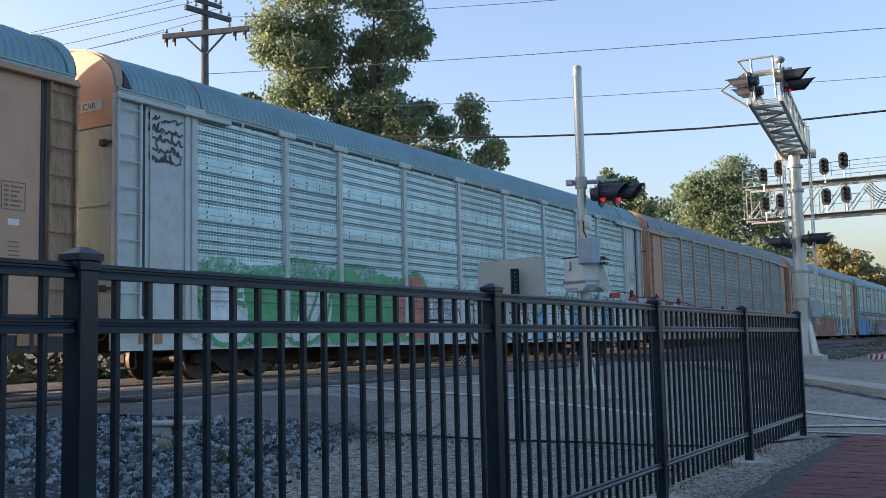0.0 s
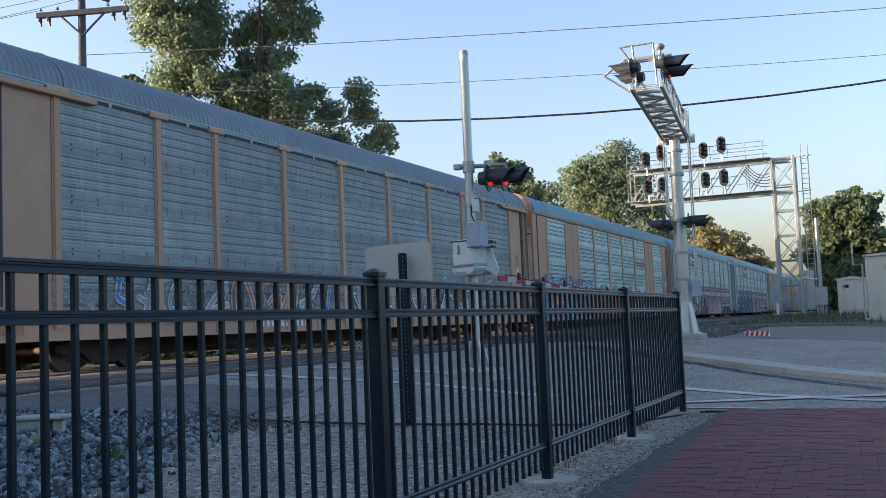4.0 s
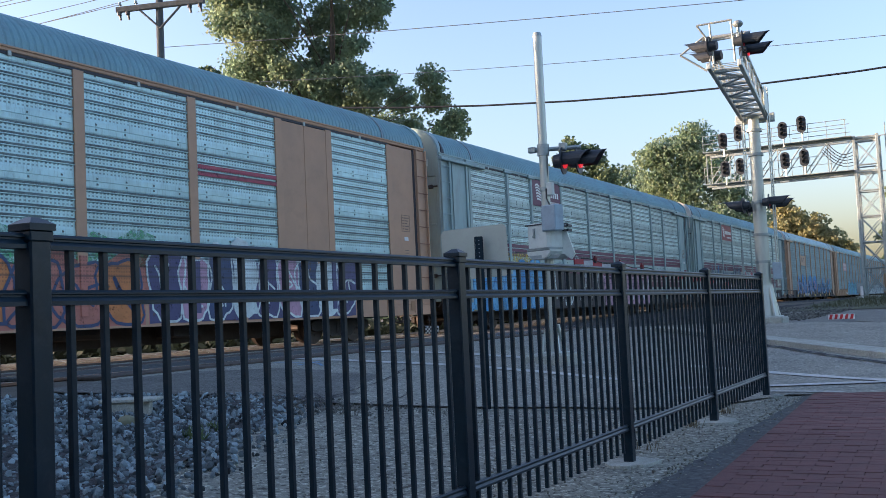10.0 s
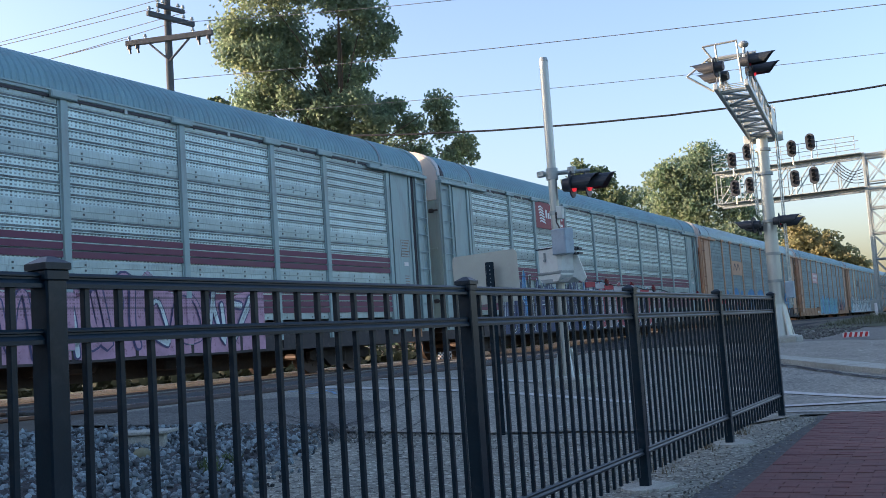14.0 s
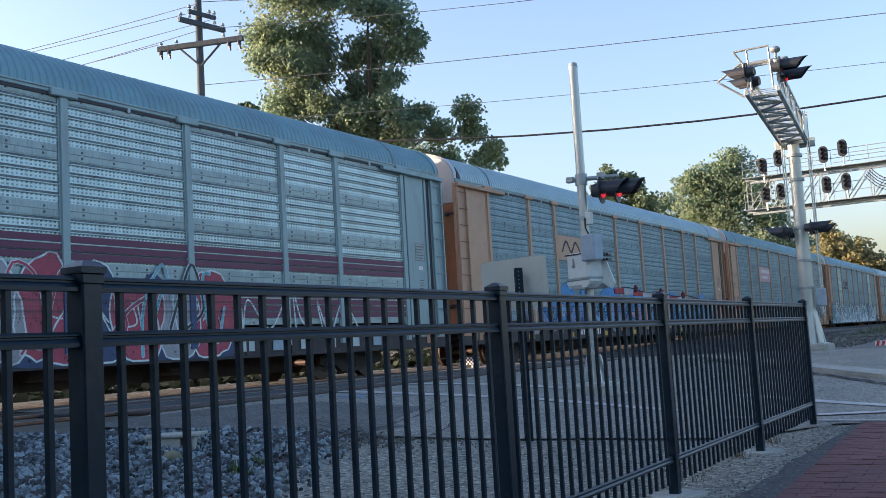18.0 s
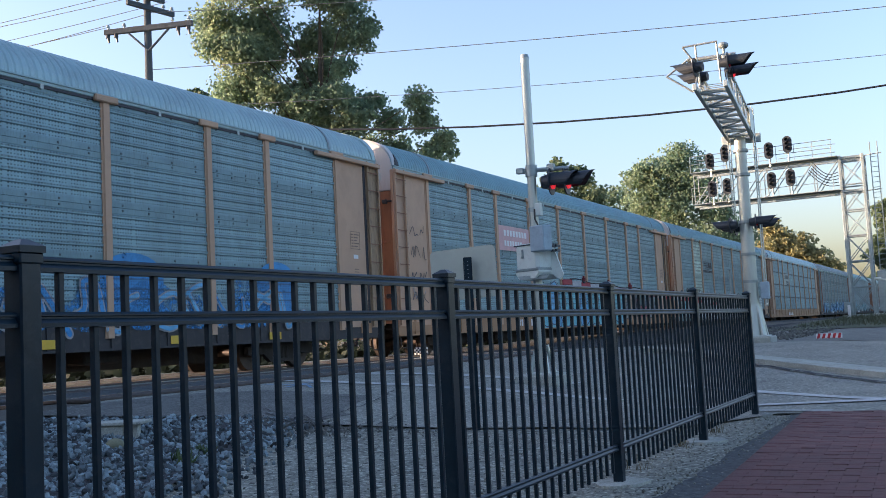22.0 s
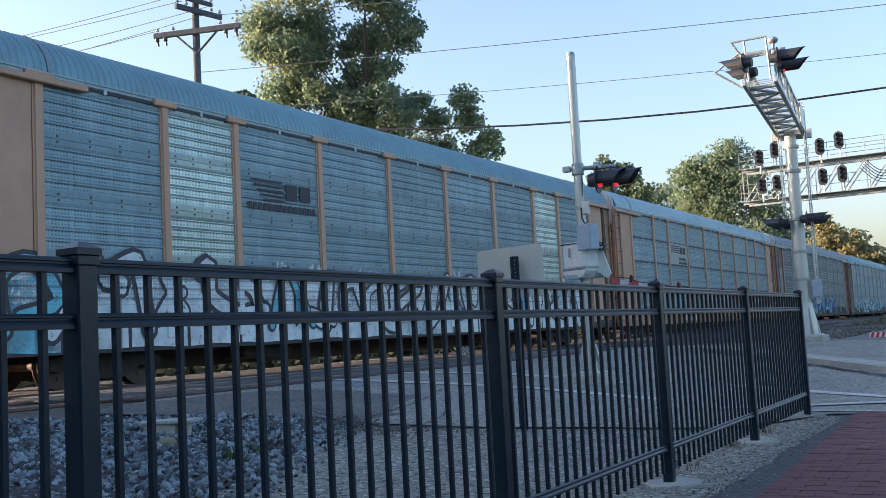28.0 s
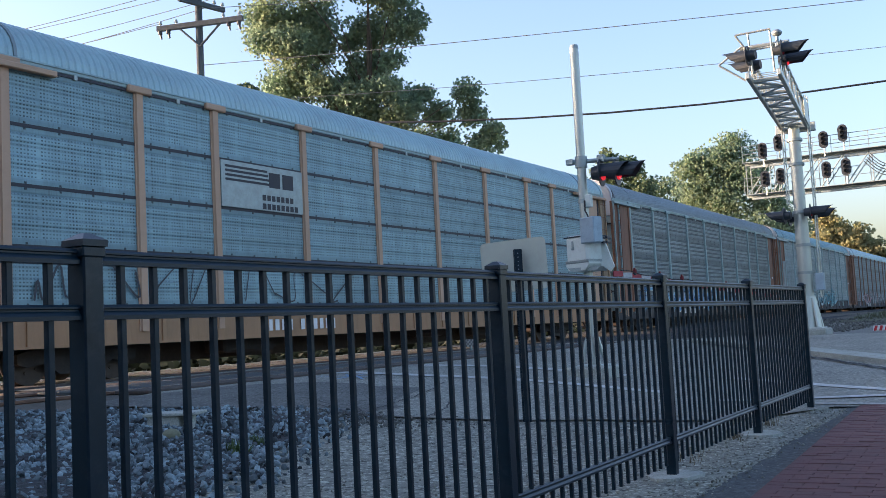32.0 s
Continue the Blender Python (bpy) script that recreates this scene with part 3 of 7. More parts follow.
stripe("road_crack", [(-6.1, 8.7), (-6.3, 9.4), (-6.53, 10.37), (-6.8, 11.2), (-7.15, 12.12)], 0.02, TAR, 0.037, "dark crack in the asphalt", "crack")
stripe("road_crack", [(-7.4, 9.3), (-7.0, 9.1), (-6.5, 9.05), (-6.2, 8.75)], 0.02, TAR, 0.037, "dark crack in the asphalt", "crack")
stripe("road_crack", [(-6.75, 8.5), (-6.4, 8.62), (-6.1, 8.5), (-5.75, 8.72)], 0.07, TAR, 0.036, "broken dark edge of the asphalt", "crack")
stripe("road_crack", [(-6.0, 10.2), (-5.7, 9.7), (-5.62, 9.3), (-5.5, 8.95)], 0.018, TAR, 0.037, "dark crack in the asphalt", "crack")
BLUEPAINT = mat("faded_blue_marking", (0.16, 0.30, 0.45), 0.8, 0, 0.2, 5, 60, 0.2, (0.09, 0.09, 0.09), 0.9)
for _a, _b in (((-9.3, 12.0), (-8.4, 12.1)), ((-9.0, 12.4), (-8.2, 11.7)), ((-8.8, 12.6), (-8.6, 11.6))):
    stripe("survey_mark", [_a, _b], 0.05, BLUEPAINT, 0.036, "faded pale blue spray mark on the asphalt", "road marking")

# ---- tracks ----
RAIL_PROF = [(-0.07, -0.17), (0.07, -0.17), (0.07, -0.155), (0.012, -0.13), (0.012, -0.045), (0.036, -0.035), (0.036, -0.004), (0.03, 0.0), (-0.03, 0.0), (-0.036, -0.004), (-0.036, -0.035), (-0.012, -0.045), (-0.012, -0.13), (-0.07, -0.155)]
_rail = MB().prism(RAIL_PROF, -120, 620).mesh("rail", RAILM)
_head = MB().box((0, 250, 0.0015), (0.05, 740, 0.005), 0.001).mesh("rail_head", RAILTOP)
_tie = MB().box((0, 0, 0), (2.6, 0.23, 0.18), 0.015).mesh("tie", TIE)
for nm, nc in (("track_far", FAR_TRACK), ("track_near", NEAR_TRACK)):
    tk = thing(nm, "railway track with brown rails on timber sleepers", "track", "", "structure", Matrix.Translation(tp(nc, 0, RAIL_Z)) @ pose(0, 0, 0, 0, 0, -math.degrees(TR)))
    for sx in (-0.7535, 0.7535):
        r = part("rail", _rail, RAILM, tk, m=Matrix.Translation((sx, 0, 0)))
        part("rail_head", _head, RAILTOP, r, "polished running surface")
    for k in range(40):
        part("tie", _tie, TIE, tk, m=Matrix.Translation((0, 28.2 + 0.55 * k, -0.24)))
    rest = MB()
    for k in range(40, 260):
        rest.box((0, 28.2 + 0.55 * k, -0.24), (2.6, 0.23, 0.18))
    for k in range(40):
        rest.box((0, 8.3 - 0.55 * k, -0.24), (2.6, 0.23, 0.18))
    tagged(part("tie_row", rest, TIE, tk), kind="stuff")
    # timber and rubber crossing panels beside the rails
    for j, (a, w) in enumerate(((-1.17, 0.62), (0.0, 1.30), (1.17, 0.62))):
        for k in range(7):
            part("crossing_panel", MB().box((a, 10.3 + 2.4 * k, -0.022), (w, 2.37, 0.05), 0.012), TIE if j != 1 else DARK_ASPHALT, tk)

# weeds behind the far track
random.seed(33)
_wd = MB()
for _ in range(14000):
    n, s = -18.0 - 6.5 * random.random() ** 1.5, random.uniform(-30, 90)
    h = 0.55 + 0.55 * max(0, noise.noise((s * 0.25, n * 0.3, 7.0)) + 0.35)
    p = tp(n, s, 0.42 + h * random.random() ** 1.3 * (0.3 + 0.7 * sm(-18.6, -22.0, n)))
    u = Vector((random.uniform(-1, 1), random.uniform(-1, 1), random.uniform(-0.5, 1))).normalized() * random.uniform(0.10, 0.24)
    w = u.orthogonal().normalized() * random.uniform(0.06, 0.14)
    _wd.add([p - u, p - w, p + u, p + w], [(0, 1, 2, 3)])
_me = bpy.data.meshes.new("weeds")
_me.from_pydata(_wd.v, [], _wd.f)
_me.materials.append(WEED)
tagged(part("weeds", _me, WEED), "low green weeds behind the far track", "weeds", "", "stuff")

# loose stones of the near ballast
random.seed(11)
_st = MB()
_ico = [(0, 0, 1), (0.89, 0, 0.45), (0.28, 0.85, 0.45), (-0.72, 0.53, 0.45), (-0.72, -0.53, 0.45), (0.28, -0.85, 0.45), (0.72, 0.53, -0.45), (-0.28, 0.85, -0.45), (-0.89, 0, -0.45), (-0.28, -0.85, -0.45), (0.72, -0.53, -0.45), (0, 0, -1)]
_icf = [(0, 1, 2), (0, 2, 3), (0, 3, 4), (0, 4, 5), (0, 5, 1), (1, 6, 2), (2, 7, 3), (3, 8, 4), (4, 9, 5), (5, 10, 1), (2, 6, 7), (3, 7, 8), (4, 8, 9), (5, 9, 10), (1, 10, 6), (6, 11, 7), (7, 11, 8), (8, 11, 9), (9, 11, 10), (10, 11, 6)]


def stones(mb, count, region, lo, hi, lift):
    for _ in range(count):
        x, y = region()
        r = random.uniform(lo, hi)
        m = Euler((random.uniform(0, 6), random.uniform(0, 6), random.uniform(0, 6))).to_matrix() @ Matrix.Diagonal((r * random.uniform(0.8, 1.3), r * random.uniform(0.7, 1.1), r * random.uniform(0.5, 0.9)))
        c = Vector((x, y, gz(x, y) + lift + r * random.uniform(0.1, 0.8)))
        mb.add([m @ (Vector(p) * random.uniform(0.6, 1.25)) + c for p in _ico], _icf)


def near_ballast():
    while True:
        x, y = random.uniform(-10.2, -3.9), random.uniform(2.6, 9.0)
        if y < ballast_top(x) + 0.15 - abs(random.gauss(0, 0.15)) and x < ballast_side(y) + 0.25 - abs(random.gauss(0, 0.45)):
            return x, y


stones(_st, 13000, near_ballast, 0.012, 0.038, 0.004)
tagged(part("ballast_stones", _st, STONE, None, "", 0), "loose blue-grey crushed ballast stones", "ballast", "", "stuff")
_st = MB()
stones(_st, 420, lambda: (random.gauss(-6.25, 0.42), random.gauss(8.45, 0.22)), 0.010, 0.034, 0.004)
stones(_st, 120, lambda: (random.gauss(-5.3, 0.5), random.gauss(8.85, 0.15)), 0.005, 0.014, 0.015)
tagged(part("asphalt_rubble", _st, OLD_ASPHALT, None, "", 0), "crumbled dark asphalt at the broken road edge", "rubble", "", "stuff")
_st = MB()
stones(_st, 1500, lambda: (random.uniform(-2.9, -1.95), random.uniform(3.0, 12.2)), 0.004, 0.012, 0.004)
stones(_st, 1500, lambda: (random.uniform(-5.6, -2.8), random.uniform(4.0, 9.6)), 0.004, 0.011, 0.003)
stones(_st, 500, lambda: (-1.9 + abs(random.gauss(0, 0.12)), random.uniform(3.0, 11.6)), 0.005, 0.013, 0.006)
tagged(part("gravel_pieces", _st, CHIP), "small pale gravel chips below the fence", "gravel", "", "stuff")
_st = MB()
stones(_st, 3000, lambda: (random.uniform(-8.6, -4.2), random.uniform(27.4, 44)), 0.02, 0.05, 0.01)
tagged(part("ballast_shoulder_stones", _st, DIM_STONE), "grey ballast stones beyond the road", "ballast", "", "stuff")

# ---- plain unseen wall added behind the camera, which closes the place and shades the walk ----
tagged(part("wall_south", MB().box((5.5, -9.0, 3.0), (21.0, 0.3, 6.0), 0.02), WALLM), "unseen plain rendered wall added behind the walk to shade it", "wall", "", "structure")

# ---- fence ----
FX, FY, FS, FH = -2.2185, 1.858, 2.42, 1.377
fence = thing("metal_fence", "black powder-coated metal picket fence beside the walk", "fence", at=Matrix.Translation((FX, 0, 0)))
_post = MB().box((0, 0, 0.655), (0.068, 0.068, 1.33), 0.005).mesh("post", BLACK_PAINT)
_cap = MB().box((0, 0, 1.325), (0.078, 0.078, 0.03), 0.004).prism([(-0.042, -0.042), (0.042, -0.042), (0.042, 0.042), (-0.042, 0.042)], 1.34, 1.358, "z")
_k = len(_cap.v)
_cap.add([(-0.042, -0.042, 1.358), (0.042, -0.042, 1.358), (0.042, 0.042, 1.358), (-0.042, 0.042, 1.358), (-0.012, -0.012, 1.377), (0.012, -0.012, 1.377), (0.012, 0.012, 1.377), (-0.012, 0.012, 1.377)], [(0, 1, 5, 4), (1, 2, 6, 5), (2, 3, 7, 6), (3, 0, 4, 7), (4, 5, 6, 7)])
_cap = _cap.mesh("cap", BLACK_PAINT)
_picket = MB().box((0, 0, 0.71), (0.02, 0.02, 1.24), 0.002).mesh("picket", BLACK_PAINT)
# rails are channels with lips, so their faces show two fine ledges
_rprof = [(-0.021, -0.02), (0.021, -0.02), (0.021, -0.009), (0.012, 0.003), (0.012, 0.008), (0.018, 0.010), (0.018, 0.014), (0.012, 0.021), (-0.012, 0.021), (-0.018, 0.014), (-0.018, 0.010), (-0.012, 0.008), (-0.012, 0.003), (-0.021, -0.009)]
_frail = MB().prism(_rprof, 0.03, FS - 0.03).mesh("rail", BLACK_PAINT)
for k in range(-2, 5):
    y = FY + FS * k
    po = part("post", _post, BLACK_PAINT, fence, m=Matrix.Translation((0, y, 0)))
    part("cap", _cap, BLACK_PAINT, po, "flat pyramid post cap")
    if k == 4:
        break
    for z in (1.312, 1.163, 0.25):
        part("rail", _frail, BLACK_PAINT, fence, m=Matrix.Translation((0, y, z)))
    for i in range(1, 20):
        part("picket", _picket, BLACK_PAINT, fence, m=Matrix.Translation((0, y + FS * i / 20, 0)))
random.seed(5)
for k in range(1, 5):
    y = FY + FS * k
    n = 18
    ring = [(FX + 0.02 + (0.15 + 0.05 * random.random()) * math.cos(6.283 * i / n), y + (0.18 + 0.07 * random.random()) * math.sin(6.283 * i / n)) for i in range(n)]
    mb = MB().prism(ring, -0.05, 0.022, "z")
    tagged(part("concrete_footing", mb, CONCRETE), "rough concrete footing round a fence post", "footing", "fence footings", "structure")

# ---- level crossing gate ----
def ring_lens(parent, c, r, facing, lit, hood=0.38):
    """One crossing lamp: background disc, lens and a long hood; facing is a unit vector."""
    f = Vector(facing).normalized()
    q = f.to_track_quat("Z", "Y").to_matrix().to_4x4()
    base = Matrix.Translation(c) @ q
    disc = MB().cyl((0, 0, -0.02), (0, 0, 0.0), r * 1.75, r * 1.75, 20)
    lamp = part("background", disc, SIGNAL_BLACK, parent, "black round backing disc", 30, base)
    part("housing", MB().cyl((0, 0, -0.16), (0, 0, -0.02), r * 0.8, r * 1.02, 14), SIGNAL_BLACK, lamp, "", 30)
    part("lens", MB().cyl((0, 0, 0.0), (0, 0, 0.03), r, r * 0.96, 18), RED_LIT if lit else RED_DULL, lamp, "red glass lens", 30)
    hb, n = MB(), 14
    up = q.to_3x3().inverted() @ Vector((0, 0, 1))
    a0 = math.atan2(up.y, up.x)
    for i in range(n + 1):
        a = a0 + radians(-125 + 250 * i / n)
        dp = hood * (1 - 0.45 * abs(i / n - 0.5) * 2)
        for rr in (r * 1.08, r * 1.12):
            hb.v += [(rr * math.cos(a), rr * math.sin(a), 0), (rr * math.cos(a), rr * math.sin(a), dp)]
    for i in range(n):
        p, o = 4 * i, 4 * (i + 1)
        hb.f += [(p, p + 1, o + 1, o), (p + 2, o + 2, o + 3, p + 3), (p + 1, p + 3, o + 3, o + 1)]
    part("hood", hb, SIGNAL_BLACK, lamp, "long black sun hood")
    return lamp


ARM_LAMP = mat("dark_red_lamp", (0.16, 0.012, 0.02), 0.35, 0, 0.2, 6, 60, 0.0)
ARM_RED = mat("dull_red_sheeting", (0.33, 0.03, 0.04), 0.5, 0, 0.2, 6, 60, 0.05)
ARM_WHITE = mat("dirty_white_sheeting", (0.42, 0.42, 0.42), 0.6, 0, 0.2, 6, 60, 0.05, (0.2, 0.19, 0.18), 0.5)
GX, GY = -6.03, 14.82
GB = gz(GX, GY)
gate = thing("crossing_gate", "lowered level crossing gate on a pale aluminium mast", "crossing gate", at=Matrix.Translation((GX, GY, 0)))
part("foundation", MB().box((0, 0, GB + 0.06), (0.7, 0.7, 0.24), 0.03), CONCRETE, gate)
_b = MB()
for i in range(4):
    a = radians(45 + 90 * i)
    _b.cyl((0.21 * math.cos(a), 0.21 * math.sin(a), GB + 0.16), (0.09 * math.cos(a), 0.09 * math.sin(a), GB + 0.62), 0.03, 0.03, 8)
_b.cyl((0, 0, GB + 0.16), (0, 0, GB + 0.6), 0.09, 0.075, 14).box((0, 0, GB + 0.18), (0.42, 0.42, 0.04), 0.01)
part("mast_base", _b, ALU, gate, "cast four-legged mast base", 30)
part("mast", MB().cyl((0, 0, GB + 0.18), (0, 0, 5.42), 0.072, 0.07, 18), ALU, gate, "", 30)
part("mast_cap", MB().cyl((0, 0, 5.42), (0, 0, 5.48), 0.075, 0.06, 18), GALV, gate, "", 30)
part("clamp", MB().cyl((0, 0, 3.5), (0, 0, 3.68), 0.095, 0.095, 16), GALV, gate, "", 30)
part("clamp", MB().cyl((0, 0, 2.93), (0, 0, 3.0), 0.085, 0.085, 16), GALV, gate, "", 30)
part("small_box", MB().box((0.10, -0.03, 2.96), (0.1, 0.1, 0.2), 0.01), WHITE_PLASTIC, gate)
_arm = MB().cyl((-0.20, -0.07, 3.6), (0.56, 0.2, 3.6), 0.035, 0.035, 10).box((-0.16, -0.06, 3.6), (0.12, 0.1, 0.09), 0.01).box((0.3, 0.1, 3.62), (0.12, 0.1, 0.12), 0.01)
part("lamp_arm", _arm, GALV, gate, "", 30)
for dx, dy, lit in ((0.30, 0.10, True), (0.51, 0.24, True)):
    ring_lens(gate, (dx, dy, 3.40), 0.125, (0.97, 0.10, 0), lit, 0.45)
mech = part("mechanism", MB().box((0, 0, 0.04), (0.50, 0.44, 0.44), 0.05).prism([(-0.25, -0.15), (0.25, -0.15), (0.25, -0.20), (0.17, -0.29), (-0.19, -0.29), (-0.25, -0.21)], -0.21, 0.21), WHITE_PLASTIC, gate, "off-white gate mechanism housing", m=Matrix.Translation((-0.02, 0.02, 2.17)) @ pose(0, 0, 0, 0, 0, -22))
part("lid_seam", MB().box((0, 0, 0.235), (0.515, 0.455, 0.016), 0.004).box((-0.245, -0.12, 0.08), (0.016, 0.10, 0.30), 0.004), SIGNAL_BLACK, mech, "black seam lines along the top and left edges")
# grey pan paints the shadow along the housing's lower edge
part("pan", MB().box((0, 0, -0.155), (0.508, 0.448, 0.05), 0.012), GALV, mech, "darker pan added as the shadow under the housing")
part("hasp", MB().box((-0.06, -0.232, 0.10), (0.035, 0.02, 0.14), 0.004).cyl((-0.06, -0.24, 0.03), (-0.06, -0.24, 0.06), 0.022, 0.022, 8), GALV, mech, "steel hasp and padlock")
part("conduit", MB().tube([(0.07, -0.13, 2.96), (0.08, -0.16, 2.80), (0.13, -0.2, 2.72), (0.16, -0.22, 2.66)], 0.014, 6), CABLE, gate, "thin black conduit")
part("mechanism_foot", MB().prism([(-0.2, 1.86), (0.22, 1.86), (0.28, 1.92), (-0.25, 1.92)], -0.2, 0.22), GALV, gate)
part("junction_box", MB().box((0, 0, 0), (0.30, 0.2, 0.40), 0.015), BLUE_GREY, gate, "blue-grey steel junction box", m=Matrix.Translation((0.19, -0.24, 2.48)) @ pose(0, 0, 0, 0, 0, -22))
part("arm_bracket", MB().prism([(0.16, 2.42), (0.30, 2.30), (0.42, 1.92), (0.36, 1.84), (0.20, 1.95)], -0.05, 0.05), WHITE_PLASTIC, gate, "cast gate arm bracket", m=pose(0, 0, 0, 0, 0, 12))
_hw = MB()
for i in range(4):
    a = radians(45 + 90 * i)
    _hw.box((0.33 + 0.05 * math.cos(a), 0.0, 2.33 + 0.05 * math.sin(a)), (0.035, 0.16, 0.035), 0.004)
part("bolt_plate", _hw, SIGNAL_BLACK, gate)
_v = Vector((1.05, 2.3, -0.29)).normalized()
for i in range(20):
    a, b = 0.55 + 0.21 * i, 0.55 + 0.21 * (i + 1)
    p, q = _v * a, _v * b
    seg = MB().box((0, 0, 0), (0.025, 0.209, 0.085 - 0.0015 * i), 0.004)
    part("arm_segment", seg, ARM_RED if i % 2 == 0 else ARM_WHITE, gate, "red and white striped gate arm" if i == 0 else "", m=Matrix.Translation((p + q) / 2 + Vector((0, 0, 1.89))) @ pose(0, 0, 0, 0, 0, -math.degrees(math.atan2(_v.x, _v.y))))
for d in (1.04, 1.63, 2.16, 3.3, 4.0):
    p = _v * d + Vector((0, 0, 1.97))
    al = part("arm_lamp", MB().cyl((p.x, p.y, p.z - 0.05), (p.x, p.y, p.z + 0.03), 0.032, 0.036, 10).box((p.x, p.y, p.z + 0.045), (0.03, 0.05, 0.03), 0.006), ARM_LAMP, gate, "small dark red arm lamp", 30)
    part("bracket", MB().box((p.x, p.y, p.z - 0.045), (0.05, 0.09, 0.03), 0.004), SIGNAL_BLACK, al)
_cd = MB().tube([tuple(_v * d + Vector((0.015, 0, 1.945 + 0.02 * math.sin(d * 9)))) for d in [0.7 + 0.12 * i for i in range(34)]], 0.008, 5)
part("arm_cable", _cd, CABLE, gate, "thin black cable along the arm")

# ---- sign seen from behind, on a punched steel post ----
sg = thing("road_sign", "grey back of a road sign on a black punched post", "sign", at=Matrix.Translation((-4.62, 9.45, gz(-4.62, 9.45))) )
_u = [(-0.045, 0.0), (-0.03, 0.0), (-0.03, 0.03), (0.03, 0.03), (0.03, 0.0), (0.045, 0.0), (0.045, 0.008), (0.036, 0.008), (0.036, 0.04), (-0.036, 0.04), (-0.036, 0.008), (-0.045, 0.008)]
part("post", MB().prism(_u, 0.0, 1.78, "z"), BLACK_PAINT, sg, "black punched channel post", m=pose(0, 0, 0, 0, 0, 208))
_h = MB()
for i in range(40):
    _h.cyl((0, 0.042, 0.1 + 0.042 * i), (0, 0.0445, 0.1 + 0.042 * i), 0.006, 0.006, 6)
part("punched_holes", _h, GALV, sg, m=pose(0, 0, 0, 0, 0, 208))
_pl, _n = [], 5
for cx, cz, a0 in ((0.32, 0.22, 0), (-0.32, 0.22, 90), (-0.32, -0.22, 180), (0.32, -0.22, 270)):
    _pl += [(cx + 0.05 * math.cos(radians(a0 + 90 * i / _n)), cz + 0.05 * math.sin(radians(a0 + 90 * i / _n))) for i in range(_n + 1)]
part("plate", MB().prism(_pl, 0.0, 0.004), SIGN_BACK, sg, "plain grey sheet metal sign back", m=Matrix.Translation((-0.09, 0.08, 1.62)) @ pose(0, 0, 0, 0, -2, 4))

# ---- small box on a stub post in the ballast ----
hb = thing("marker_box", "low weathered box on a stub post in the ballast", "utility box", at=Matrix.Translation((-6.95, 6.85, gz(-6.95, 6.85) - 0.06)) @ pose(0, 0, 0, 0, 0, 25))
part("box", MB().box((-0.07, 0, 0.09), (0.30, 0.26, 0.18), 0.012), CONCRETE, hb)
part("lid", MB().box((0, 0, 0.19), (0.50, 0.32, 0.03), 0.006), CONCRETE, hb)
part("stub_post", MB().box((0.16, -0.06, 0.03), (0.09, 0.09, 0.32), 0.006), CONCRETE, hb)
mk = thing("checkered_marker", "low black and white checkered plate on a stub", "marker", at=Matrix.Translation((-12.9, 23.35, gz(-12.9, 23.35) + 0.02)))
part("stub", MB().box((0, 0, 0.06), (0.06, 0.05, 0.14), 0.006), GALV, mk)
part("plate", MB().box((0, 0, 0.215), (0.40, 0.02, 0.19), 0.004), WHITE_PAINT, mk)
for _i in range(8):
    for _k in range(4):
        if (_i + _k) % 2:
            part("check", MB().box((-0.175 + 0.05 * _i, -0.0115, 0.1425 + 0.0475 * _k), (0.048, 0.003, 0.045)), SIGNAL_BLACK, mk)
YELLOW_STONE = mat("yellowish_stone", (0.17, 0.17, 0.105), 0.9, 0, 0.3, 8, 50, 0.4)
tagged(part("yellow_stone", MB().sphere((-6.5, 6.35, gz(-6.5, 6.35) + 0.03), 0.085, 7, 5, 0.75), YELLOW_STONE, None, "", 50), "yellowish rounded stone beside the marker box", "stone")

# ---- cantilever with crossing lamps ----
CX, CY = -4.78, 25.55
CB = gz(CX, CY)
ct = thing("crossing_cantilever", "aluminium cantilever with red crossing lamps over the road", "signal cantilever", at=Matrix.Translation((CX, CY, 0)))
part("foundation", MB().box((0, 0, CB + 0.06), (0.9, 0.9, 0.22), 0.03), CONCRETE, ct)
_b = MB().cyl((0, 0, CB + 0.14), (0, 0, CB + 0.95), 0.30, 0.2, 16).box((0, 0, CB + 0.17), (0.7, 0.7, 0.05), 0.01)
for i in range(4):
    a = radians(45 + 90 * i)
    _b.cyl((0.36 * math.cos(a), 0.36 * math.sin(a), CB + 0.15), (0.2 * math.cos(a), 0.2 * math.sin(a), CB + 0.9), 0.05, 0.03, 6)
part("mast_base", _b, ALU, ct, "flared cast mast base", 30)
part("mast", MB().cyl((0, 0, CB + 0.2), (0, 0, 3.4), 0.175, 0.16, 20), ALU, ct, "", 30)
part("upper_mast", MB().cyl((0, 0, 3.4), (0, 0, 5.62), 0.145, 0.138, 20), ALU, ct, "", 30)
for z in (1.95, 2.62, 3.42, 4.6, 5.2):
    part("band", MB().cyl((0, 0, z), (0, 0, z + 0.07), 0.188, 0.188, 18), GALV, ct, "", 30)
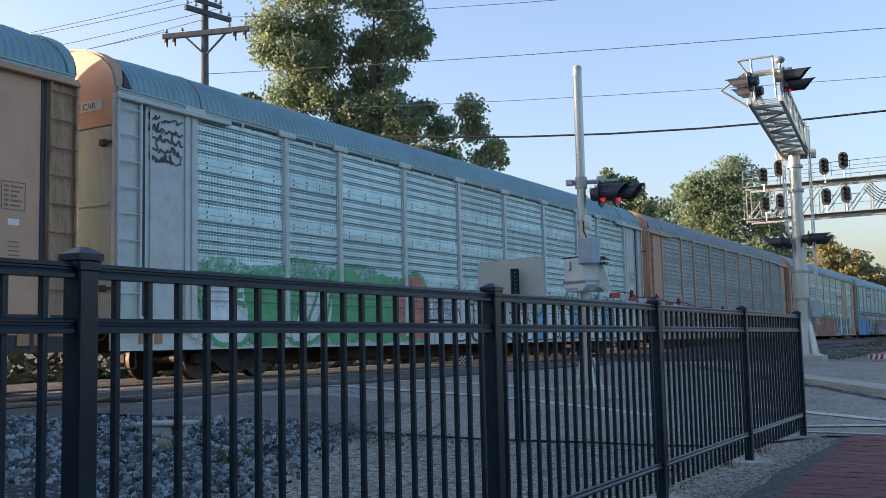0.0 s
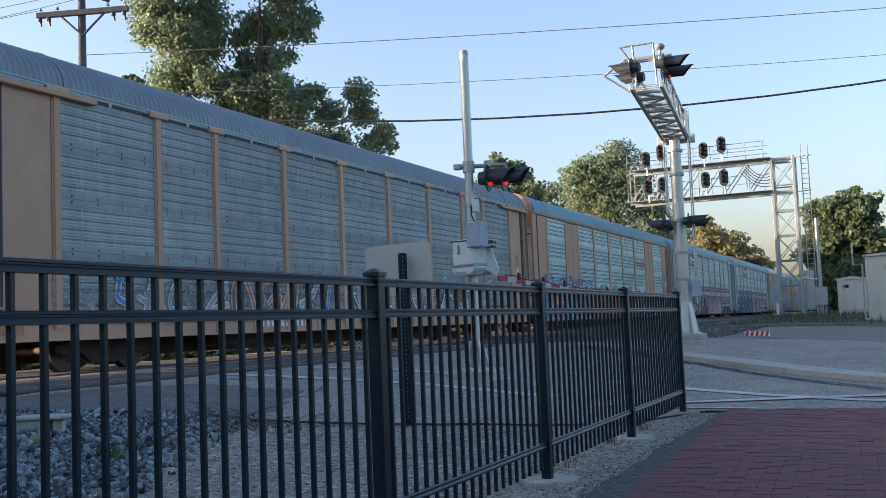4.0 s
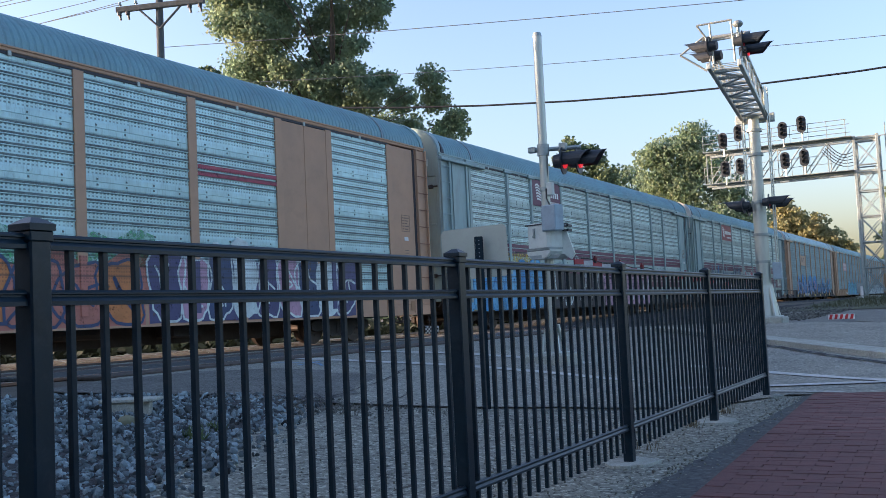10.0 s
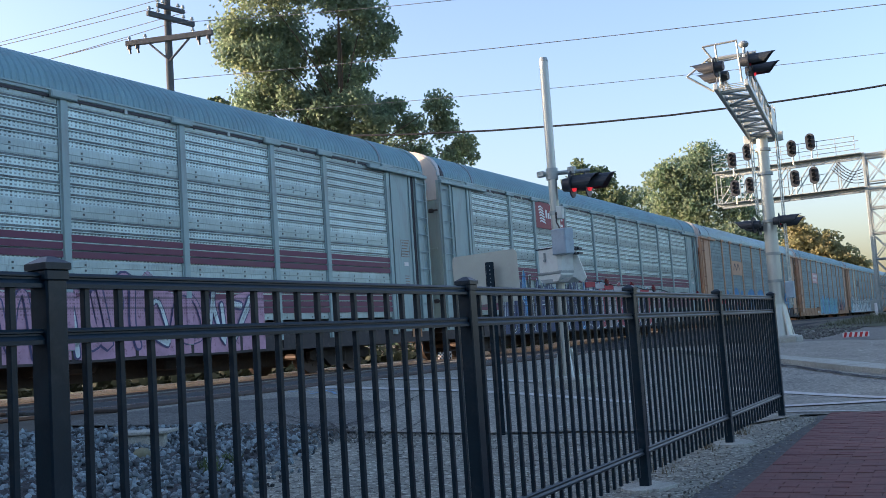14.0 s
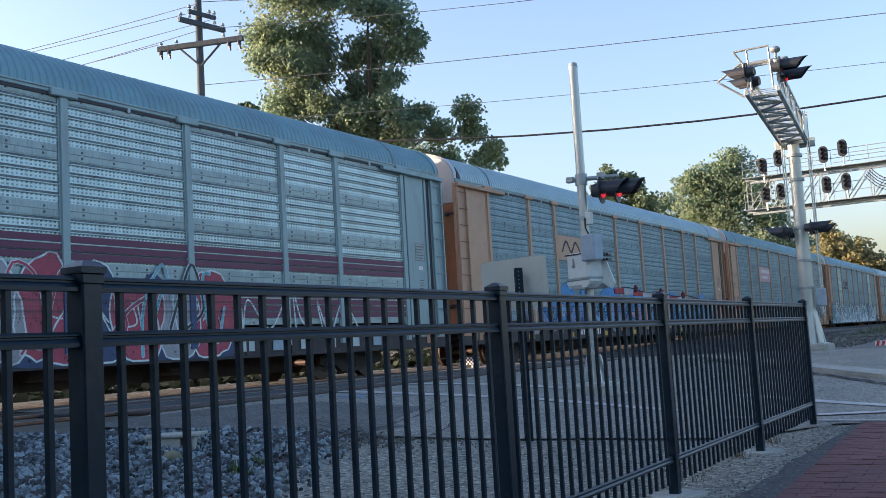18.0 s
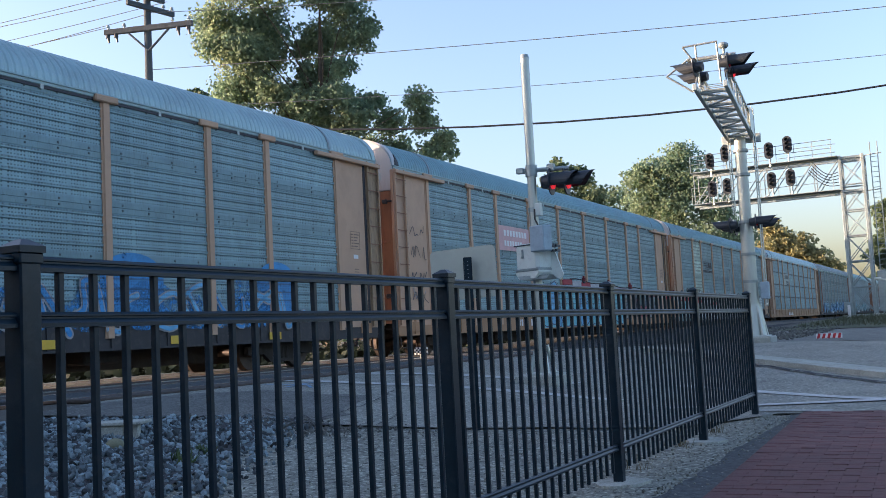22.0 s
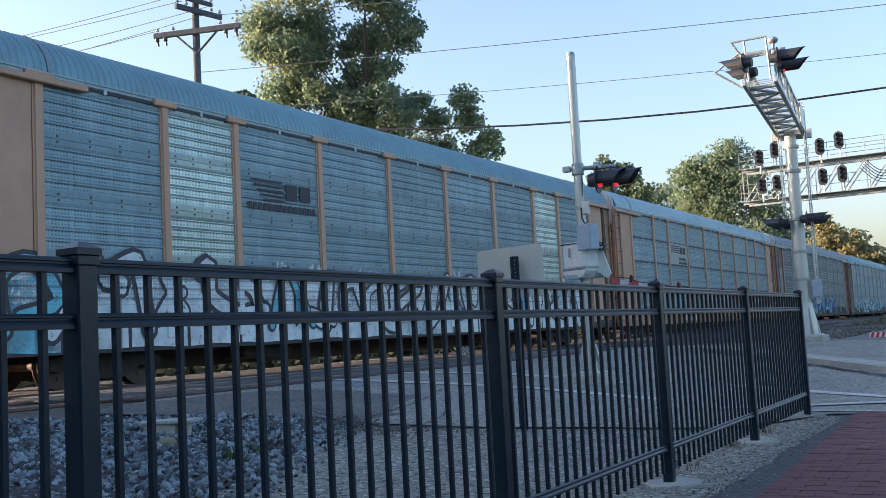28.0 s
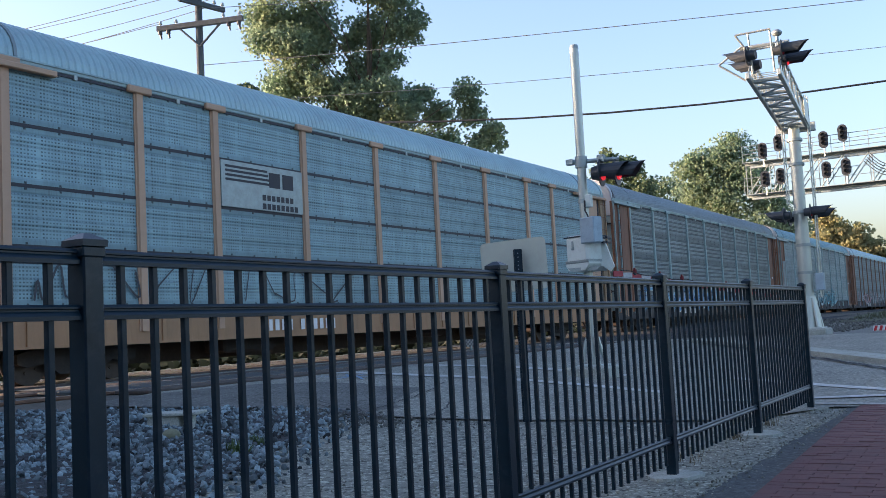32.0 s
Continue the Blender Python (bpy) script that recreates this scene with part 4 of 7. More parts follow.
# deck: from the mast towards the camera over the road
_len, DX = 6.1, 0.72
deck = new("deck")
deck.parent = ct
deck.matrix_basis = Matrix.Translation((0, 0, 0)) @ pose(0, 0, 0, 0, 0, 6.2)
for sx in (-0.29, 0.29):
    part("chord", MB().box((sx, -_len / 2 + 0.3, 5.60), (0.08, _len + 0.6, 0.12), 0.012), ALU, deck)
    part("chord", MB().box((sx, -_len / 2 + 0.3, 6.12), (0.06, _len + 0.6, 0.07), 0.01), ALU, deck)
    for i in range(9):
        y0, y1 = 0.5 - i * 0.72, 0.5 - (i + 1) * 0.72
        part("lattice_bar", MB().cyl((sx, y0, 5.63 if i % 2 else 6.1), (sx, y1, 6.1 if i % 2 else 5.63), 0.02, 0.02, 6), ALU, deck)
        part("lattice_post", MB().cyl((sx, y0, 5.63), (sx, y0, 6.1), 0.018, 0.018, 6), ALU, deck)
part("side_plate", MB().box((0.35, -0.35, 5.85), (0.02, 1.3, 0.55), 0.004), ALU, deck)
for i in range(10):
    y0 = 0.45 - i * 0.66
    part("cross_member", MB().box((0, y0, 5.60), (0.52, 0.07, 0.06), 0.008), GALV, deck)
    if i < 9:
        s = 1 if i % 2 else -1
        part("diagonal", MB().cyl((-0.26 * s, y0, 5.59), (0.26 * s, y0 - 0.66, 5.59), 0.022, 0.025, 6), GALV, deck)
_gr = MB()
for i in range(42):
    _gr.box((0, 0.4 - i * 0.15, 5.685), (0.50, 0.02, 0.012))
part("grating", _gr, ALU, deck, "open steel walkway grating")
part("end_plate", MB().box((0, 0.55, 5.62), (0.95, 0.12, 0.22), 0.01), ALU, deck)
_e = -_len
for _a, _b in (((-0.2, _e + 0.15, 5.66), (-0.22, _e - 0.05, 6.4)), ((0.2, _e + 0.15, 5.66), (0.18, _e - 0.05, 6.4)), ((-0.46, _e - 0.05, 6.4), (0.2, _e - 0.05, 6.42)), ((-0.2, _e + 0.1, 6.1), (0.2, _e + 0.1, 6.12)),
               ((-0.46, _e - 0.05, 6.4), (-0.3, _e + 0.05, 6.15)), ((-0.36, _e + 0.1, 6.2), (-0.82, _e + 0.1, 5.9)), ((-0.82, _e + 0.1, 5.9), (-0.34, _e + 0.2, 5.55))):
    part("guard_pipe", MB().cyl(_a, _b, 0.021, 0.021, 8), ALU, deck, "", 30)
_ca = MB().cyl((-0.42, -_len + 0.25, 6.2), (0.5, -_len + 0.25, 6.2), 0.04, 0.04, 10)
part("lamp_crossarm", _ca, ALU, deck, "", 30)
part("bell", MB().cyl((0.28, -_len + 0.25, 6.2), (0.28, -_len + 0.25, 6.38), 0.03, 0.03, 8).sphere((0.28, -_len + 0.25, 6.4), 0.1, 12, 8, 0.7), GALV, deck, "round warning bell", 30)
for x, y, z, f, lit in ((0.38, -6.0, 6.0, -1, False), (0.33, -5.4, 5.94, -1, False), (1.02, -5.95, 6.02, 1, False), (0.98, -5.35, 5.96, 1, True), (-0.32, -0.3, 3.38, -1, True), (-0.32, 0.3, 3.36, -1, False), (0.30, -0.3, 3.42, 1, False), (0.30, 0.3, 3.4, 1, False)):
    ring_lens(ct, (x, y, z), 0.11, (f, 0.10, 0), lit, 0.5)
part("lower_crossarm", MB().cyl((-0.3, 0, 3.4), (0.3, 0, 3.4), 0.035, 0.035, 10).cyl((0.28, -0.35, 3.4), (0.28, 0.35, 3.4), 0.03, 0.03, 8).cyl((-0.28, -0.35, 3.38), (-0.28, 0.35, 3.38), 0.03, 0.03, 8), GALV, ct, "", 30)
# ladders on both sides of the mast
for sx, sy in ((0.34, 0.06), (-0.30, 0.2)):
    ld = new("ladder")
    ld.parent = ct
    lb = MB()
    for s in (-0.13, 0.13):
        lb.cyl((sx, sy + s, CB + (0.9 if sx > 0 else 3.2)), (sx, sy + s, 6.3), 0.018, 0.018, 6)
    part("stile", lb, ALU, ld)
    rg = MB()
    for i in range(17):
        z = CB + 0.95 + 0.3 * i
        if sx > 0 or z > 3.3:
            rg.cyl((sx, sy - 0.13, z), (sx, sy + 0.13, z), 0.012, 0.012, 6)
    part("rungs", rg, ALU, ld)
part("control_box", MB().box((0.33, 0.0, 1.75), (0.2, 0.2, 0.42), 0.02), BLUE_GREY, ct, "blue-grey control box")
part("side_arm", MB().cyl((0, -0.1, 1.62), (-1.5, -0.5, 1.55), 0.03, 0.03, 8).cyl((-0.45, -0.15, 1.2), (-0.45, -0.15, 2.3), 0.03, 0.03, 8), GALV, ct, "", 30)

# ---- striped boards by the road ----
for (x, y), rz in (((-3.15, 26.2), -12),):
    bd = thing("striped_board", "low red and white striped board at the road edge", "barrier board", "striped boards", at=Matrix.Translation((x, y, gz(x, y) + 0.01)) @ pose(0, 0, 0, 0, 0, rz))
    part("board", MB().box((0, 0, 0.09), (0.62, 0.05, 0.12), 0.006), WHITE_PAINT, bd)
    for i in range(5):
        x0 = -0.29 + 0.125 * i
        part("stripe", MB().prism([(x0, 0.032), (x0 + 0.065, 0.032), (x0 + 0.10, 0.148), (x0 + 0.035, 0.148)], -0.0275, -0.024), RED_PAINT, bd)

# ---- signal gantry ----
SX, SY = -6.2, 63.7
SG = gz(SX, SY)
sb = thing("signal_gantry", "grey steel cantilever signal bridge over the tracks", "signal bridge", at=Matrix.Translation((SX, SY, 0)))
TW = 1.25
tower = new("tower")
tower.parent = sb
for x in (0.0, TW):
    for y in (-0.6, 0.6):
        part("leg", MB().box((x, y, (SG + 10.35) / 2), (0.16, 0.16, 10.35 - SG), 0.015), GALV, tower)
for (xa, ya, xb, yb) in ((0, -0.6, TW, -0.6), (0, 0.6, TW, 0.6), (0, -0.6, 0, 0.6), (TW, -0.6, TW, 0.6)):
    for i in range(6):
        z0, z1 = 1.1 + 1.5 * i, 1.1 + 1.5 * (i + 1)
        part("brace", MB().cyl((xa, ya, z0), (xb, yb, z1), 0.03, 0.03, 6), GALV, tower)
        part("brace", MB().cyl((xb, yb, z0), (xa, ya, z1), 0.03, 0.03, 6), GALV, tower)
        part("strut", MB().cyl((xa, ya, z1), (xb, yb, z1), 0.05, 0.05, 6), GALV, tower)
part("footing", MB().box((TW / 2, 0, SG + 0.05), (2.2, 2.0, 0.3), 0.04), CONCRETE, tower)
truss = new("truss")
truss.parent = sb
XL = -8.6
for y in (-0.6, 0.6):
    for z in (8.22, 10.2):
        part("chord", MB().box(((XL + TW) / 2, y, z), (TW - XL, 0.15, 0.15), 0.012), GALV, truss)
    for i in range(6):
        xa = -0.05 - 1.42 * i
        part("diagonal", MB().cyl((xa, y, 10.15), (xa - 1.42, y, 8.27), 0.035, 0.035, 6), GALV, truss)
        part("hanger", MB().cyl((xa - 1.42, y, 8.27), (xa - 1.42, y, 10.15), 0.03, 0.03, 6), GALV, truss)
walkw = MB()
for z in (8.3, 10.28):
    walkw.box(((XL - 0.1) / 2, -0.9, z), (-XL, 0.6, 0.04), 0.005)
part("walkway", walkw, GALV, truss, "narrow grated walkway")
rl = MB()
for z0 in (8.3, 10.28):
    for dz in (0.5, 1.0):
        for y in (-1.2,):
            if z0 < 9:
                rl.cyl((XL, y, z0 + dz), (-0.9, y, z0 + dz), 0.02, 0.02, 6)
            else:
                for xa, xb in ((XL, -6.6), (-6.2, -4.0), (-3.6, -0.3)):
                    rl.cyl((xa, y, z0 + dz), (xb, y, z0 + dz), 0.022, 0.022, 6).cyl((xa, 0.6, z0 + dz), (xb, 0.6, z0 + dz), 0.022, 0.022, 6)
    for i in range(9):
        x = XL + i * 1.03
        rl.cyl((x, -1.2, z0), (x, -1.2, z0 + 1.0), 0.018, 0.018, 6)
part("hand_rail", rl, GALV, truss)
cb = MB()
for i in range(5):
    p0, p1 = Vector((-1.4 - 0.1 * i, -0.66, 10.0 - 0.1 * i)), Vector((-0.1, -0.66, 9.4 - 0.2 * i))
    pts = [p0.lerp(p1, k / 6) + Vector((0, 0, -0.35 * math.sin(math.pi * k / 6))) for k in range(7)]
    cb.tube(pts, 0.025, 5)
part("cable_loop", cb, CABLE, truss, "black hanging signal cables")
_oval = [(0.27 * math.cos(6.283 * i / 20), 0.27 * math.sin(6.283 * i / 20) + (0.24 if i <= 10 else -0.24)) for i in range(20)]
for x, z in ((-3.82, 11.05), (-2.74, 11.29), (-3.79, 9.24), (-2.7, 9.29), (-6.4, 11.2), (-6.41, 9.19), (-7.35, 10.85), (-7.31, 9.12)):
    hd = new("signal_head")
    hd.parent = sb
    tagged(hd, "black oval colour light signal head")
    back = MB().prism([(x + p, z + q) for p, q in _oval], -1.36, -1.33)
    part("background", back, SIGNAL_BLACK, hd)
    bx = MB().box((x, -1.22, z), (0.3, 0.22, 0.8), 0.03)
    part("case", bx, SIGNAL_BLACK, hd)
    hoods = MB()
    for dz in (-0.25, 0.0, 0.25):
        hoods.cyl((x, -1.36, z + dz), (x, -1.58, z + dz + 0.02), 0.1, 0.11, 10, False)
    part("hood", hoods, SIGNAL_BLACK, hd)
    part("stand", MB().cyl((x, -1.1, z - 0.95), (x, -1.1, z - 0.2), 0.05, 0.05, 8), ALU, hd)
ld = new("ladder")
ld.parent = sb
lb = MB()
for x in (TW + 0.42, TW + 0.82):
    lb.cyl((x, -0.3, SG), (x, -0.3, 11.0), 0.03, 0.03, 6)
lb.cyl((TW, 0, 10.28), (TW + 1.0, -0.3, 10.3), 0.035, 0.035, 6).cyl((TW, 0, 8.2), (TW + 0.9, -0.3, 8.2), 0.035, 0.035, 6)
part("stile", lb, GALV, ld)
for i in range(32):
    part("rung", MB().cyl((TW + 0.42, -0.3, SG + 0.3 * i), (TW + 0.82, -0.3, SG + 0.3 * i), 0.018, 0.018, 5), GALV, ld)
part("cabinet", MB().box((TW + 0.5, -0.7, 2.3), (0.45, 0.4, 2.3), 0.03), GALV, sb, "grey steel equipment cabinet")
part("base_box", MB().box((-0.15, -0.9, 1.45), (0.45, 0.45, 0.6), 0.03), GALV, sb, "grey junction box at the foot")
part("white_post", MB().cyl((-0.1, -1.2, SG - 0.1), (-0.1, -1.2, SG + 0.75), 0.09, 0.08, 10), WHITE_PAINT, sb, "short white post", 30)

# ---- trackside cabinets ----
def bungalow(x, y, w, d, h, label):
    b = thing("equipment_bungalow", label, "equipment hut", "equipment huts", at=Matrix.Translation((x, y, gz(x, y))))
    part("body", MB().box((w / 2, d / 2, h / 2 + 0.1), (w, d, h), 0.03), BUNGALOW, b)
    part("roof", MB().prism([(-0.08, h + 0.1), (w + 0.08, h + 0.1), (w + 0.08, h + 0.16), (w / 2, h + 0.26), (-0.08, h + 0.16)], -0.08, d + 0.08), BUNGALOW, b)
    dr = part("door", MB().box((w * 0.55, -0.02, h * 0.48 + 0.1), (min(0.9, w * 0.6), 0.05, h * 0.82), 0.01), BUNGALOW, b)
    part("handle", MB().box((w * 0.55 + 0.3, -0.06, h * 0.45), (0.04, 0.05, 0.16), 0.008), GALV, dr)
    part("vent", MB().box((w * 0.3, -0.025, h * 0.85), (0.35, 0.04, 0.2), 0.01), GALV, b)
    part("base", MB().box((w / 2, d / 2, 0.0), (w + 0.2, d + 0.2, 0.25), 0.02), CONCRETE, b)
    return b


bungalow(-1.0, 45.0, 3.0, 2.4, 2.55, "large pale aluminium signal equipment hut on the grass")
bungalow(-2.75, 58.0, 1.4, 1.4, 1.75, "small pale equipment hut beside the signal bridge")
cbn = thing("relay_cabinet", "small grey relay cabinet on two posts", "cabinet", at=Matrix.Translation((-3.45, 55.9, gz(-3.45, 55.9))))
part("body", MB().box((0, 0, 1.0), (0.62, 0.45, 0.95), 0.03), GALV, cbn)
for s in (-0.2, 0.2):
    part("leg", MB().box((s, 0, 0.26), (0.08, 0.08, 0.56), 0.01), GALV, cbn)
pl = thing("steel_post", "tall plain grey steel post by the signal bridge", "post", at=Matrix.Translation((-3.7, 59.9, gz(-3.7, 59.9))))
part("shaft", MB().cyl((0, 0, -0.1), (0, 0, 5.4), 0.11, 0.09, 12), GALV, pl, "", 30)
part("lamp_arm", MB().cyl((0, 0, 2.0), (-0.7, 0, 2.05), 0.04, 0.04, 8).box((-0.75, 0, 2.1), (0.35, 0.2, 0.12), 0.03), WHITE_PLASTIC, pl)
vp = thing("vent_pipe", "bent grey conduit at the equipment hut", "pipe", at=Matrix.Translation((-1.2, 44.6, gz(-1.2, 44.6))))
part("pipe", MB().tube([(0.1, 0, 0), (0.1, 0, 2.3), (-0.25, 0, 2.3), (-0.25, 0, 3.2)], 0.04, 8), GALV, vp)

# ---- utility pole and lines ----
UX, UY = -21.25, 22.48
up = thing("utility_pole", "weathered timber utility pole with two crossarms", "utility pole", at=Matrix.Translation((UX, UY, gz(UX, UY))))
UZ = gz(UX, UY)
part("pole", MB().cyl((0, 0, -0.3), (0, 0, 12.1 - UZ), 0.15, 0.105, 12), WOODPOLE, up, "", 30)
LDIR = Vector((0.957, 0.29, 0)).normalized()
UDIR = Vector((0.16, 0.987, 0)).normalized()


def crossarm(c, d, half, size):
    a = part("crossarm", MB().box((0, 0, 0), (2 * half, size, size * 1.25), 0.012), WOODPOLE, up, m=Matrix.Translation(c) @ pose(0, 0, 0, 0, 0, math.degrees(math.atan2(d.y, d.x))))
    for s in (-0.92, -0.55, 0.55, 0.92):
        part("insulator", MB().cyl((half * s, 0, size * 0.6), (half * s, 0, size * 0.6 + 0.07), 0.02, 0.02, 8).cyl((half * s, 0, size * 0.6 + 0.06), (half * s, 0, size * 0.6 + 0.15), 0.06, 0.035, 8), GALV, a, "small grey porcelain insulator", 30)
    return a


crossarm((0.12, -0.1, 10.68 - UZ), LDIR, 1.42, 0.13)
crossarm((0.14, 0.0, 11.3 - UZ), UDIR, 0.85, 0.12)
crossarm((0.14, 0.0, 11.62 - UZ), UDIR, 0.5, 0.1)
for s in (-1, 1):
    part("brace", MB().cyl((0.12 + LDIR.x * 0.7 * s, -0.1 + LDIR.y * 0.7 * s, 10.64 - UZ), (0.08, -0.06, 10.0 - UZ), 0.035, 0.035, 6), WOODPOLE, up)
for s in (-1.32, -1.05, 0.95, 1.28):
    q = Vector((0.12, -0.1, 10.58 - UZ)) + LDIR * s
    part("strain_insulator", MB().cyl(q, q + Vector((0.02, 0.03, -0.22)), 0.045, 0.03, 8).cyl(q + Vector((0, 0, 0.02)), q + Vector((0, 0, -0.08)), 0.065, 0.065, 8), SIGNAL_BLACK, up, "dark hanging strain insulator", 30)


def line(name, a, b, r, sag, material, label):
    a, b = Vector(a), Vector(b)
    mb = MB()
    pts = [a.lerp(b, i / 16) + Vector((0, 0, -sag * 4 * (i / 16) * (1 - i / 16))) for i in range(17)]
    mb.tube(pts, r, 5)
    return tagged(part(name, mb, material), label, "overhead line", "overhead lines")


W = "thin grey overhead wire above the crossing"
PX, PY = 16.0, 33.5
copy_thing(up, Matrix.Translation((PX, PY, gz(PX, PY))))
LX, LY = -51.0, 17.5
copy_thing(up, Matrix.Translation((LX, LY, gz(LX, LY))))
for z0, z1, sg_, r in ((12.05, 12.0, 1.0, 0.012), (11.2, 12.0, 0.98, 0.010), (9.44, 9.13, 0.28, 0.011), (8.26, 8.22, 0.52, 0.008)):
    line("overhead_wire", (UX, UY, z0), (PX, PY, z1), r, sg_, WIRE, W)
line("overhead_cable", (UX, UY, 7.81), (PX, PY, 9.94), 0.028, 2.03, CABLE, "thick black overhead cable above the crossing")
for z, dy, sg_ in ((12.0, 0.0, 0.55), (11.7, 0.7, 0.6), (11.45, -0.7, 0.35), (11.3, 0.3, 0.8)):
    line("overhead_wire", (UX + 0.14 * (dy != 0), UY + dy, z), (LX + 0.14 * (dy != 0), LY + dy, z), 0.011, sg_, WIRE, W)
line("overhead_wire", (UX - 1.2, UY - 0.45, 10.85), (LX - 1.2, LY - 0.45, 10.85), 0.011, 0.5, WIRE, W)

# ---- trees ----
def tree(x, y, height, crown_blobs, leaves, leaf, material, label, lobes=40, seed=1, trunk=0.35):
    """A trunk with limbs that reach into lumps of leaves; the lumps give the uneven outline."""
    rs = random.Random(seed)
    z0 = gz(x, y)
    tr = thing("tree", label, "tree", at=Matrix.Translation((x, y, z0)))
    top = max(b[2] for b in crown_blobs)
    low = min(b[2] for b in crown_blobs)
    tb = MB()
    pts = [Vector((0, 0, -0.3)), Vector((0.1, 0.1, low * 0.5)), Vector((-0.1, 0.2, low)), Vector((0.1, 0, (low + top) / 2)), Vector((0.2, 0.1, top * 0.95))]
    for i in range(4):
        tb.cyl(pts[i], pts[i + 1], trunk * (1 - 0.23 * i), trunk * (1 - 0.23 * (i + 1)), 10)
    part("trunk", tb, BARK, tr, "", 40)
    for bx, by, bz, br in crown_blobs:
        f = rs.uniform(0.3, 0.75)
        start = Vector((0, 0.1, low * 0.75 + (bz - low) * rs.uniform(0.45, 0.7)))
        end = Vector((bx, by, bz))
        mid = start.lerp(end, 0.5) + Vector((rs.uniform(-.3, .3), rs.uniform(-.3, .3), rs.uniform(0, .6)))
        part("limb", MB().cyl(start, mid, trunk * 0.14, trunk * 0.09, 7).cyl(mid, end, trunk * 0.09, trunk * 0.03, 7), BARK, tr, "", 40)
    tot = sum(b[3] ** 2 for b in crown_blobs)
    mb = MB()
    for bx, by, bz, br in crown_blobs:
        subs = []
        for _ in range(max(6, int(lobes * br * br / tot * len(crown_blobs)))):
            d = Vector((rs.gauss(0, 1), rs.gauss(0, 1), rs.gauss(0, 1))).normalized() * br * rs.uniform(0.35, 1.15)
            subs.append((Vector((bx, by, bz)) + Vector((d.x, d.y, d.z * 0.85)), min(0.8, br * rs.uniform(0.24, 0.46))))
        for _ in range(int(leaves * br * br / tot)):
            c, r = rs.choice(subs)
            d = Vector((rs.gauss(0, 1), rs.gauss(0, 1), rs.gauss(0, 1))).normalized()
            p = c + Vector((d.x, d.y, d.z * 0.7)) * r * rs.uniform(0.55, 1.08)
            n = (d * 0.5 + Vector((rs.gauss(0, 0.7), rs.gauss(0, 0.7), rs.gauss(0, 0.5) + 0.35))).normalized()
            u = n.cross(Vector((rs.gauss(0, 1), rs.gauss(0, 1), rs.gauss(0, 1)))).normalized()
            w = n.cross(u)
            L, B = leaf * rs.uniform(0.6, 1.25), leaf * rs.uniform(0.5, 0.95)
            sag = Vector((0, 0, -0.12 * leaf))
            mb.add([p - u * L * .5, p - u * L * .1 - w * B * .5 + sag, p + u * L * .5 + sag, p - u * L * .1 + w * B * .5 + sag], [(0, 1, 2, 3)])
    me = bpy.data.meshes.new("crown")
    me.from_pydata(mb.v, [], mb.f)
    me.materials.append(material)
    part("crown", me, material, tr)
    return tr


_bl = [(-4.0, 19.3, 1.74), (-2.3, 19.6, 1.5), (-5.0, 17.2, 1.3), (-2.9, 17.2, 1.5), (-5.3, 15.6, 0.8), (-3.9, 15.2, 1.3), (-2.4, 15.5, 0.95), (-4.3, 13.5, 1.2), (-2.5, 13.2, 0.95), (-1.4, 12.3, 0.95), (-4.3, 12.0, 0.9),
       (-0.9, 15.9, 0.6), (0.1, 18.3, 1.1), (1.5, 17.6, 1.05), (0.3, 16.5, 1.25), (1.9, 16.1, 0.95), (2.6, 16.5, 0.64), (0.5, 14.8, 0.85), (-0.1, 13.4, 0.85), (1.3, 14.3, 0.65), (2.1, 12.5, 0.9), (2.9, 12.9, 0.58),
       (1.5, 11.4, 1.05), (3.6, 11.7, 0.85), (5.0, 12.5, 0.72), (5.2, 11.5, 0.78), (6.2, 10.4, 0.64), (5.6, 9.9, 0.7), (4.1, 10.4, 0.87), (6.7, 9.8, 0.36), (2.6, 10.4, 1.0), (0.0, 11.4, 1.1), (-2.0, 11.0, 1.16), (-1.2, 13.6, 1.0), (-3.2, 14.3, 1.0), (0.8, 12.8, 0.95), (-0.7, 14.5, 0.6), (-3.5, 11.4, 1.1), (-0.8, 12.4, 0.9)]
_rt = random.Random(14)
tree(-29.0, 43.0, 19, [(0.83 * u - 0.56 * v, 0.56 * u + 0.83 * v, z, r) for u, z, r in _bl for v in (_rt.uniform(-1.6, 1.6),)],
     62000, 0.205, LEAF_GREEN, "tall broad leafy green tree behind the tracks", 330, 3, 0.36)
tree(-27.4, 106.5, 19, [(1, 0.3, 17.8, 2.0), (-1.2, -0.3, 15.8, 2.4), (2.2, 0.6, 14.9, 2.4), (-3, -0.8, 16.2, 1.7), (0, 0, 12.3, 2.7), (4.3, 1, 11.8, 2.0), (-3.1, -0.8, 13.4, 2.0), (3, 0, 8.5, 2.6), (-2, 0, 9, 2.8), (6, 1.2, 9, 2.0)],
     24000, 0.36, LEAF_GREEN, "large green tree beyond the signal bridge", 160, 4, 0.45)
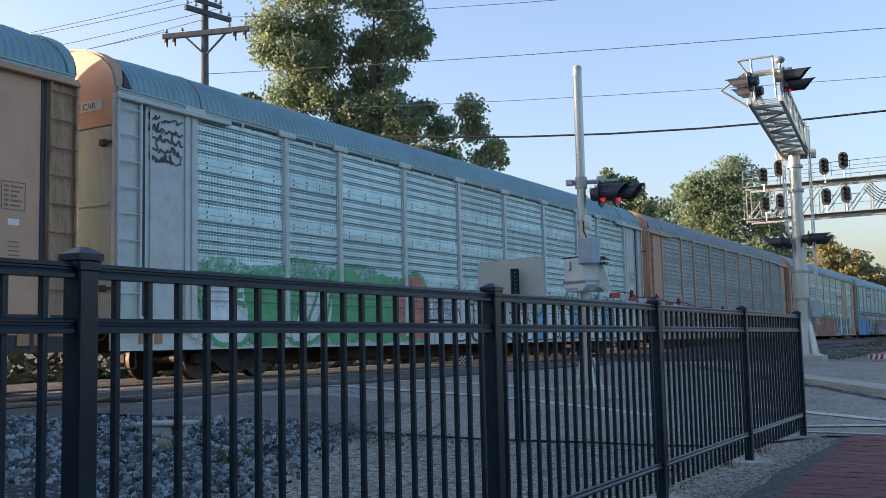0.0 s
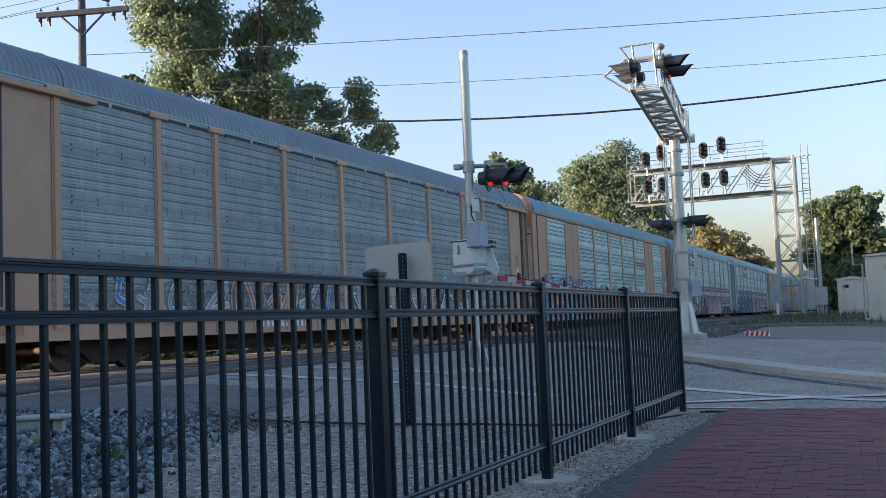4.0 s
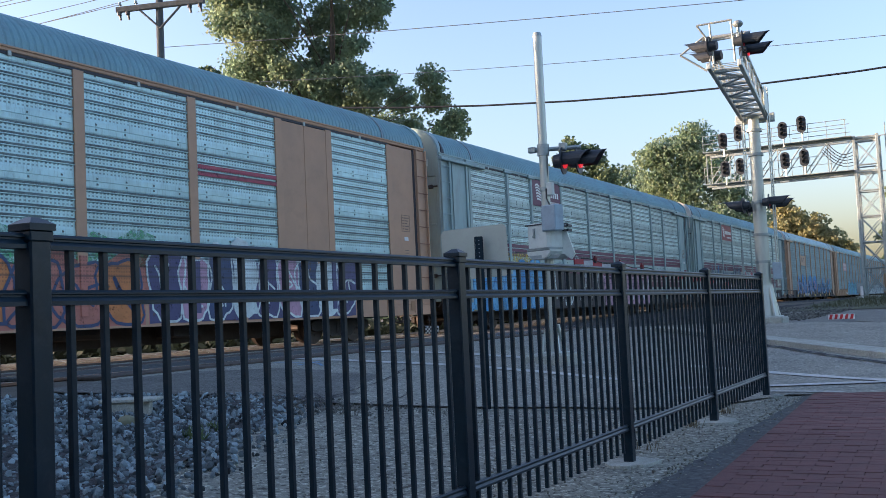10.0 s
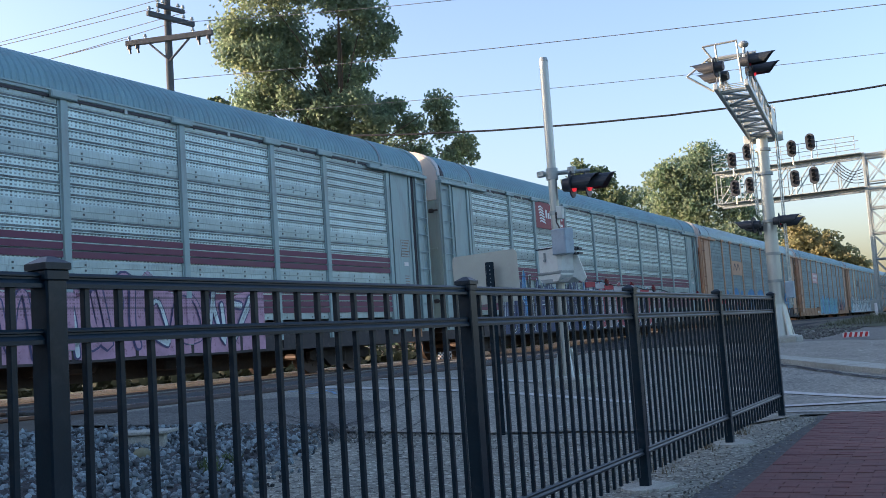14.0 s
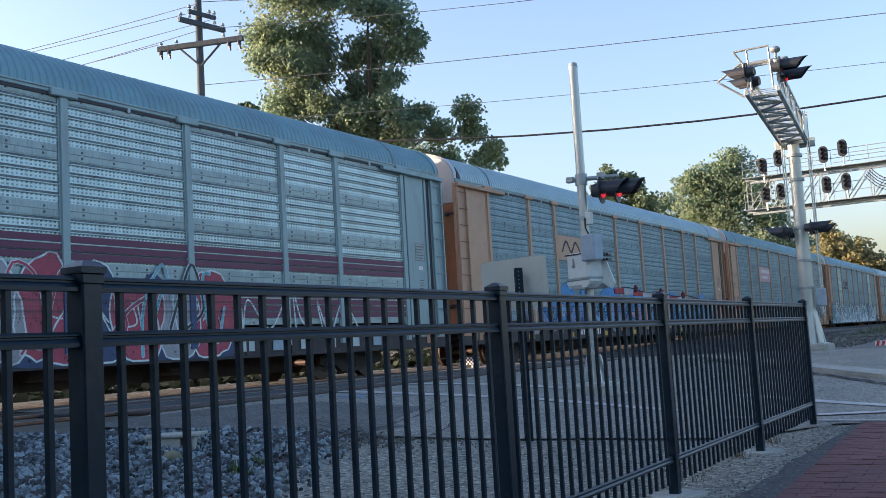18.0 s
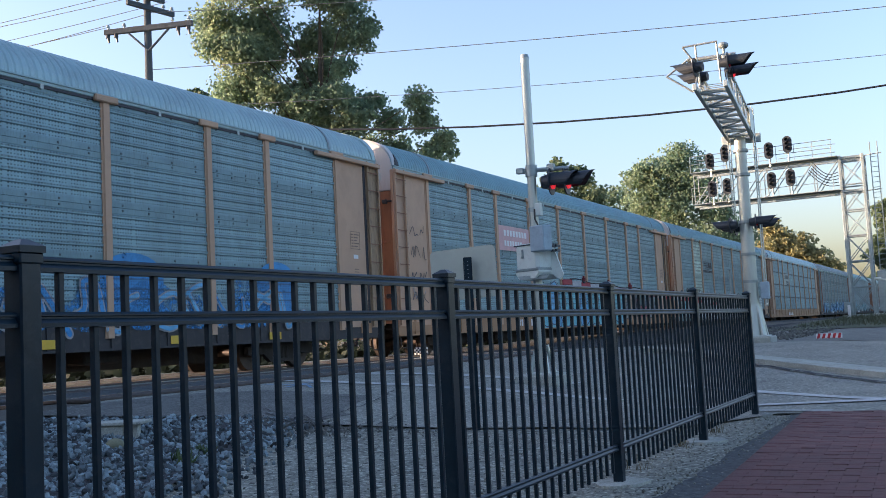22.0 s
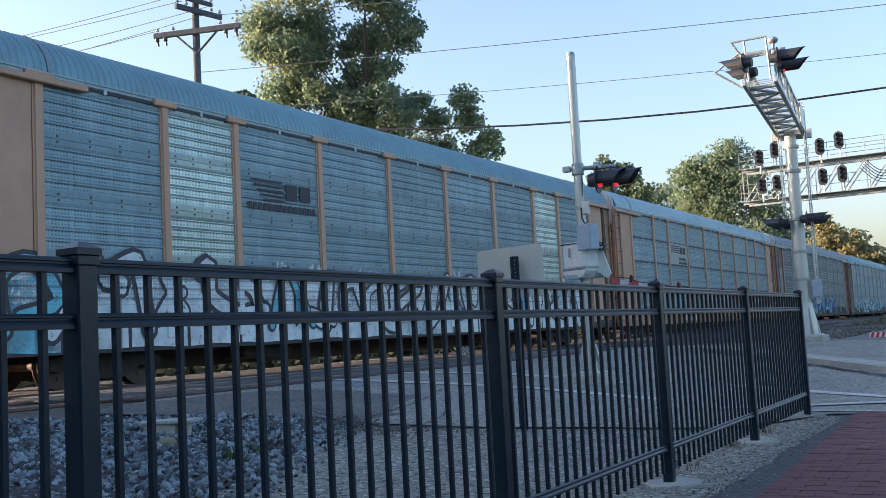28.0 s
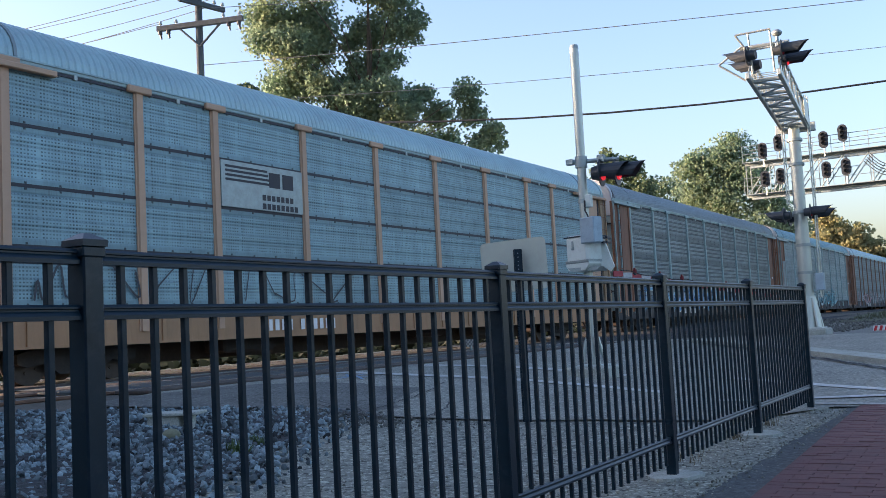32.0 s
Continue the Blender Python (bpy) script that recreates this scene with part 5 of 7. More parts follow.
for x, y, hs, mt, lb, sd in ((-33.0, 89.0, ((0, 0, 14.5, 1.7), (1.3, 0.4, 14.0, 1.4), (-1.2, 0, 12.6, 2.0), (2.2, 0.5, 12.2, 1.8), (0.5, 0, 10.5, 2.6)), LEAF_DARK, "dark green tree behind the train", 5),
                             (-36.0, 114.5, ((-1.2, 0, 15.0, 1.9), (1.4, 0.4, 14.9, 1.9), (3.8, 0.6, 13.8, 1.8), (-3.4, 0, 13.2, 2.0), (0, 0, 11.5, 3.0), (4, 0, 11, 2.5)), LEAF_GREEN, "green tree behind the train", 6),
                             (-52.2, 60.5, ((0, 0, 19.9, 0.7), (-0.5, -0.3, 18.8, 0.9), (0.6, 0.4, 18.3, 1.0), (0, 0, 16.5, 1.6)), LEAF_DARK, "far green treetop behind the train", 7)):
    tree(x, y, 15, hs, 7500, 0.38, mt, lb, 70, sd, 0.3)
tree(-29.0, 187.8, 16, [(-1.3, 0, 13.6, 3.2), (2.5, 0.3, 12.3, 3.2), (-2.2, 0, 16.2, 2.0), (5.2, 0.5, 10.2, 2.5), (8, 1, 8.2, 2.2), (-3.5, 0, 11, 3.0), (2, 0, 8.5, 3.2)], 15000, 0.6, LEAF_GOLD, "tree far down the line, golden sunlight put into its leaf colour", 110, 8, 0.4)
tree(-16.0, 250.0, 10, [(0, 0, 7.5, 2.6), (3, 0, 6.5, 2.4), (-3, 0, 7, 2.6), (5.5, 0, 5.0, 2.2)], 4000, 0.8, LEAF_DARK, "dark far tree at the end of the line", 60, 9, 0.3)
tree(-3.0, 80.0, 9, [(-1.1, 0, 7.2, 1.5), (0.9, 0, 7.5, 1.6), (1.7, 0, 5.0, 1.3), (-1.8, 0, 4.8, 1.5), (-0.5, 0, 3.1, 1.8), (0.1, 0, 1.3, 1.8), (0, 0.5, 5.8, 2.0)], 30000, 0.34, LEAF_DARK, "dense dark green tree beside the equipment huts", 110, 10, 0.25)
# far woods at the end of the line and behind the tracks; the unseen rest of the ring is added to block horizon glow
random.seed(21)
_fw = MB()
for _ in range(16000):
    az = random.uniform(-180, 180)
    d = random.uniform(380, 460) if -14 < az < -1 else random.uniform(150, 240)
    h = (9 + 3 * noise.noise((az * 0.6, 3.0, 0))) * random.uniform(0.05, 1)
    c = Vector((d * math.sin(radians(az)), d * math.cos(radians(az)), gz(0, 100) + h))
    s = random.uniform(0.7, 1.7)
    u = Vector((random.uniform(-1, 1), random.uniform(-1, 1), random.uniform(-1, 1))).normalized()
    w = u.orthogonal().normalized()
    _fw.add([c - u * s, c - w * s, c + u * s, c + w * s], [(0, 1, 2, 3)])
me = bpy.data.meshes.new("far_woods")
me.from_pydata(_fw.v, [], _fw.f)
me.materials.append(LEAF_DARK)
tagged(part("far_woods", me, LEAF_DARK), "dark band of distant woods, continued unseen all round to block horizon glow", "woods", "", "stuff")
random.seed(22)
_gt = MB()
for _ in range(5000):
    x, y = random.uniform(-6.2, 4), random.uniform(40, 66)
    z = gz(x, y) + 0.03
    a, h = random.uniform(0, 6.28), random.uniform(0.08, 0.3)
    _gt.add([(x, y, z), (x + 0.03 * math.cos(a), y + 0.03 * math.sin(a), z), (x + 0.1 * math.cos(a + 1), y + 0.1 * math.sin(a + 1), z + h)], [(0, 1, 2)])
me = bpy.data.meshes.new("grass_blades")
me.from_pydata(_gt.v, [], _gt.f)
me.materials.append(GRASSM)
tagged(part("grass_blades", me, GRASSM), "rough grass tufts beyond the crossing", "grass", "", "stuff")

# ---- the train ----
CAR, PITCH, SPEED = 27.65, 28.48, 28.48 / 3.93   # body length, spacing, metres a second
HW = 1.53                                     # half width
POSTS = [1.95, 4.75, 6.72, 9.53, 12.4, 15.25, 18.12, 20.93, 22.9, 25.7]
Z0, ROWH, NROW = 1.26, 0.98, 4                # side screens: first height, row height, rows

TAN = mat("tan_paint", (0.46, 0.287, 0.182), 0.6, 0, 0.10, 0.7, 60, 0.04, (0.26, 0.15, 0.09), 0.3, rnd=0.08)
DUSTY = mat("dusty_tan_paint", (0.455, 0.275, 0.172), 0.65, 0, 0.10, 0.9, 60, 0.04, (0.26, 0.16, 0.11), 0.3)
GRIMY = mat("grimy_end_paint", (0.22, 0.215, 0.22), 0.7, 0, 0.15, 1.2, 60, 0.05, (0.10, 0.085, 0.075), 0.5)
ORANGE = mat("rusty_orange_paint", (0.34, 0.145, 0.07), 0.65, 0, 0.2, 1.5, 60, 0.05, (0.15, 0.07, 0.04), 0.6, True)
WHITEP = mat("white_post_paint", (0.4416, 0.515, 0.495), 0.6, 0, 0.1, 2, 60, 0.05, (0.28, 0.25, 0.22), 0.4)
GREYP = mat("grey_steel_paint", (0.2484, 0.3605, 0.3663), 0.5, 0.2, 0.12, 1.5, 60, 0.05, (0.18, 0.17, 0.16), 0.5, True)
PALE = mat("pale_end_paint", (0.50, 0.50, 0.49), 0.6, 0, 0.1, 1.5, 60, 0.05, (0.30, 0.27, 0.24), 0.5, True)
YELLOW = mat("yellow_sill_paint", (0.34, 0.185, 0.09), 0.6, 0, 0.15, 1.5, 60, 0.05, (0.20, 0.12, 0.05), 0.6, True)
BLACKSILL = mat("black_sill", (0.03, 0.03, 0.032), 0.7, 0, 0.3, 2, 60, 0.1, (0.10, 0.085, 0.07), 0.5)
UNDER = mat("grimy_underframe", (0.028, 0.025, 0.022), 0.85, 0, 0.4, 3, 60, 0.2, (0.07, 0.055, 0.045), 0.5)
WHEEL = mat("wheel_steel", (0.07, 0.055, 0.045), 0.6, 0.5, 0.3, 6, 60, 0.1)
ROOFS = {"blue": mat("blue_grey_roof", (0.168, 0.318, 0.35), 0.55, 0.25, 0.14, 0.9, 50, 0.04, (0.16, 0.18, 0.19), 0.4),
         "grey": mat("dull_grey_roof", (0.1932, 0.242, 0.2574), 0.55, 0.25, 0.14, 0.9, 50, 0.04, (0.15, 0.15, 0.15), 0.4),
         "light": mat("bright_galvanised_roof", (0.3128, 0.4532, 0.4703), 0.5, 0.3, 0.12, 0.9, 50, 0.04, (0.25, 0.27, 0.28), 0.4)}
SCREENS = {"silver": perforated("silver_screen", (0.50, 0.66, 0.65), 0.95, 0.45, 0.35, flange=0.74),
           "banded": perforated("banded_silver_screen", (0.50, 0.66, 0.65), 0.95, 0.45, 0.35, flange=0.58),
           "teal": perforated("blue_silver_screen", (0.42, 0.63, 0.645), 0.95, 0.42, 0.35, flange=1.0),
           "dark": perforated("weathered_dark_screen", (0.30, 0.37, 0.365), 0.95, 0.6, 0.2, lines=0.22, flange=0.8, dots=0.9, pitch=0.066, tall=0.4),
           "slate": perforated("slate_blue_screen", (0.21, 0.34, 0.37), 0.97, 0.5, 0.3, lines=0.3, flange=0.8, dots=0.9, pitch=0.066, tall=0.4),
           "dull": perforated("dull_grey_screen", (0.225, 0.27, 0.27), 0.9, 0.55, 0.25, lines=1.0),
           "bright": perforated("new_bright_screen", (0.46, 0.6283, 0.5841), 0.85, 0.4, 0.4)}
STREAKED = mat("streaked_tan_paint", (0.34, 0.225, 0.13), 0.7, 0, 0.3, 5.0, 60, 0.05, (0.10, 0.065, 0.05), 0.8, True)
# rusty brown of far cars; on tan cars' rungs it paints unlit shade
RUSTY_UNLIT = mat("rusty_and_unlit_brown", (0.25, 0.12, 0.07), 0.75, 0, 0.25, 2.0, 60, 0.08, (0.07, 0.04, 0.03), 0.6, True)
MAROON = mat("maroon_paint", (0.115, 0.022, 0.06), 0.5, 0, 0.1, 3, 60, 0.04, (0.08, 0.02, 0.03), 0.4)
REDSIGN = mat("red_sign_paint", (0.23, 0.02, 0.035), 0.5, 0, 0.1, 3, 60, 0.04, (0.2, 0.02, 0.03), 0.3)
PINK = mat("faded_pink_paint", (0.58, 0.35, 0.34), 0.6, 0, 0.12, 3, 60, 0.04, (0.45, 0.30, 0.32), 0.5)
INK = mat("dark_lettering", (0.02, 0.022, 0.03), 0.6, 0, 0.2, 6, 60, 0)
STENCIL = mat("faded_stencil", (0.20, 0.13, 0.09), 0.6, 0, 0.2, 6, 60, 0)
CHALK = mat("white_lettering", (0.70, 0.70, 0.68), 0.6, 0, 0.1, 6, 60, 0)
HUES = dict(blue=(0.02, 0.22, 0.48), sky=(0.10, 0.36, 0.58), cyan=(0.11, 0.42, 0.50), green=(0.06, 0.33, 0.14), salmon=(0.42, 0.15, 0.11), red=(0.34, 0.05, 0.08), pink=(0.42, 0.25, 0.34), white=(0.53, 0.63, 0.63), black=(0.024, 0.027, 0.036), yellow=(0.55, 0.42, 0.08), purple=(0.06, 0.06, 0.15), navy=(0.028, 0.055, 0.13), orange=(0.48, 0.17, 0.05), grey=(0.28, 0.29, 0.30))
SPRAY = {k: spray("spray_" + k, c) for k, c in HUES.items()}
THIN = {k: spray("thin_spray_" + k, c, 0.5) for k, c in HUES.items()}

# shared meshes of the cars
def screen_mesh(width, smooth=False, deep=0.016):
    """A screen with flat bolted flanges and pressed ribs; its own middle is the origin, x faces out."""
    prof = [(-0.005, -ROWH / 2), (0.006, -ROWH / 2 + 0.004), (0.006, -ROWH / 2 + 0.10)]
    n = 2 if smooth else 4
    zz = -ROWH / 2 + 0.12
    step = (ROWH - 0.24) / n
    for i in range(n):
        a = zz + i * step
        prof += [(0.0, a + 0.01), (0.0, a + step * 0.55), (deep, a + step * 0.66), (deep, a + step * 0.90), (0.0, a + step * 0.97)]
    prof += [(0.006, ROWH / 2 - 0.10), (0.006, ROWH / 2 - 0.004), (-0.005, ROWH / 2)]
    mb = MB()
    for y in (-width / 2, width / 2):
        mb.v += [(x, y, z) for x, z in prof]
    k = len(prof)
    mb.f = [(i, k + i, k + i + 1, i + 1) for i in range(k - 1)]
    mb.v += [(-0.03, y, z) for y in (-width / 2, width / 2) for z in (-ROWH / 2, ROWH / 2)]
    mb.f.append((2 * k, 2 * k + 1, 2 * k + 3, 2 * k + 2))
    for z in (-ROWH / 2 + 0.05, ROWH / 2 - 0.05):
        for i in range(4):
            y = width * (-0.375 + 0.25 * i)
            mb.box((0.01, y, z), (0.014, 0.035, 0.035))
    me = bpy.data.meshes.new("screen")
    me.from_pydata(mb.v, [], mb.f)
    me.materials.append(SCREENS["silver"])
    return me


def arch(n=16, ex=2.5, top=6.17, base=5.28, w=HW):
    pts = []
    for i in range(n + 1):
        a = math.pi * i / n
        c, s = math.cos(a), math.sin(a)
        pts.append((w * math.copysign(abs(c) ** (2 / ex), c), base + (top - base) * abs(s) ** (2 / 2.0)))
    return pts


def roof_mesh():
    """Arched sheets with close, narrow grooves across the roof."""
    mb, prof = MB(), arch()
    n, k, rows = int(CAR / 0.148), len(prof), []
    for i in range(n):
        y = CAR * i / n
        rows += [(y, 0.008), (y + 0.070, 0.010), (y + 0.108, -0.009), (y + 0.126, -0.009)]
    rows.append((CAR, 0.012))
    for y, g in rows:
        fade = sm(0.0, 1.2, y) * sm(CAR, CAR - 1.2, y)
        for x, z in prof:
            d = Vector((x * 0.6, 0, z - 5.0)).normalized() * g
            mb.v.append((x + d.x, y, z + d.z - (1 - fade) * 0.05 * (z - 5.28)))
    for i in range(len(rows) - 1):
        for j in range(k - 1):
            mb.f.append((i * k + j, i * k + j + 1, (i + 1) * k + j + 1, (i + 1) * k + j))
    me = bpy.data.meshes.new("roof")
    me.from_pydata(mb.v, [], mb.f)
    me.materials.append(ROOFS["blue"])
    return me


ROOF_ME = roof_mesh()
SCREEN_ME = {}
for i in range(9):
    w = round(POSTS[i + 1] - POSTS[i] - 0.10, 2)
    for s in ("deep", "broad"):
        if (w, s) not in SCREEN_ME:
            SCREEN_ME[w, s] = screen_mesh(w, s == "broad", 0.009 if s == "broad" else 0.022)
POST_ME = MB().prism([(HW - 0.03, -0.11), (HW + 0.025, -0.11), (HW + 0.025, -0.085), (HW + 0.06, -0.07), (HW + 0.06, 0.07), (HW + 0.025, 0.085), (HW + 0.025, 0.11), (HW - 0.03, 0.11)], 0.82, 5.16, "z").mesh("post", TAN)
FLATPOST_ME = MB().box((HW + 0.012, 0, 2.99), (0.05, 0.24, 4.34), 0.006).mesh("post", TAN)
POSTCAP_ME = MB().box((HW + 0.05, 0, 5.20), (0.10, 0.56, 0.13), 0.02).mesh("post_cap", TAN)
EAVE_ME = MB().box((HW - 0.01, CAR / 2, 5.245), (0.10, CAR - 0.1, 0.10), 0.012).box((HW + 0.035, CAR / 2, 5.275), (0.05, CAR - 0.1, 0.03)).mesh("eave_rail", TAN)
_cl = MB()
for _i in range(9):
    _cl.box((HW + 0.035, (POSTS[_i] + POSTS[_i + 1]) / 2, 5.165), (0.03, 0.07, 0.09), 0.006)
EAVECLIP_ME = _cl.mesh("eave_clip", WHITEP)
# solid black bar that gives the open gap under the eave its shade
EAVESHADE_ME = MB().box((HW + 0.016, CAR / 2, 5.168), (0.024, CAR - 3.9, 0.05)).mesh("eave_gap", INK)
FARSIDE_ME = MB().box((-HW + 0.04, CAR / 2, 3.02), (0.08, CAR - 0.1, 4.5)).mesh("far_side", SCREENS["silver"])
SILL_ME = MB().box((HW - 0.04, CAR / 2, 0.91), (0.10, CAR, 0.60), 0.012).box((HW + 0.01, CAR / 2, 1.19), (0.05, CAR, 0.05)).box((HW + 0.0, CAR / 2, 0.62), (0.08, CAR, 0.04))
for _i in range(19):
    SILL_ME.box((HW + 0.02, 0.9 + 1.44 * _i, 0.90), (0.035, 0.09, 0.54), 0.006)
SILL_ME = SILL_ME.mesh("side_sill", BLACKSILL)
_fl = MB().box((0, CAR / 2, 1.05), (2.8, CAR - 0.2, 0.16)).box((0, CAR / 2, 0.78), (0.62, CAR - 0.6, 0.42)).box((0, CAR / 2, 0.48), (0.5, CAR - 10.2, 0.5)).box((-HW + 0.06, CAR / 2, 0.98), (0.12, CAR, 0.44))
_fl.box((0.7, 8.2, 0.55), (0.6, 1.6, 0.45), 0.05).box((-0.7, 11.5, 0.6), (0.5, 1.2, 0.4), 0.05).cyl((0.75, 15.0, 0.6), (0.75, 16.4, 0.6), 0.2, 0.2, 12).box((0.6, 18.6, 0.55), (0.5, 0.9, 0.4), 0.04)
for i in range(12):
    _fl.box((0, 1.4 + i * 2.26, 0.82), (2.7, 0.16, 0.3))
FLOOR_ME = _fl.mesh("underframe", UNDER)
_ap = arch(16, 2.5, 6.15, 5.28)
_endp = [(HW, 4.62)] + _ap + [(-HW, 4.62)]
ENDTOP_ME = MB().prism(_endp, 0.02, 0.14).box((0.35, 0.012, 5.75), (0.03, 0.02, 0.5), 0.003).mesh("end_cap", PALE)
ENDDOOR_ME = MB().prism([(0.01, 0.95), (HW, 0.95), (HW, 4.60), (0.01, 4.60)], 0.03, 0.15).box((0.1, 0.015, 2.7), (0.06, 0.05, 3.5), 0.01).box((0.75, 0.02, 3.2), (1.3, 0.03, 0.05), 0.006).mesh("end_door", GREYP)
_rim = MB()
for _i in range(16):
    (xa, za), (xb, zb) = _ap[_i], _ap[_i + 1]
    _o = [(xa * 1.012, za + 0.015), (xb * 1.012, zb + 0.015), (xb * 0.985, zb - 0.03), (xa * 0.985, za - 0.03)]
    _rim.prism(_o, 0.0, 0.045)
RIM_ME = _rim.mesh("roof_rim", INK)
_sem = MB()
for _i in range(16):
    (xa, za), (xb, zb) = _ap[_i], _ap[_i + 1]
    _sem.prism([(xa * 1.012, za + 0.035), (xb * 1.012, zb + 0.035), (xb * 0.99, zb), (xa * 0.99, za)], -0.03, 0.03)
SEAM_ME = _sem.mesh("roof_seam", ROOFS["grey"])
# smooth end sheet that wraps the roof's corner, and a dark plate as the notch's shade
_sk = MB()
for xa, za in _ap:
    _ya = 0.16 + 0.22 * (za - 5.28)
    _sk.v += [(xa * 1.014, 0.03, za + 0.03), (xa * 1.014, _ya, za + 0.03), (xa * 0.99, _ya, za), (xa * 0.99, 0.03, za)]
for _i in range(16):
    _sk.f += [(4 * _i + q, 4 * _i + (q + 1) % 4, 4 * _i + 4 + (q + 1) % 4, 4 * _i + 4 + q) for q in range(4)]
_sk.f += [(0, 1, 2, 3), (64, 65, 66, 67)]
SKIRT_ME = _sk.mesh("end_hood", PALE)
_nt = MB()
_lev = [0.02, 0.14, 0.26, 0.36]
for _za, _zb in zip(_lev[:-1], _lev[1:]):
    _q = []
    for _z in (_za, _zb):
        _x = HW * (1 - (_z / 0.89) ** 2) ** 0.4 * 1.014 + 0.02
        _q += [(_x, 0.17 + 0.22 * _z, 5.29 + _z), (_x, 0.17 + 0.22 * _z + 0.55 * (0.37 - _z), 5.29 + _z)]
    _nt.add([*_q, *[(p[0] - 0.03, p[1], p[2]) for p in _q]], [(0, 1, 3, 2), (4, 6, 7, 5), (0, 2, 6, 4), (1, 5, 7, 3), (0, 4, 5, 1), (2, 3, 7, 6)])
NOTCH_ME = _nt.mesh("corner_notch", INK)
_ll = MB()
for y in (0.04, 0.56):
    _ll.box((HW + 0.075, y, 3.05), (0.06, 0.05, 4.3), 0.008)
STILE_ME = _ll.mesh("ladder_stile", TAN)
RUNG_ME = MB().cyl((HW + 0.10, 0.04, 0), (HW + 0.10, 0.58, 0), 0.014, 0.014, 6).mesh("rung", GREYP)
CORNER_ME = MB().box((HW - 0.02, 0.34, 3.02), (0.09, 0.66, 4.32), 0.012).mesh("corner_panel", TAN)
CORNERPLAIN_ME = MB().box((HW - 0.01, 0.17, 3.02), (0.10, 0.30, 4.32), 0.012).box((HW - 0.02, 0.50, 3.02), (0.07, 0.34, 4.32), 0.01).mesh("corner_panel", TAN)
# black bar put in place of the shaded recess beside the door
ENDSHADE_ME = MB().box((HW - 0.02, 0.66, 3.02), (0.105, 0.10, 4.3)).mesh("end_gap", INK)
LATCH_ME = MB().box((HW - 0.25, -0.01, 4.3), (0.14, 0.10, 0.12), 0.02).box((HW - 0.12, -0.03, 4.3), (0.2, 0.04, 0.05), 0.01).mesh("end_latch", BLACKSILL)
DOOR_ME = MB().box((HW - 0.01, 0, 3.02), (0.06, 1.14, 4.28), 0.01).mesh("side_door", TAN)
DOORBAR_ME = MB().box((HW + 0.035, -0.42, 3.02), (0.03, 0.05, 4.1), 0.005).mesh("lock_bar", TAN)
DOORSTILE_ME = MB().box((HW + 0.04, 0.50, 3.02), (0.04, 0.12, 4.25), 0.008).mesh("door_stile", TAN)
BLANK_ME = {w: MB().box((HW, 0, 3.18), (0.05, w - 0.04, 3.9), 0.01).box((HW + 0.025, 0, 3.18), (0.02, 0.03, 3.9)).mesh("blank_panel", TAN) for w in (1.97, 2.81)}
BEAM_ME = MB().box((HW + 0.09, 1.45, 5.12), (0.12, 2.9, 0.10), 0.015).mesh("door_track", TAN)
HOSE_ME = MB().tube([(0.3, 0.05, 0.85), (0.33, -0.15, 0.62), (0.32, -0.4, 0.42), (0.28, -0.62, 0.40), (0.24, -0.74, 0.5)], 0.028, 7).mesh("air_hose", INK, 40)
LEVER_ME = MB().tube([(HW - 0.05, -0.04, 0.95), (HW - 0.1, -0.12, 0.80), (0.5, -0.14, 0.84), (0.12, -0.3, 0.95)], 0.016, 6).mesh("uncoupling_lever", UNDER, 40)
STEP_ME = MB().tube([(HW - 0.02, 0.10, 0.62), (HW + 0.01, 0.10, 0.32), (HW + 0.01, 0.14, 0.28), (HW + 0.01, 0.50, 0.28), (HW + 0.01, 0.54, 0.32), (HW - 0.02, 0.54, 0.62)], 0.018, 6).mesh("stirrup_step", UNDER, 40)
COUPLER_ME = MB().box((0, -0.35, 0.86), (0.16, 0.9, 0.2), 0.03).box((0.02, -0.78, 0.86), (0.28, 0.22, 0.28), 0.05).mesh("coupler", UNDER)
_sf = [(-1.25, 0.36), (-1.05, 0.30), (-0.7, 0.36), (-0.42, 0.16), (0.42, 0.16), (0.7, 0.36), (1.05, 0.30), (1.25, 0.36), (1.25, 0.52), (0.95, 0.60), (0.45, 0.80), (-0.45, 0.80), (-0.95, 0.60), (-1.25, 0.52)]
FRAME_ME = MB().prism(_sf, -0.06, 0.06, "x").mesh("side_frame", UNDER)
BOLSTER_ME = MB().box((0, 0, 0.55), (2.1, 0.36, 0.3), 0.03).cyl((0, 0, 0.6), (0, 0, 0.75), 0.25, 0.25, 12).mesh("bolster", UNDER)
SPRING_ME = MB().cyl((0, 0, 0.24), (0, 0, 0.5), 0.07, 0.07, 8).mesh("spring", UNDER)
WR = 0.42
_w = MB().cyl((-0.95, 0, 0), (0.95, 0, 0), 0.08, 0.08, 10)
for s in (-1, 1):
    _w.cyl((s * 0.68, 0, 0), (s * 0.70, 0, 0), WR + 0.03, WR + 0.03, 24).cyl((s * 0.70, 0, 0), (s * 0.82, 0, 0), WR, WR - 0.005, 24)
    for i in range(6):
        a = 6.283 * i / 6
        _w.box((s * 0.825, 0.22 * math.cos(a), 0.22 * math.sin(a)), (0.02, 0.05, 0.05))
WHEEL_ME = _w.mesh("wheelset", WHEEL, 35)


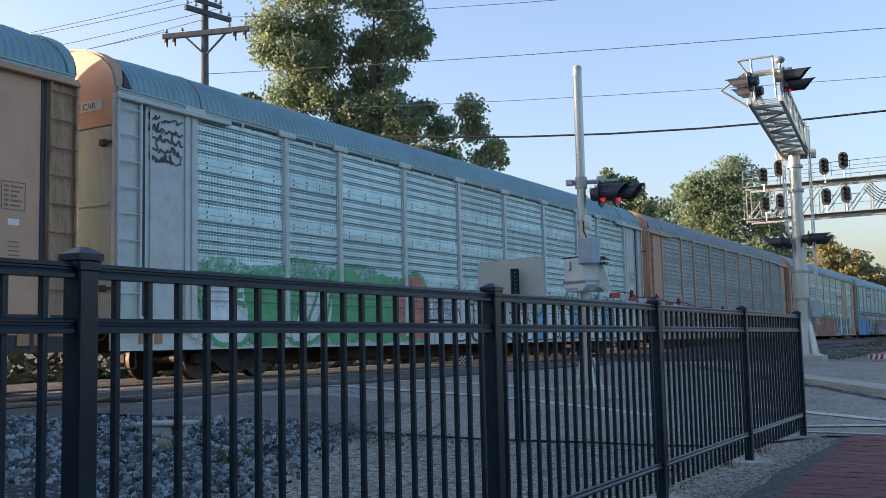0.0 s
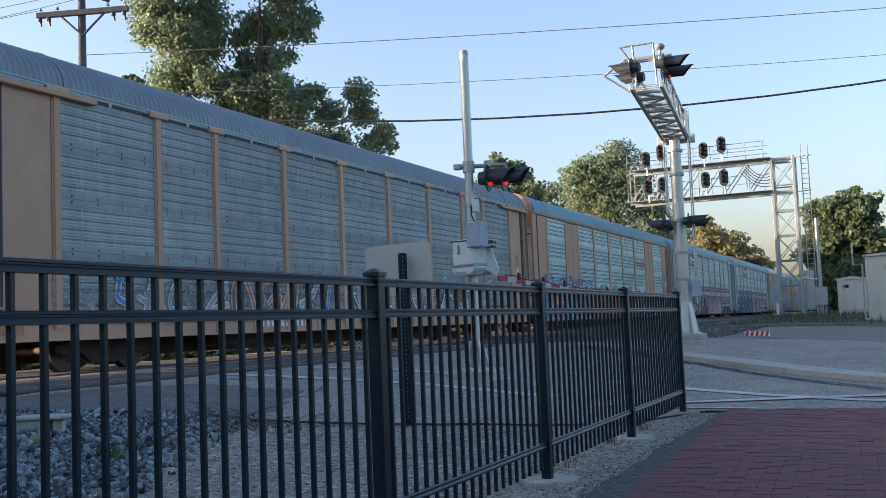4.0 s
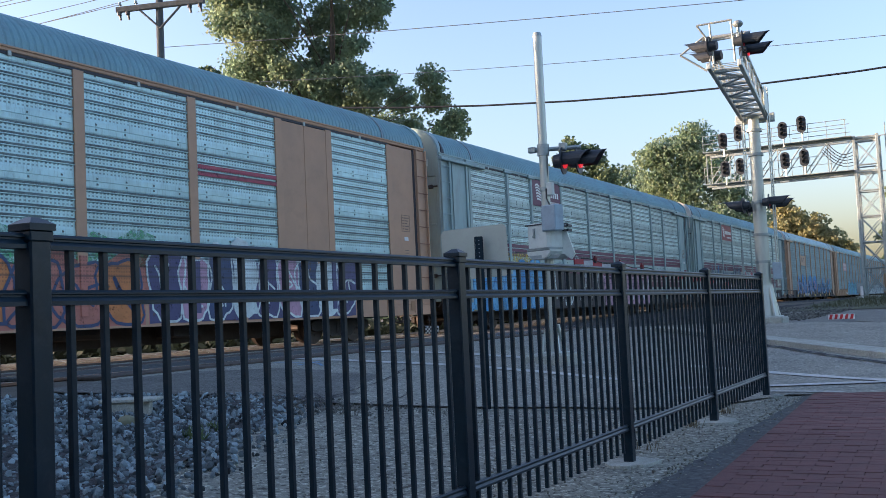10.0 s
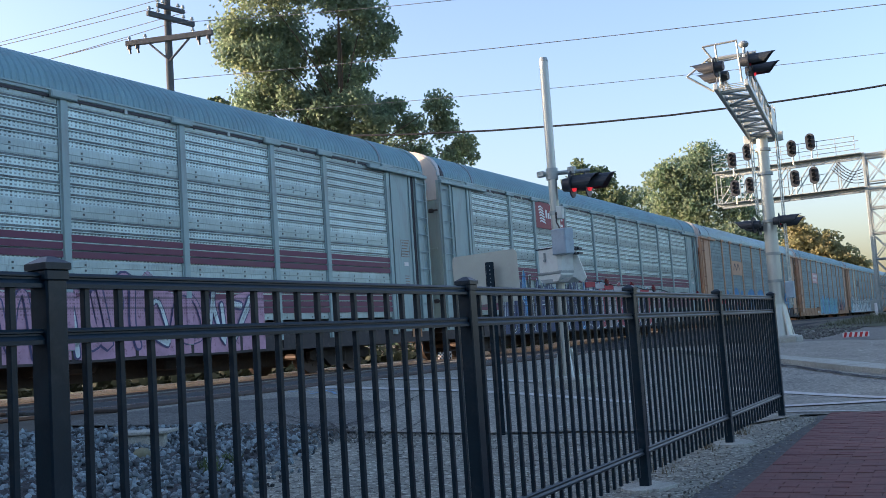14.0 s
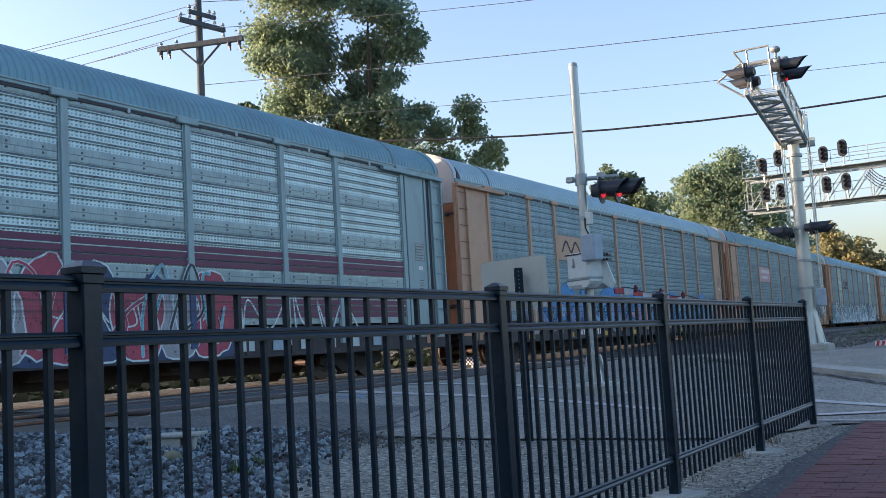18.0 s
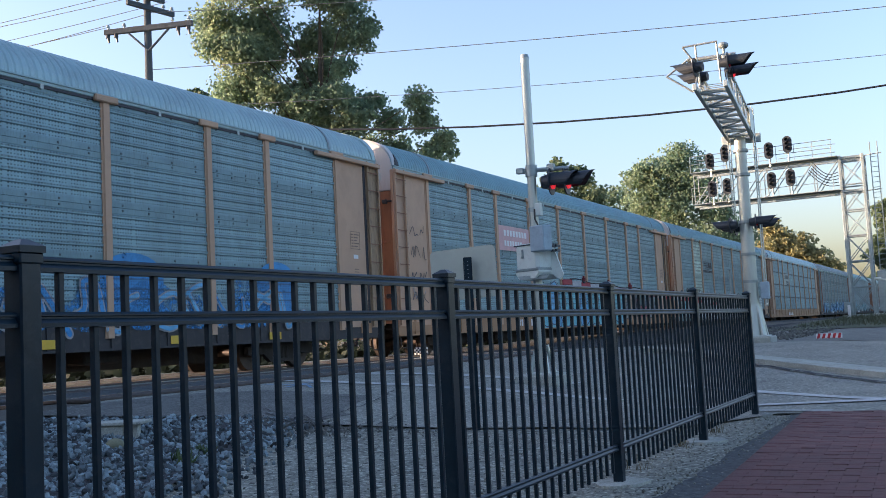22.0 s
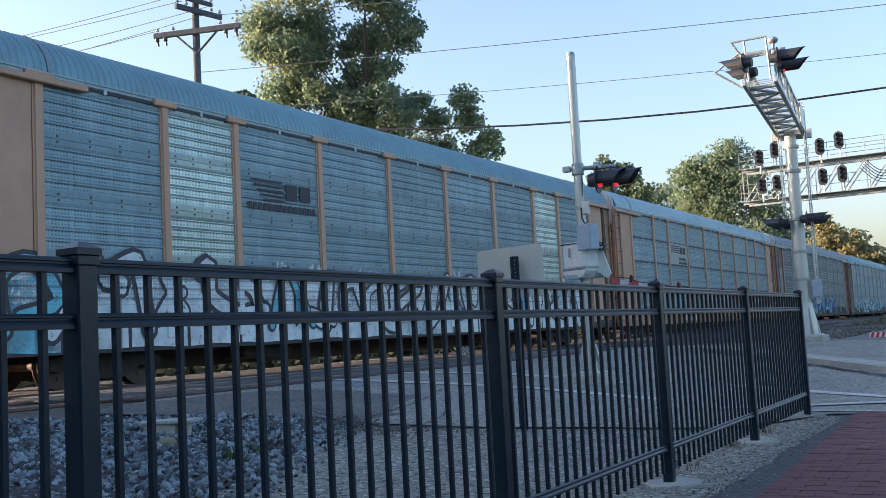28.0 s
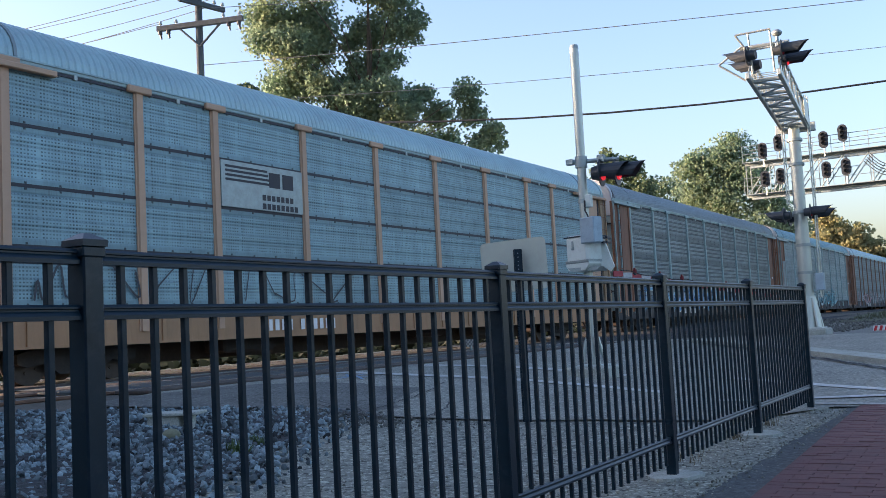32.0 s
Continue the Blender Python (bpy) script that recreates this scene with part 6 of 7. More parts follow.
def flat_bars(rows, x, material_parent, name, material, label=""):
    """Rows of plain bars (y0, y1, z0, z1) on the car's side."""
    mb = MB()
    for y0, y1, z0, z1 in rows:
        mb.box((x, (y0 + y1) / 2, (z0 + z1) / 2), (0.004, y1 - y0, z1 - z0))
    ob = part(name, mb, material, material_parent, label)
    return tagged(ob, label, kind="stuff") if len(rows) > 1 else ob


def strokes(mb, pts, w, x):
    """A flat painted ribbon with round ends along points (y, z)."""
    p = [Vector(pts[0])]
    for q in pts[1:]:
        if (Vector(q) - p[-1]).length > 1e-3:
            p.append(Vector(q))
    if len(p) < 2:
        return
    left, right, k = [], [], len(p)
    for i in range(k):
        d = (p[min(k - 1, i + 1)] - p[max(0, i - 1)]).normalized()
        n = Vector((-d.y, d.x)) * w / 2
        left.append(p[i] + n)
        right.append(p[i] - n)
    vs = [(x, q.x, q.y) for q in left] + [(x, q.x, q.y) for q in right]
    fs = [(i, i + 1, k + i + 1, k + i) for i in range(k - 1)]
    for e, f in ((0, 1), (k - 1, k - 2)):
        d = (p[e] - p[f]).normalized()
        n = Vector((-d.y, d.x))
        tip = [p[e] + (n * math.cos(math.pi * a / 5) + d * math.sin(math.pi * a / 5)) * w / 2 for a in range(1, 5)]
        base = len(vs)
        vs += [(x, q.x, q.y) for q in tip]
        a, c = (e, k + e) if e else (k + e, e)
        fs.append((a, base, base + 1, base + 2, base + 3, c))
    mb.add(vs, fs)


ARCS = [[[(0, .1), (.1, .8), (.55, 1), (.9, .6)]], [[(0, .9), (.3, .2), (.8, .05), (1, .5), (.7, .8)]], [[(.1, 0), (.35, .6), (.9, .9)], [(.3, .1), (.8, .35)]], [[(0, .5), (.4, .95), (.9, .7), (.8, .2), (.35, .1)]],
        [[(0, .2), (.5, .4), (.45, .9), (1, 1)]], [[(.1, 1), (.2, .3), (.6, .0), (.95, .3)], [(.5, .5), (.9, .9)]], [[(0, .7), (.5, .6), (1, .1)], [(.1, .2), (.6, .3)]], [[(0, 0), (.2, .9), (.6, .7), (.7, .1), (1, .6)]]]


def graffiti(car, y0, y1, z0, z1, letters, fill, edge, seed, wild=0.12, thick=0.30, back=None, fills=None):
    """Bold sprayed shapes with no meaning: an outline, a filling, and a cloud of paint behind them."""
    rs = random.Random(seed)
    X = HW + 0.034
    step = (y1 - y0) / letters
    if back:
        mb = MB()
        for i in range(int((y1 - y0) * 2.2)):
            c = (rs.uniform(y0, y1), rs.uniform(z0, z1) * 0.6 + (z0 + z1) * 0.2)
            r = rs.uniform(0.3, 0.75)
            ring = [(X, c[0] + r * (1 + .25 * rs.uniform(-1, 1)) * math.cos(6.283 * k / 14), min(z1 + .35, max(z0, c[1] + r * .7 * (1 + .25 * rs.uniform(-1, 1)) * math.sin(6.283 * k / 14)))) for k in range(14)]
            mb.add([(X + 0.0002 * i, p[1], p[2]) for p in ring], [tuple(range(14))])
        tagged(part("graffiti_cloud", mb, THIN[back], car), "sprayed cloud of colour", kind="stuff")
    for i in range(letters):
        gl = rs.choice(ARCS)
        col = rs.choice(fills) if fills else fill
        out, ins = MB(), MB()
        for st in gl:
            fl, fv = rs.random() < 0.5, rs.random() < 0.4
            st = [(1 - u if fl else u, 1 - v if fv else v) for u, v in st]
            if rs.random() < 0.5:
                st = st + [(rs.uniform(-.2, 1.2), rs.uniform(0, 1))]
            pts = [(y0 + step * (i + 0.08 + 0.84 * (1 - u)) + rs.uniform(-1.8, 1.8) * wild * step, max(0.74, z0 + (z1 - z0) * v + rs.uniform(-wild, wild) * (z1 - z0))) for u, v in st]
            thick_i = thick * rs.uniform(0.55, 1.0)
            pts = curl(pts, 4)
            strokes(out, pts, thick_i * 1.5, X + 0.012 + 0.0006 * i)
            strokes(ins, pts, thick_i * 0.85, X + 0.022 + 0.0006 * i)
        lt = part("graffiti_shape", ins, SPRAY[col], car, "bold curved %s graffiti shape" % col)
        part("outline", out, SPRAY[edge], lt, "sprayed %s outline" % edge)


def curl(pts, n=5):
    """A smooth curve through points (y, z)."""
    q = [pts[0]] + list(pts) + [pts[-1]]
    res = []
    for a, b, c, d in zip(q[:-3], q[1:-2], q[2:-1], q[3:]):
        for k in range(n):
            t = k / n
            res.append(tuple(0.5 * (2 * b[i] + (c[i] - a[i]) * t + (2 * a[i] - 5 * b[i] + 4 * c[i] - d[i]) * t * t + (3 * b[i] - a[i] - 3 * c[i] + d[i]) * t ** 3) for i in (0, 1)))
    return res + [tuple(pts[-1])]


def tags(car, y0, y1, z0, z1, n, colour, seed, w=0.04):
    """Thin looping scribbles with no characters in them."""
    rs = random.Random(seed)
    y, step = y0, (y1 - y0) / n
    while y < y1 - step * 0.5:
        end, line = min(y1, y + step * rs.uniform(1.5, 3.5)), []
        while y < end:
            up = rs.uniform(0.0, 1.0)
            line.append((min(y1, max(y0, y + rs.uniform(-0.5, 0.5) * step)), z0 + (z1 - z0) * (up if len(line) % 2 else up * 0.4)))
            y += step * rs.uniform(0.25, 0.55)
        if len(line) > 1:
            mb = MB()
            strokes(mb, curl(line), w * rs.uniform(0.7, 1.2), HW + 0.036 + 0.00008 * (y - y0))
            part("graffiti_tag", mb, SPRAY[colour], car, "thin sprayed %s scribble" % colour)
        y = end + step * rs.uniform(0.0, 0.4)


def words(text, size, m, material, parent, name="lettering"):
    cu = bpy.data.curves.new(name, "FONT")
    cu.body, cu.size, cu.align_x, cu.extrude = text, size, "CENTER", 0.001
    tmp = bpy.data.objects.new(name, cu)
    scene.collection.objects.link(tmp)
    me = bpy.data.meshes.new_from_object(tmp.evaluated_get(bpy.context.evaluated_depsgraph_get()))
    bpy.data.objects.remove(tmp)
    me.materials.append(material)
    return part(name, me, material, parent, "painted words " + text, m=m)


SIGN_Y = (6.84, 9.42)                         # the bay that carries the owner's sign
cars = []


def autorack(label, screen, post, roof, end_top, end_low, sill, caps=True, smooth=False, blanks=(), bright=(), odd=None, ladders=True):
    car = thing("autorack_car", label, "railway car", "autorack train")
    k = part
    for i in range(9):
        w = round(POSTS[i + 1] - POSTS[i] - 0.10, 2)
        mid = (POSTS[i] + POSTS[i + 1]) / 2
        if i in blanks:
            bw = min(BLANK_ME, key=lambda q: abs(q - (w + 0.1)))
            k("blank_panel", BLANK_ME[bw], post, car, "plain solid side panel", m=Matrix.Translation((0, mid, 0)))
            continue
        for r in range(NROW):
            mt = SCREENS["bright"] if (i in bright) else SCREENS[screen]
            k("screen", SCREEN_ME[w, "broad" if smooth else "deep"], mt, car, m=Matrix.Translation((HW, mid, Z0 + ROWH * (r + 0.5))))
    for y in POSTS:
        p = k("post", POST_ME if caps else FLATPOST_ME, post, car, m=Matrix.Translation((0, y, 0)))
        if caps:
            k("post_cap", POSTCAP_ME, post, p)
    k("roof", ROOF_ME, ROOFS[roof], car, "corrugated arched metal roof")
    k("eave_rail", EAVE_ME, GREYP if caps else post, car)
    k("eave_gap", EAVESHADE_ME, INK, car, "black bar for the shade in the gap under the eave")
    tagged(k("eave_clip", EAVECLIP_ME, WHITEP, car, "small pale clips under the eave"), kind="stuff")
    k("far_side", FARSIDE_ME, SCREENS["silver"], car)
    k("side_sill", SILL_ME, sill, car)
    k("underframe", FLOOR_ME, UNDER, car)
    for e in (0, 1):
        flip = Matrix.Identity(4) if e == 0 else Matrix.Translation((0, CAR, 0)) @ Matrix.Diagonal((1, -1, 1, 1))
        k("end_cap", ENDTOP_ME, end_top, car, m=flip)
        if e:
            k("roof_rim", RIM_ME, INK, car, "dark edge of the roof's end", m=flip)
        else:
            k("corner_notch", NOTCH_ME, INK, car, "dark plate for the shaded notch at the roof's corner")
        k("end_hood", SKIRT_ME, end_top if e == 0 else ROOFS[roof], car, "smooth sheet round the roof's end", m=flip)
        k("roof_seam", SEAM_ME, ROOFS["grey"], car, "raised joint across the roof", m=flip @ Matrix.Translation((0, 2.2, 0)))
        for s in (1, -1):
            k("end_door", ENDDOOR_ME, end_low, car, m=flip @ Matrix.Diagonal((s, 1, 1, 1)))
        tone = post if odd is None else odd
        if e and post is TAN:
            tone = STREAKED
        if e or ladders:
            k("corner_panel", CORNER_ME, tone, car, m=flip)
        else:
            k("corner_panel", CORNERPLAIN_ME, post, car, m=flip)
        k("end_gap", ENDSHADE_ME, INK, car, "black bar for the shade in the recess beside the end door", m=flip)
        k("end_latch", LATCH_ME, BLACKSILL, car, "small black latch", m=flip)
        k("end_latch", LATCH_ME, BLACKSILL, car, "small black latch", m=flip @ Matrix.Translation((0, 0, -2.6)))
        dr = k("side_door", DOOR_ME, post if odd is None else odd, car, m=flip @ Matrix.Translation((0, 1.26, 0)))
        if post not in (TAN, DUSTY):
            k("lock_bar", DOORBAR_ME, post if odd is None else odd, dr)
            k("door_stile", DOORSTILE_ME, post if odd is None else odd, dr)
        if caps:
            k("door_track", BEAM_ME, post, car, m=flip)
        ladder = k("ladder", STILE_ME, tone if e else post, car, m=flip) if e or ladders else None
        for i in range(9 if ladder else 0):
            # rungs of tan cars are coloured brown to look unlit
            k("rung", RUNG_ME, RUSTY_UNLIT if post in (TAN, DUSTY) else tone, ladder, m=Matrix.Translation((0, 0, 1.15 + 0.47 * i)))
        k("coupler", COUPLER_ME, UNDER, car, m=flip)
        k("air_hose", HOSE_ME, INK, car, "black rubber air hose", m=flip)
        k("uncoupling_lever", LEVER_ME, UNDER, car, m=flip)
        k("stirrup_step", STEP_ME, UNDER, car, m=flip)
        tk = new("bogie")
        tk.parent = car
        tk.matrix_basis = Matrix.Translation((0, 3.75 if e == 0 else CAR - 3.75, 0))
        for sx in (-0.98, 0.98):
            k("side_frame", FRAME_ME, UNDER, tk, m=Matrix.Translation((sx, 0, 0)))
        k("bolster", BOLSTER_ME, UNDER, tk)
        for y in (-0.16, 0.0, 0.16):
            k("spring", SPRING_ME, UNDER, tk, m=Matrix.Translation((1.0, y, 0)))
        for y in (-0.89, 0.89):
            k("wheelset", WHEEL_ME, WHEEL, tk, m=Matrix.Translation((0, y, WR)))
    # small stencils: unreadable lines as bars
    a = CAR - 1.42
    st = [(a, a + 0.44, 3.30, 3.315), (a, a + 0.44, 2.86, 2.875), (a, a + 0.012, 2.86, 3.31), (a + 0.428, a + 0.44, 2.86, 3.31)]
    for j in range(5):
        st += [(a + 0.05, a + 0.13, 3.22 - 0.075 * j, 3.25 - 0.075 * j), (a + 0.17, a + 0.39 - 0.05 * (j % 3), 3.22 - 0.075 * j, 3.25 - 0.075 * j)]
    st += [(a + 0.14, a + 0.34, 2.34 - 0.07 * j, 2.36 - 0.07 * j) for j in range(4)]
    flat_bars(st, HW + 0.024, car, "stencil", STENCIL, "small faded stencilled lines and box")
    flat_bars([(a + 0.12, a + 0.33, 2.62, 2.72)], HW + 0.025, car, "door_label", CHALK, "small white label on the door")
    flat_bars([(y, y + 0.13, 0.74, 0.97) for y in (8.12, 8.34, 8.56, 8.78, 9.2, 9.42, 9.64, 9.86, 10.08, 10.3)], HW + 0.032, car, "sill_stencil", CHALK, "white stencilled marks on the sill")
    flat_bars([(0.6, 1.15, 0.72, 0.98), (13.3, 13.7, 0.72, 0.95), (CAR - 1.1, CAR - 0.6, 0.72, 0.98)], HW + 0.031, car, "placard", YELLOW, "small yellow placards")
    part("sign_strip", MB().box((0.25, 0.012, 5.02), (1.9, 0.012, 0.20), 0.003), WHITEP, car, "white painted strip on the end")
    words("EXCESS HEIGHT CAR", 0.17, Matrix.Translation((0.25, 0.004, 4.96)) @ pose(0, 0, 0, 90, 0, 0), INK, car)
    em = MB()
    for j in range(6):
        em.box((-0.75 + 0.2 * j, 0.02, 4.40), (0.13, 0.006, 0.17)).box((-0.75 + 0.2 * j, 0.02, 4.16), (0.13, 0.006, 0.17))
    part("end_marks", em, INK, car, "dark stencilled car marks on the end door")
    cars.append(car)
    return car


def coat(car, y0, y1, z0, z1, hue, seed, full=False):
    """A thin uneven base coat of spray under a piece of graffiti."""
    rs, mb = random.Random(seed), MB()
    n = max(4, int((y1 - y0) * 2))
    lo = [(HW + 0.0365, y0 + (y1 - y0) * i / n, z0 + rs.uniform(-0.01, 0.03)) for i in range(n + 1)]
    hi = [(HW + 0.0365, y0 + (y1 - y0) * i / n, z1 + rs.uniform(-0.22, 0.16)) for i in range(n + 1)]
    mb.add(lo + hi, [(i, i + 1, n + 2 + i, n + 1 + i) for i in range(n)])
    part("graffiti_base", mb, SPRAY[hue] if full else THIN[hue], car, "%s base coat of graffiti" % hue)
    for y in POSTS if full else ():          # the coat runs over the posts too
        if y0 < y < y1:
            h = z1 + rs.uniform(-0.15, 0.1)
            part("painted_post", MB().prism([(HW + 0.027, -0.112), (HW + 0.027, -0.087), (HW + 0.062, -0.072), (HW + 0.062, 0.072), (HW + 0.027, 0.087), (HW + 0.027, 0.112)], max(z0, 0.83), h, "z"), SPRAY[hue], car, m=Matrix.Translation((0, y, 0)))


def bubble(car, y0, y1, z0, z1, n, fills, edge, seed, thick=0.05):
    """Solid swollen sprayed letters with no meaning, crowded edge to edge, each with its outline and inner strokes."""
    rs = random.Random(seed)
    step = (y1 - y0) / n
    for i in range(n):
        cy, w = y0 + step * (i + 0.5), step * rs.uniform(0.52, 0.62)
        top, lean = z1 + rs.uniform(-0.25, 0.12), rs.uniform(-0.12, 0.12)
        ring = []
        for q in range(28):
            a = 6.2832 * q / 28
            u, v = math.cos(a), math.sin(a)
            k = (abs(u) ** 3.2 + abs(v) ** 3.2) ** (-1 / 3.2) * (1 + 0.10 * math.sin(3 * a + seed + i) + 0.06 * rs.uniform(-1, 1))
            zz = (z0 + top) / 2 + (top - z0) / 2 * v * k
            ring.append((cy + w * u * k + lean * v, max(z0, zz)))
        X = HW + 0.0385 + 0.0012 * (i % 3)
        hue = fills[i % len(fills)]
        face = part("graffiti_letter", MB().add([(X, a, b) for a, b in ring], [tuple(range(28))]), SPRAY[hue], car, "solid swollen %s graffiti letter" % hue)
        out = MB()
        strokes(out, ring + ring[:1], thick, X + 0.006)
        for _ in range(2):
            a, b = rs.choice(ring), rs.choice(ring)
            m = (cy + rs.uniform(-0.2, 0.2), (z0 + top) / 2 + rs.uniform(-0.3, 0.3))
            strokes(out, curl([tuple(0.35 * c + 0.65 * d for c, d in zip(m, a)), m, tuple(0.5 * c + 0.5 * d for c, d in zip(m, b))], 4), thick, X + 0.0065)
        part("outline", out, SPRAY[edge], face, "sprayed %s outline" % edge)


def maroon_bands(car):
    for i in range(9):
        a, b = POSTS[i] + 0.09, POSTS[i + 1] - 0.09
        flat_bars([(a, b, z, z + 0.112) for z in (2.69, 2.545, 2.40, 1.985, 1.84, 1.695, 1.55, 1.405)], HW + 0.0325, car, "maroon_band", MAROON, "maroon painted bands" if i == 0 else "")


def globe_sign(car, material, label):
    y0, y1 = SIGN_Y
    sgn = part("owner_sign", MB().box((HW + 0.035, (y0 + y1) / 2, 4.70), (0.012, y1 - y0, 0.92), 0.003), material, car, label)
    X = HW + 0.0425
    for j in range(6):                       # emblem: slanting white swooshes
        z = 4.98 - 0.10 * j
        mb = MB()
        strokes(mb, [(y0 + 0.28 + 0.02 * j, z), (y0 + 0.45, z + 0.035), (y0 + 0.62 + 0.04 * j, z - 0.03)], 0.06, X + 0.0003 * j)
        part("emblem_stripe", mb, CHALK, sgn, "white slanting emblem stripe")
    for j in range(8):                       # the name, as plain bars
        h = (0.30, 0.20, 0.20, 0.20, 0.20, 0.20, 0.20, 0.20)[j]
        a = y0 + 0.86 + 0.2 * j
        part("name_bar", MB().box((X, a + 0.07, 4.62 + h / 2), (0.003, 0.14, h)), CHALK, sgn)
    for j in range(11):
        part("name_bar", MB().box((X, y0 + 1.35 + 0.1 * j, 4.44), (0.003, 0.07, 0.09)), CHALK, sgn)


silver, teal = "silver", "teal"
# unseen lead car, added to block low sun ahead of the others
autorack("unseen silver autorack railway car with grey posts, added to shade the ground", silver, GREYP, "blue", PALE, GREYP, BLACKSILL)
autorack("tan autorack railway car with closed end doors", silver, TAN, "blue", TAN, TAN, BLACKSILL, odd=TAN)
c1 = autorack("silver autorack railway car with white posts and green graffiti", teal, WHITEP, "blue", TAN, GREYP, WHITEP)
coat(c1, 2.0, 10.5, 0.66, 1.5, "white", 10)
coat(c1, 2.0, 9.5, 1.3, 2.4, "green", 110)
bubble(c1, 2.2, 10.4, 0.68, 2.3, 6, ["white", "green", "white", "green", "green", "salmon"], "green", 31, 0.10)
tags(c1, 12.0, 18.5, 2.05, 2.4, 24, "black", 32, 0.035)
tags(c1, 19.0, 25.2, 1.95, 2.4, 24, "black", 132, 0.035)
coat(c1, 12.0, 25.2, 0.95, 1.7, "white", 13)
bubble(c1, 12.0, 25.2, 0.68, 1.85, 13, ["white", "white", "sky"], "black", 33, 0.05)
tags(c1, 12.2, 25.0, 1.5, 2.0, 30, "black", 133, 0.05)
for r in range(5):
    tags(c1, 0.78, 1.64, 4.06 + 0.19 * r, 4.26 + 0.19 * r, 8, "black", 34 + r, 0.04)
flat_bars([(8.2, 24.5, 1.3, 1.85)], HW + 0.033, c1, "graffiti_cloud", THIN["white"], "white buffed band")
c2 = autorack("weathered dark grey autorack railway car with tan posts", "dark", TAN, "grey", TAN, TAN, TAN)
coat(c2, 1.8, 12.4, 0.85, 1.75, "grey", 11)
coat(c2, 12.4, 23.0, 0.85, 1.7, "white", 12)
graffiti(c2, 3.0, 12.0, 0.95, 1.95, 9, "grey", "white", 41, 0.14, 0.14, "grey", ["blue", "grey", "orange"])
graffiti(c2, 12.5, 22.0, 1.0, 1.85, 9, "grey", "black", 42, 0.14, 0.12, "grey", ["white", "orange", "grey"])
tags(c2, 17.0, 23.5, 1.9, 2.3, 7, "white", 43, 0.05)
c3 = autorack("tan framed autorack railway car with blue-silver screens and graffiti", teal, DUSTY, "blue", TAN, DUSTY, DUSTY, caps=False, blanks=(1, 7), ladders=False)
coat(c3, 1.3, 8.9, 0.62, 2.0, "blue", 14, True)
coat(c3, 1.3, 8.9, 1.8, 2.55, "blue", 4)
bubble(c3, 2.0, 8.8, 0.7, 2.25, 8, ["salmon", "red", "salmon", "sky", "red"], "white", 50, 0.06)
coat(c3, 8.9, 16.8, 0.62, 1.9, "salmon", 5, True)
coat(c3, 9.0, 17.0, 1.7, 2.3, "green", 6)
graffiti(c3, 2.0, 8.8, 0.85, 2.2, 8, "red", "white", 51, 0.16, 0.10, None, ["red", "sky", "blue"])
bubble(c3, 9.0, 16.6, 0.66, 1.95, 8, ["salmon", "orange", "salmon"], "navy", 55, 0.06)
coat(c3, 16.8, 23.8, 0.64, 1.9, "purple", 53, True)
bubble(c3, 16.9, 23.8, 0.68, 2.2, 9, ["purple", "pink", "navy", "white"], "white", 56, 0.05)
part("end_strip", MB().box((HW - 0.36, 0.005, 2.9), (0.62, 0.03, 3.2), 0.008), PALE, c3, "pale panel on the end door")
for a in (3.74, 3.60):
    flat_bars([(18.25, 20.8, a, a + 0.09)], HW + 0.033, c3, "red_stripe", SPRAY["red"], "thin red painted stripe")
c4 = autorack("silver autorack railway car with maroon bands and sign", silver, GREYP, "blue", GREYP, GREYP, BLACKSILL)
maroon_bands(c4)
globe_sign(c4, MAROON, "maroon owner's sign with a white emblem")
coat(c4, 0.9, 7.3, 0.64, 2.5, "yellow", 60)
coat(c4, 0.9, 7.3, 0.63, 1.9, "sky", 61, True)
bubble(c4, 0.95, 7.3, 0.64, 2.35, 6, ["sky", "blue", "sky"], "blue", 61)
coat(c4, 7.4, 13.5, 0.64, 2.05, "black", 62, True)
graffiti(c4, 7.6, 13.4, 0.75, 2.35, 8, "white", "white", 62, 0.14, 0.10, None, ["white", "white", "grey"])
coat(c4, 13.7, 20.4, 0.64, 1.85, "pink", 9, True)
graffiti(c4, 13.9, 20.0, 0.75, 2.0, 8, "pink", "purple", 63, 0.12, 0.16, "pink", ["pink", "sky", "white", "pink"])
c5 = autorack("silver autorack railway car with maroon bands and a red sign", "banded", GREYP, "blue", PALE, GREYP, BLACKSILL)
maroon_bands(c5)
globe_sign(c5, REDSIGN, "red owner's sign with a white emblem")
coat(c5, 3.6, 12.6, 0.62, 2.25, "navy", 7, True)
coat(c5, 12.6, 19.2, 0.64, 2.1, "navy", 8, True)
bubble(c5, 11.4, 19.2, 0.66, 2.3, 8, ["navy", "red", "grey", "red"], "white", 70, 0.035)
graffiti(c5, 3.7, 12.4, 0.75, 2.45, 17, "navy", "white", 71, 0.22, 0.12, None, ["navy", "black", "blue", "navy"])
graffiti(c5, 12.7, 19.0, 0.85, 2.3, 9, "red", "white", 72, 0.16, 0.07, None, ["red", "black", "cyan"])
tags(c5, 19.2, 23.6, 1.0, 2.0, 6, "white", 73, 0.05)
for j in range(9):
    part("sill_placard", MB().box((HW + 0.03, 16.9 + 0.92 * j, 0.86), (0.012, 0.34, 0.26), 0.003), WHITEP if j % 4 else BLUE_GREY, c5, "small pale placard on the sill")
c6 = autorack("slate blue autorack railway car with tan posts and blue graffiti", "slate", TAN, "light", PALE, ORANGE, BLACKSILL)
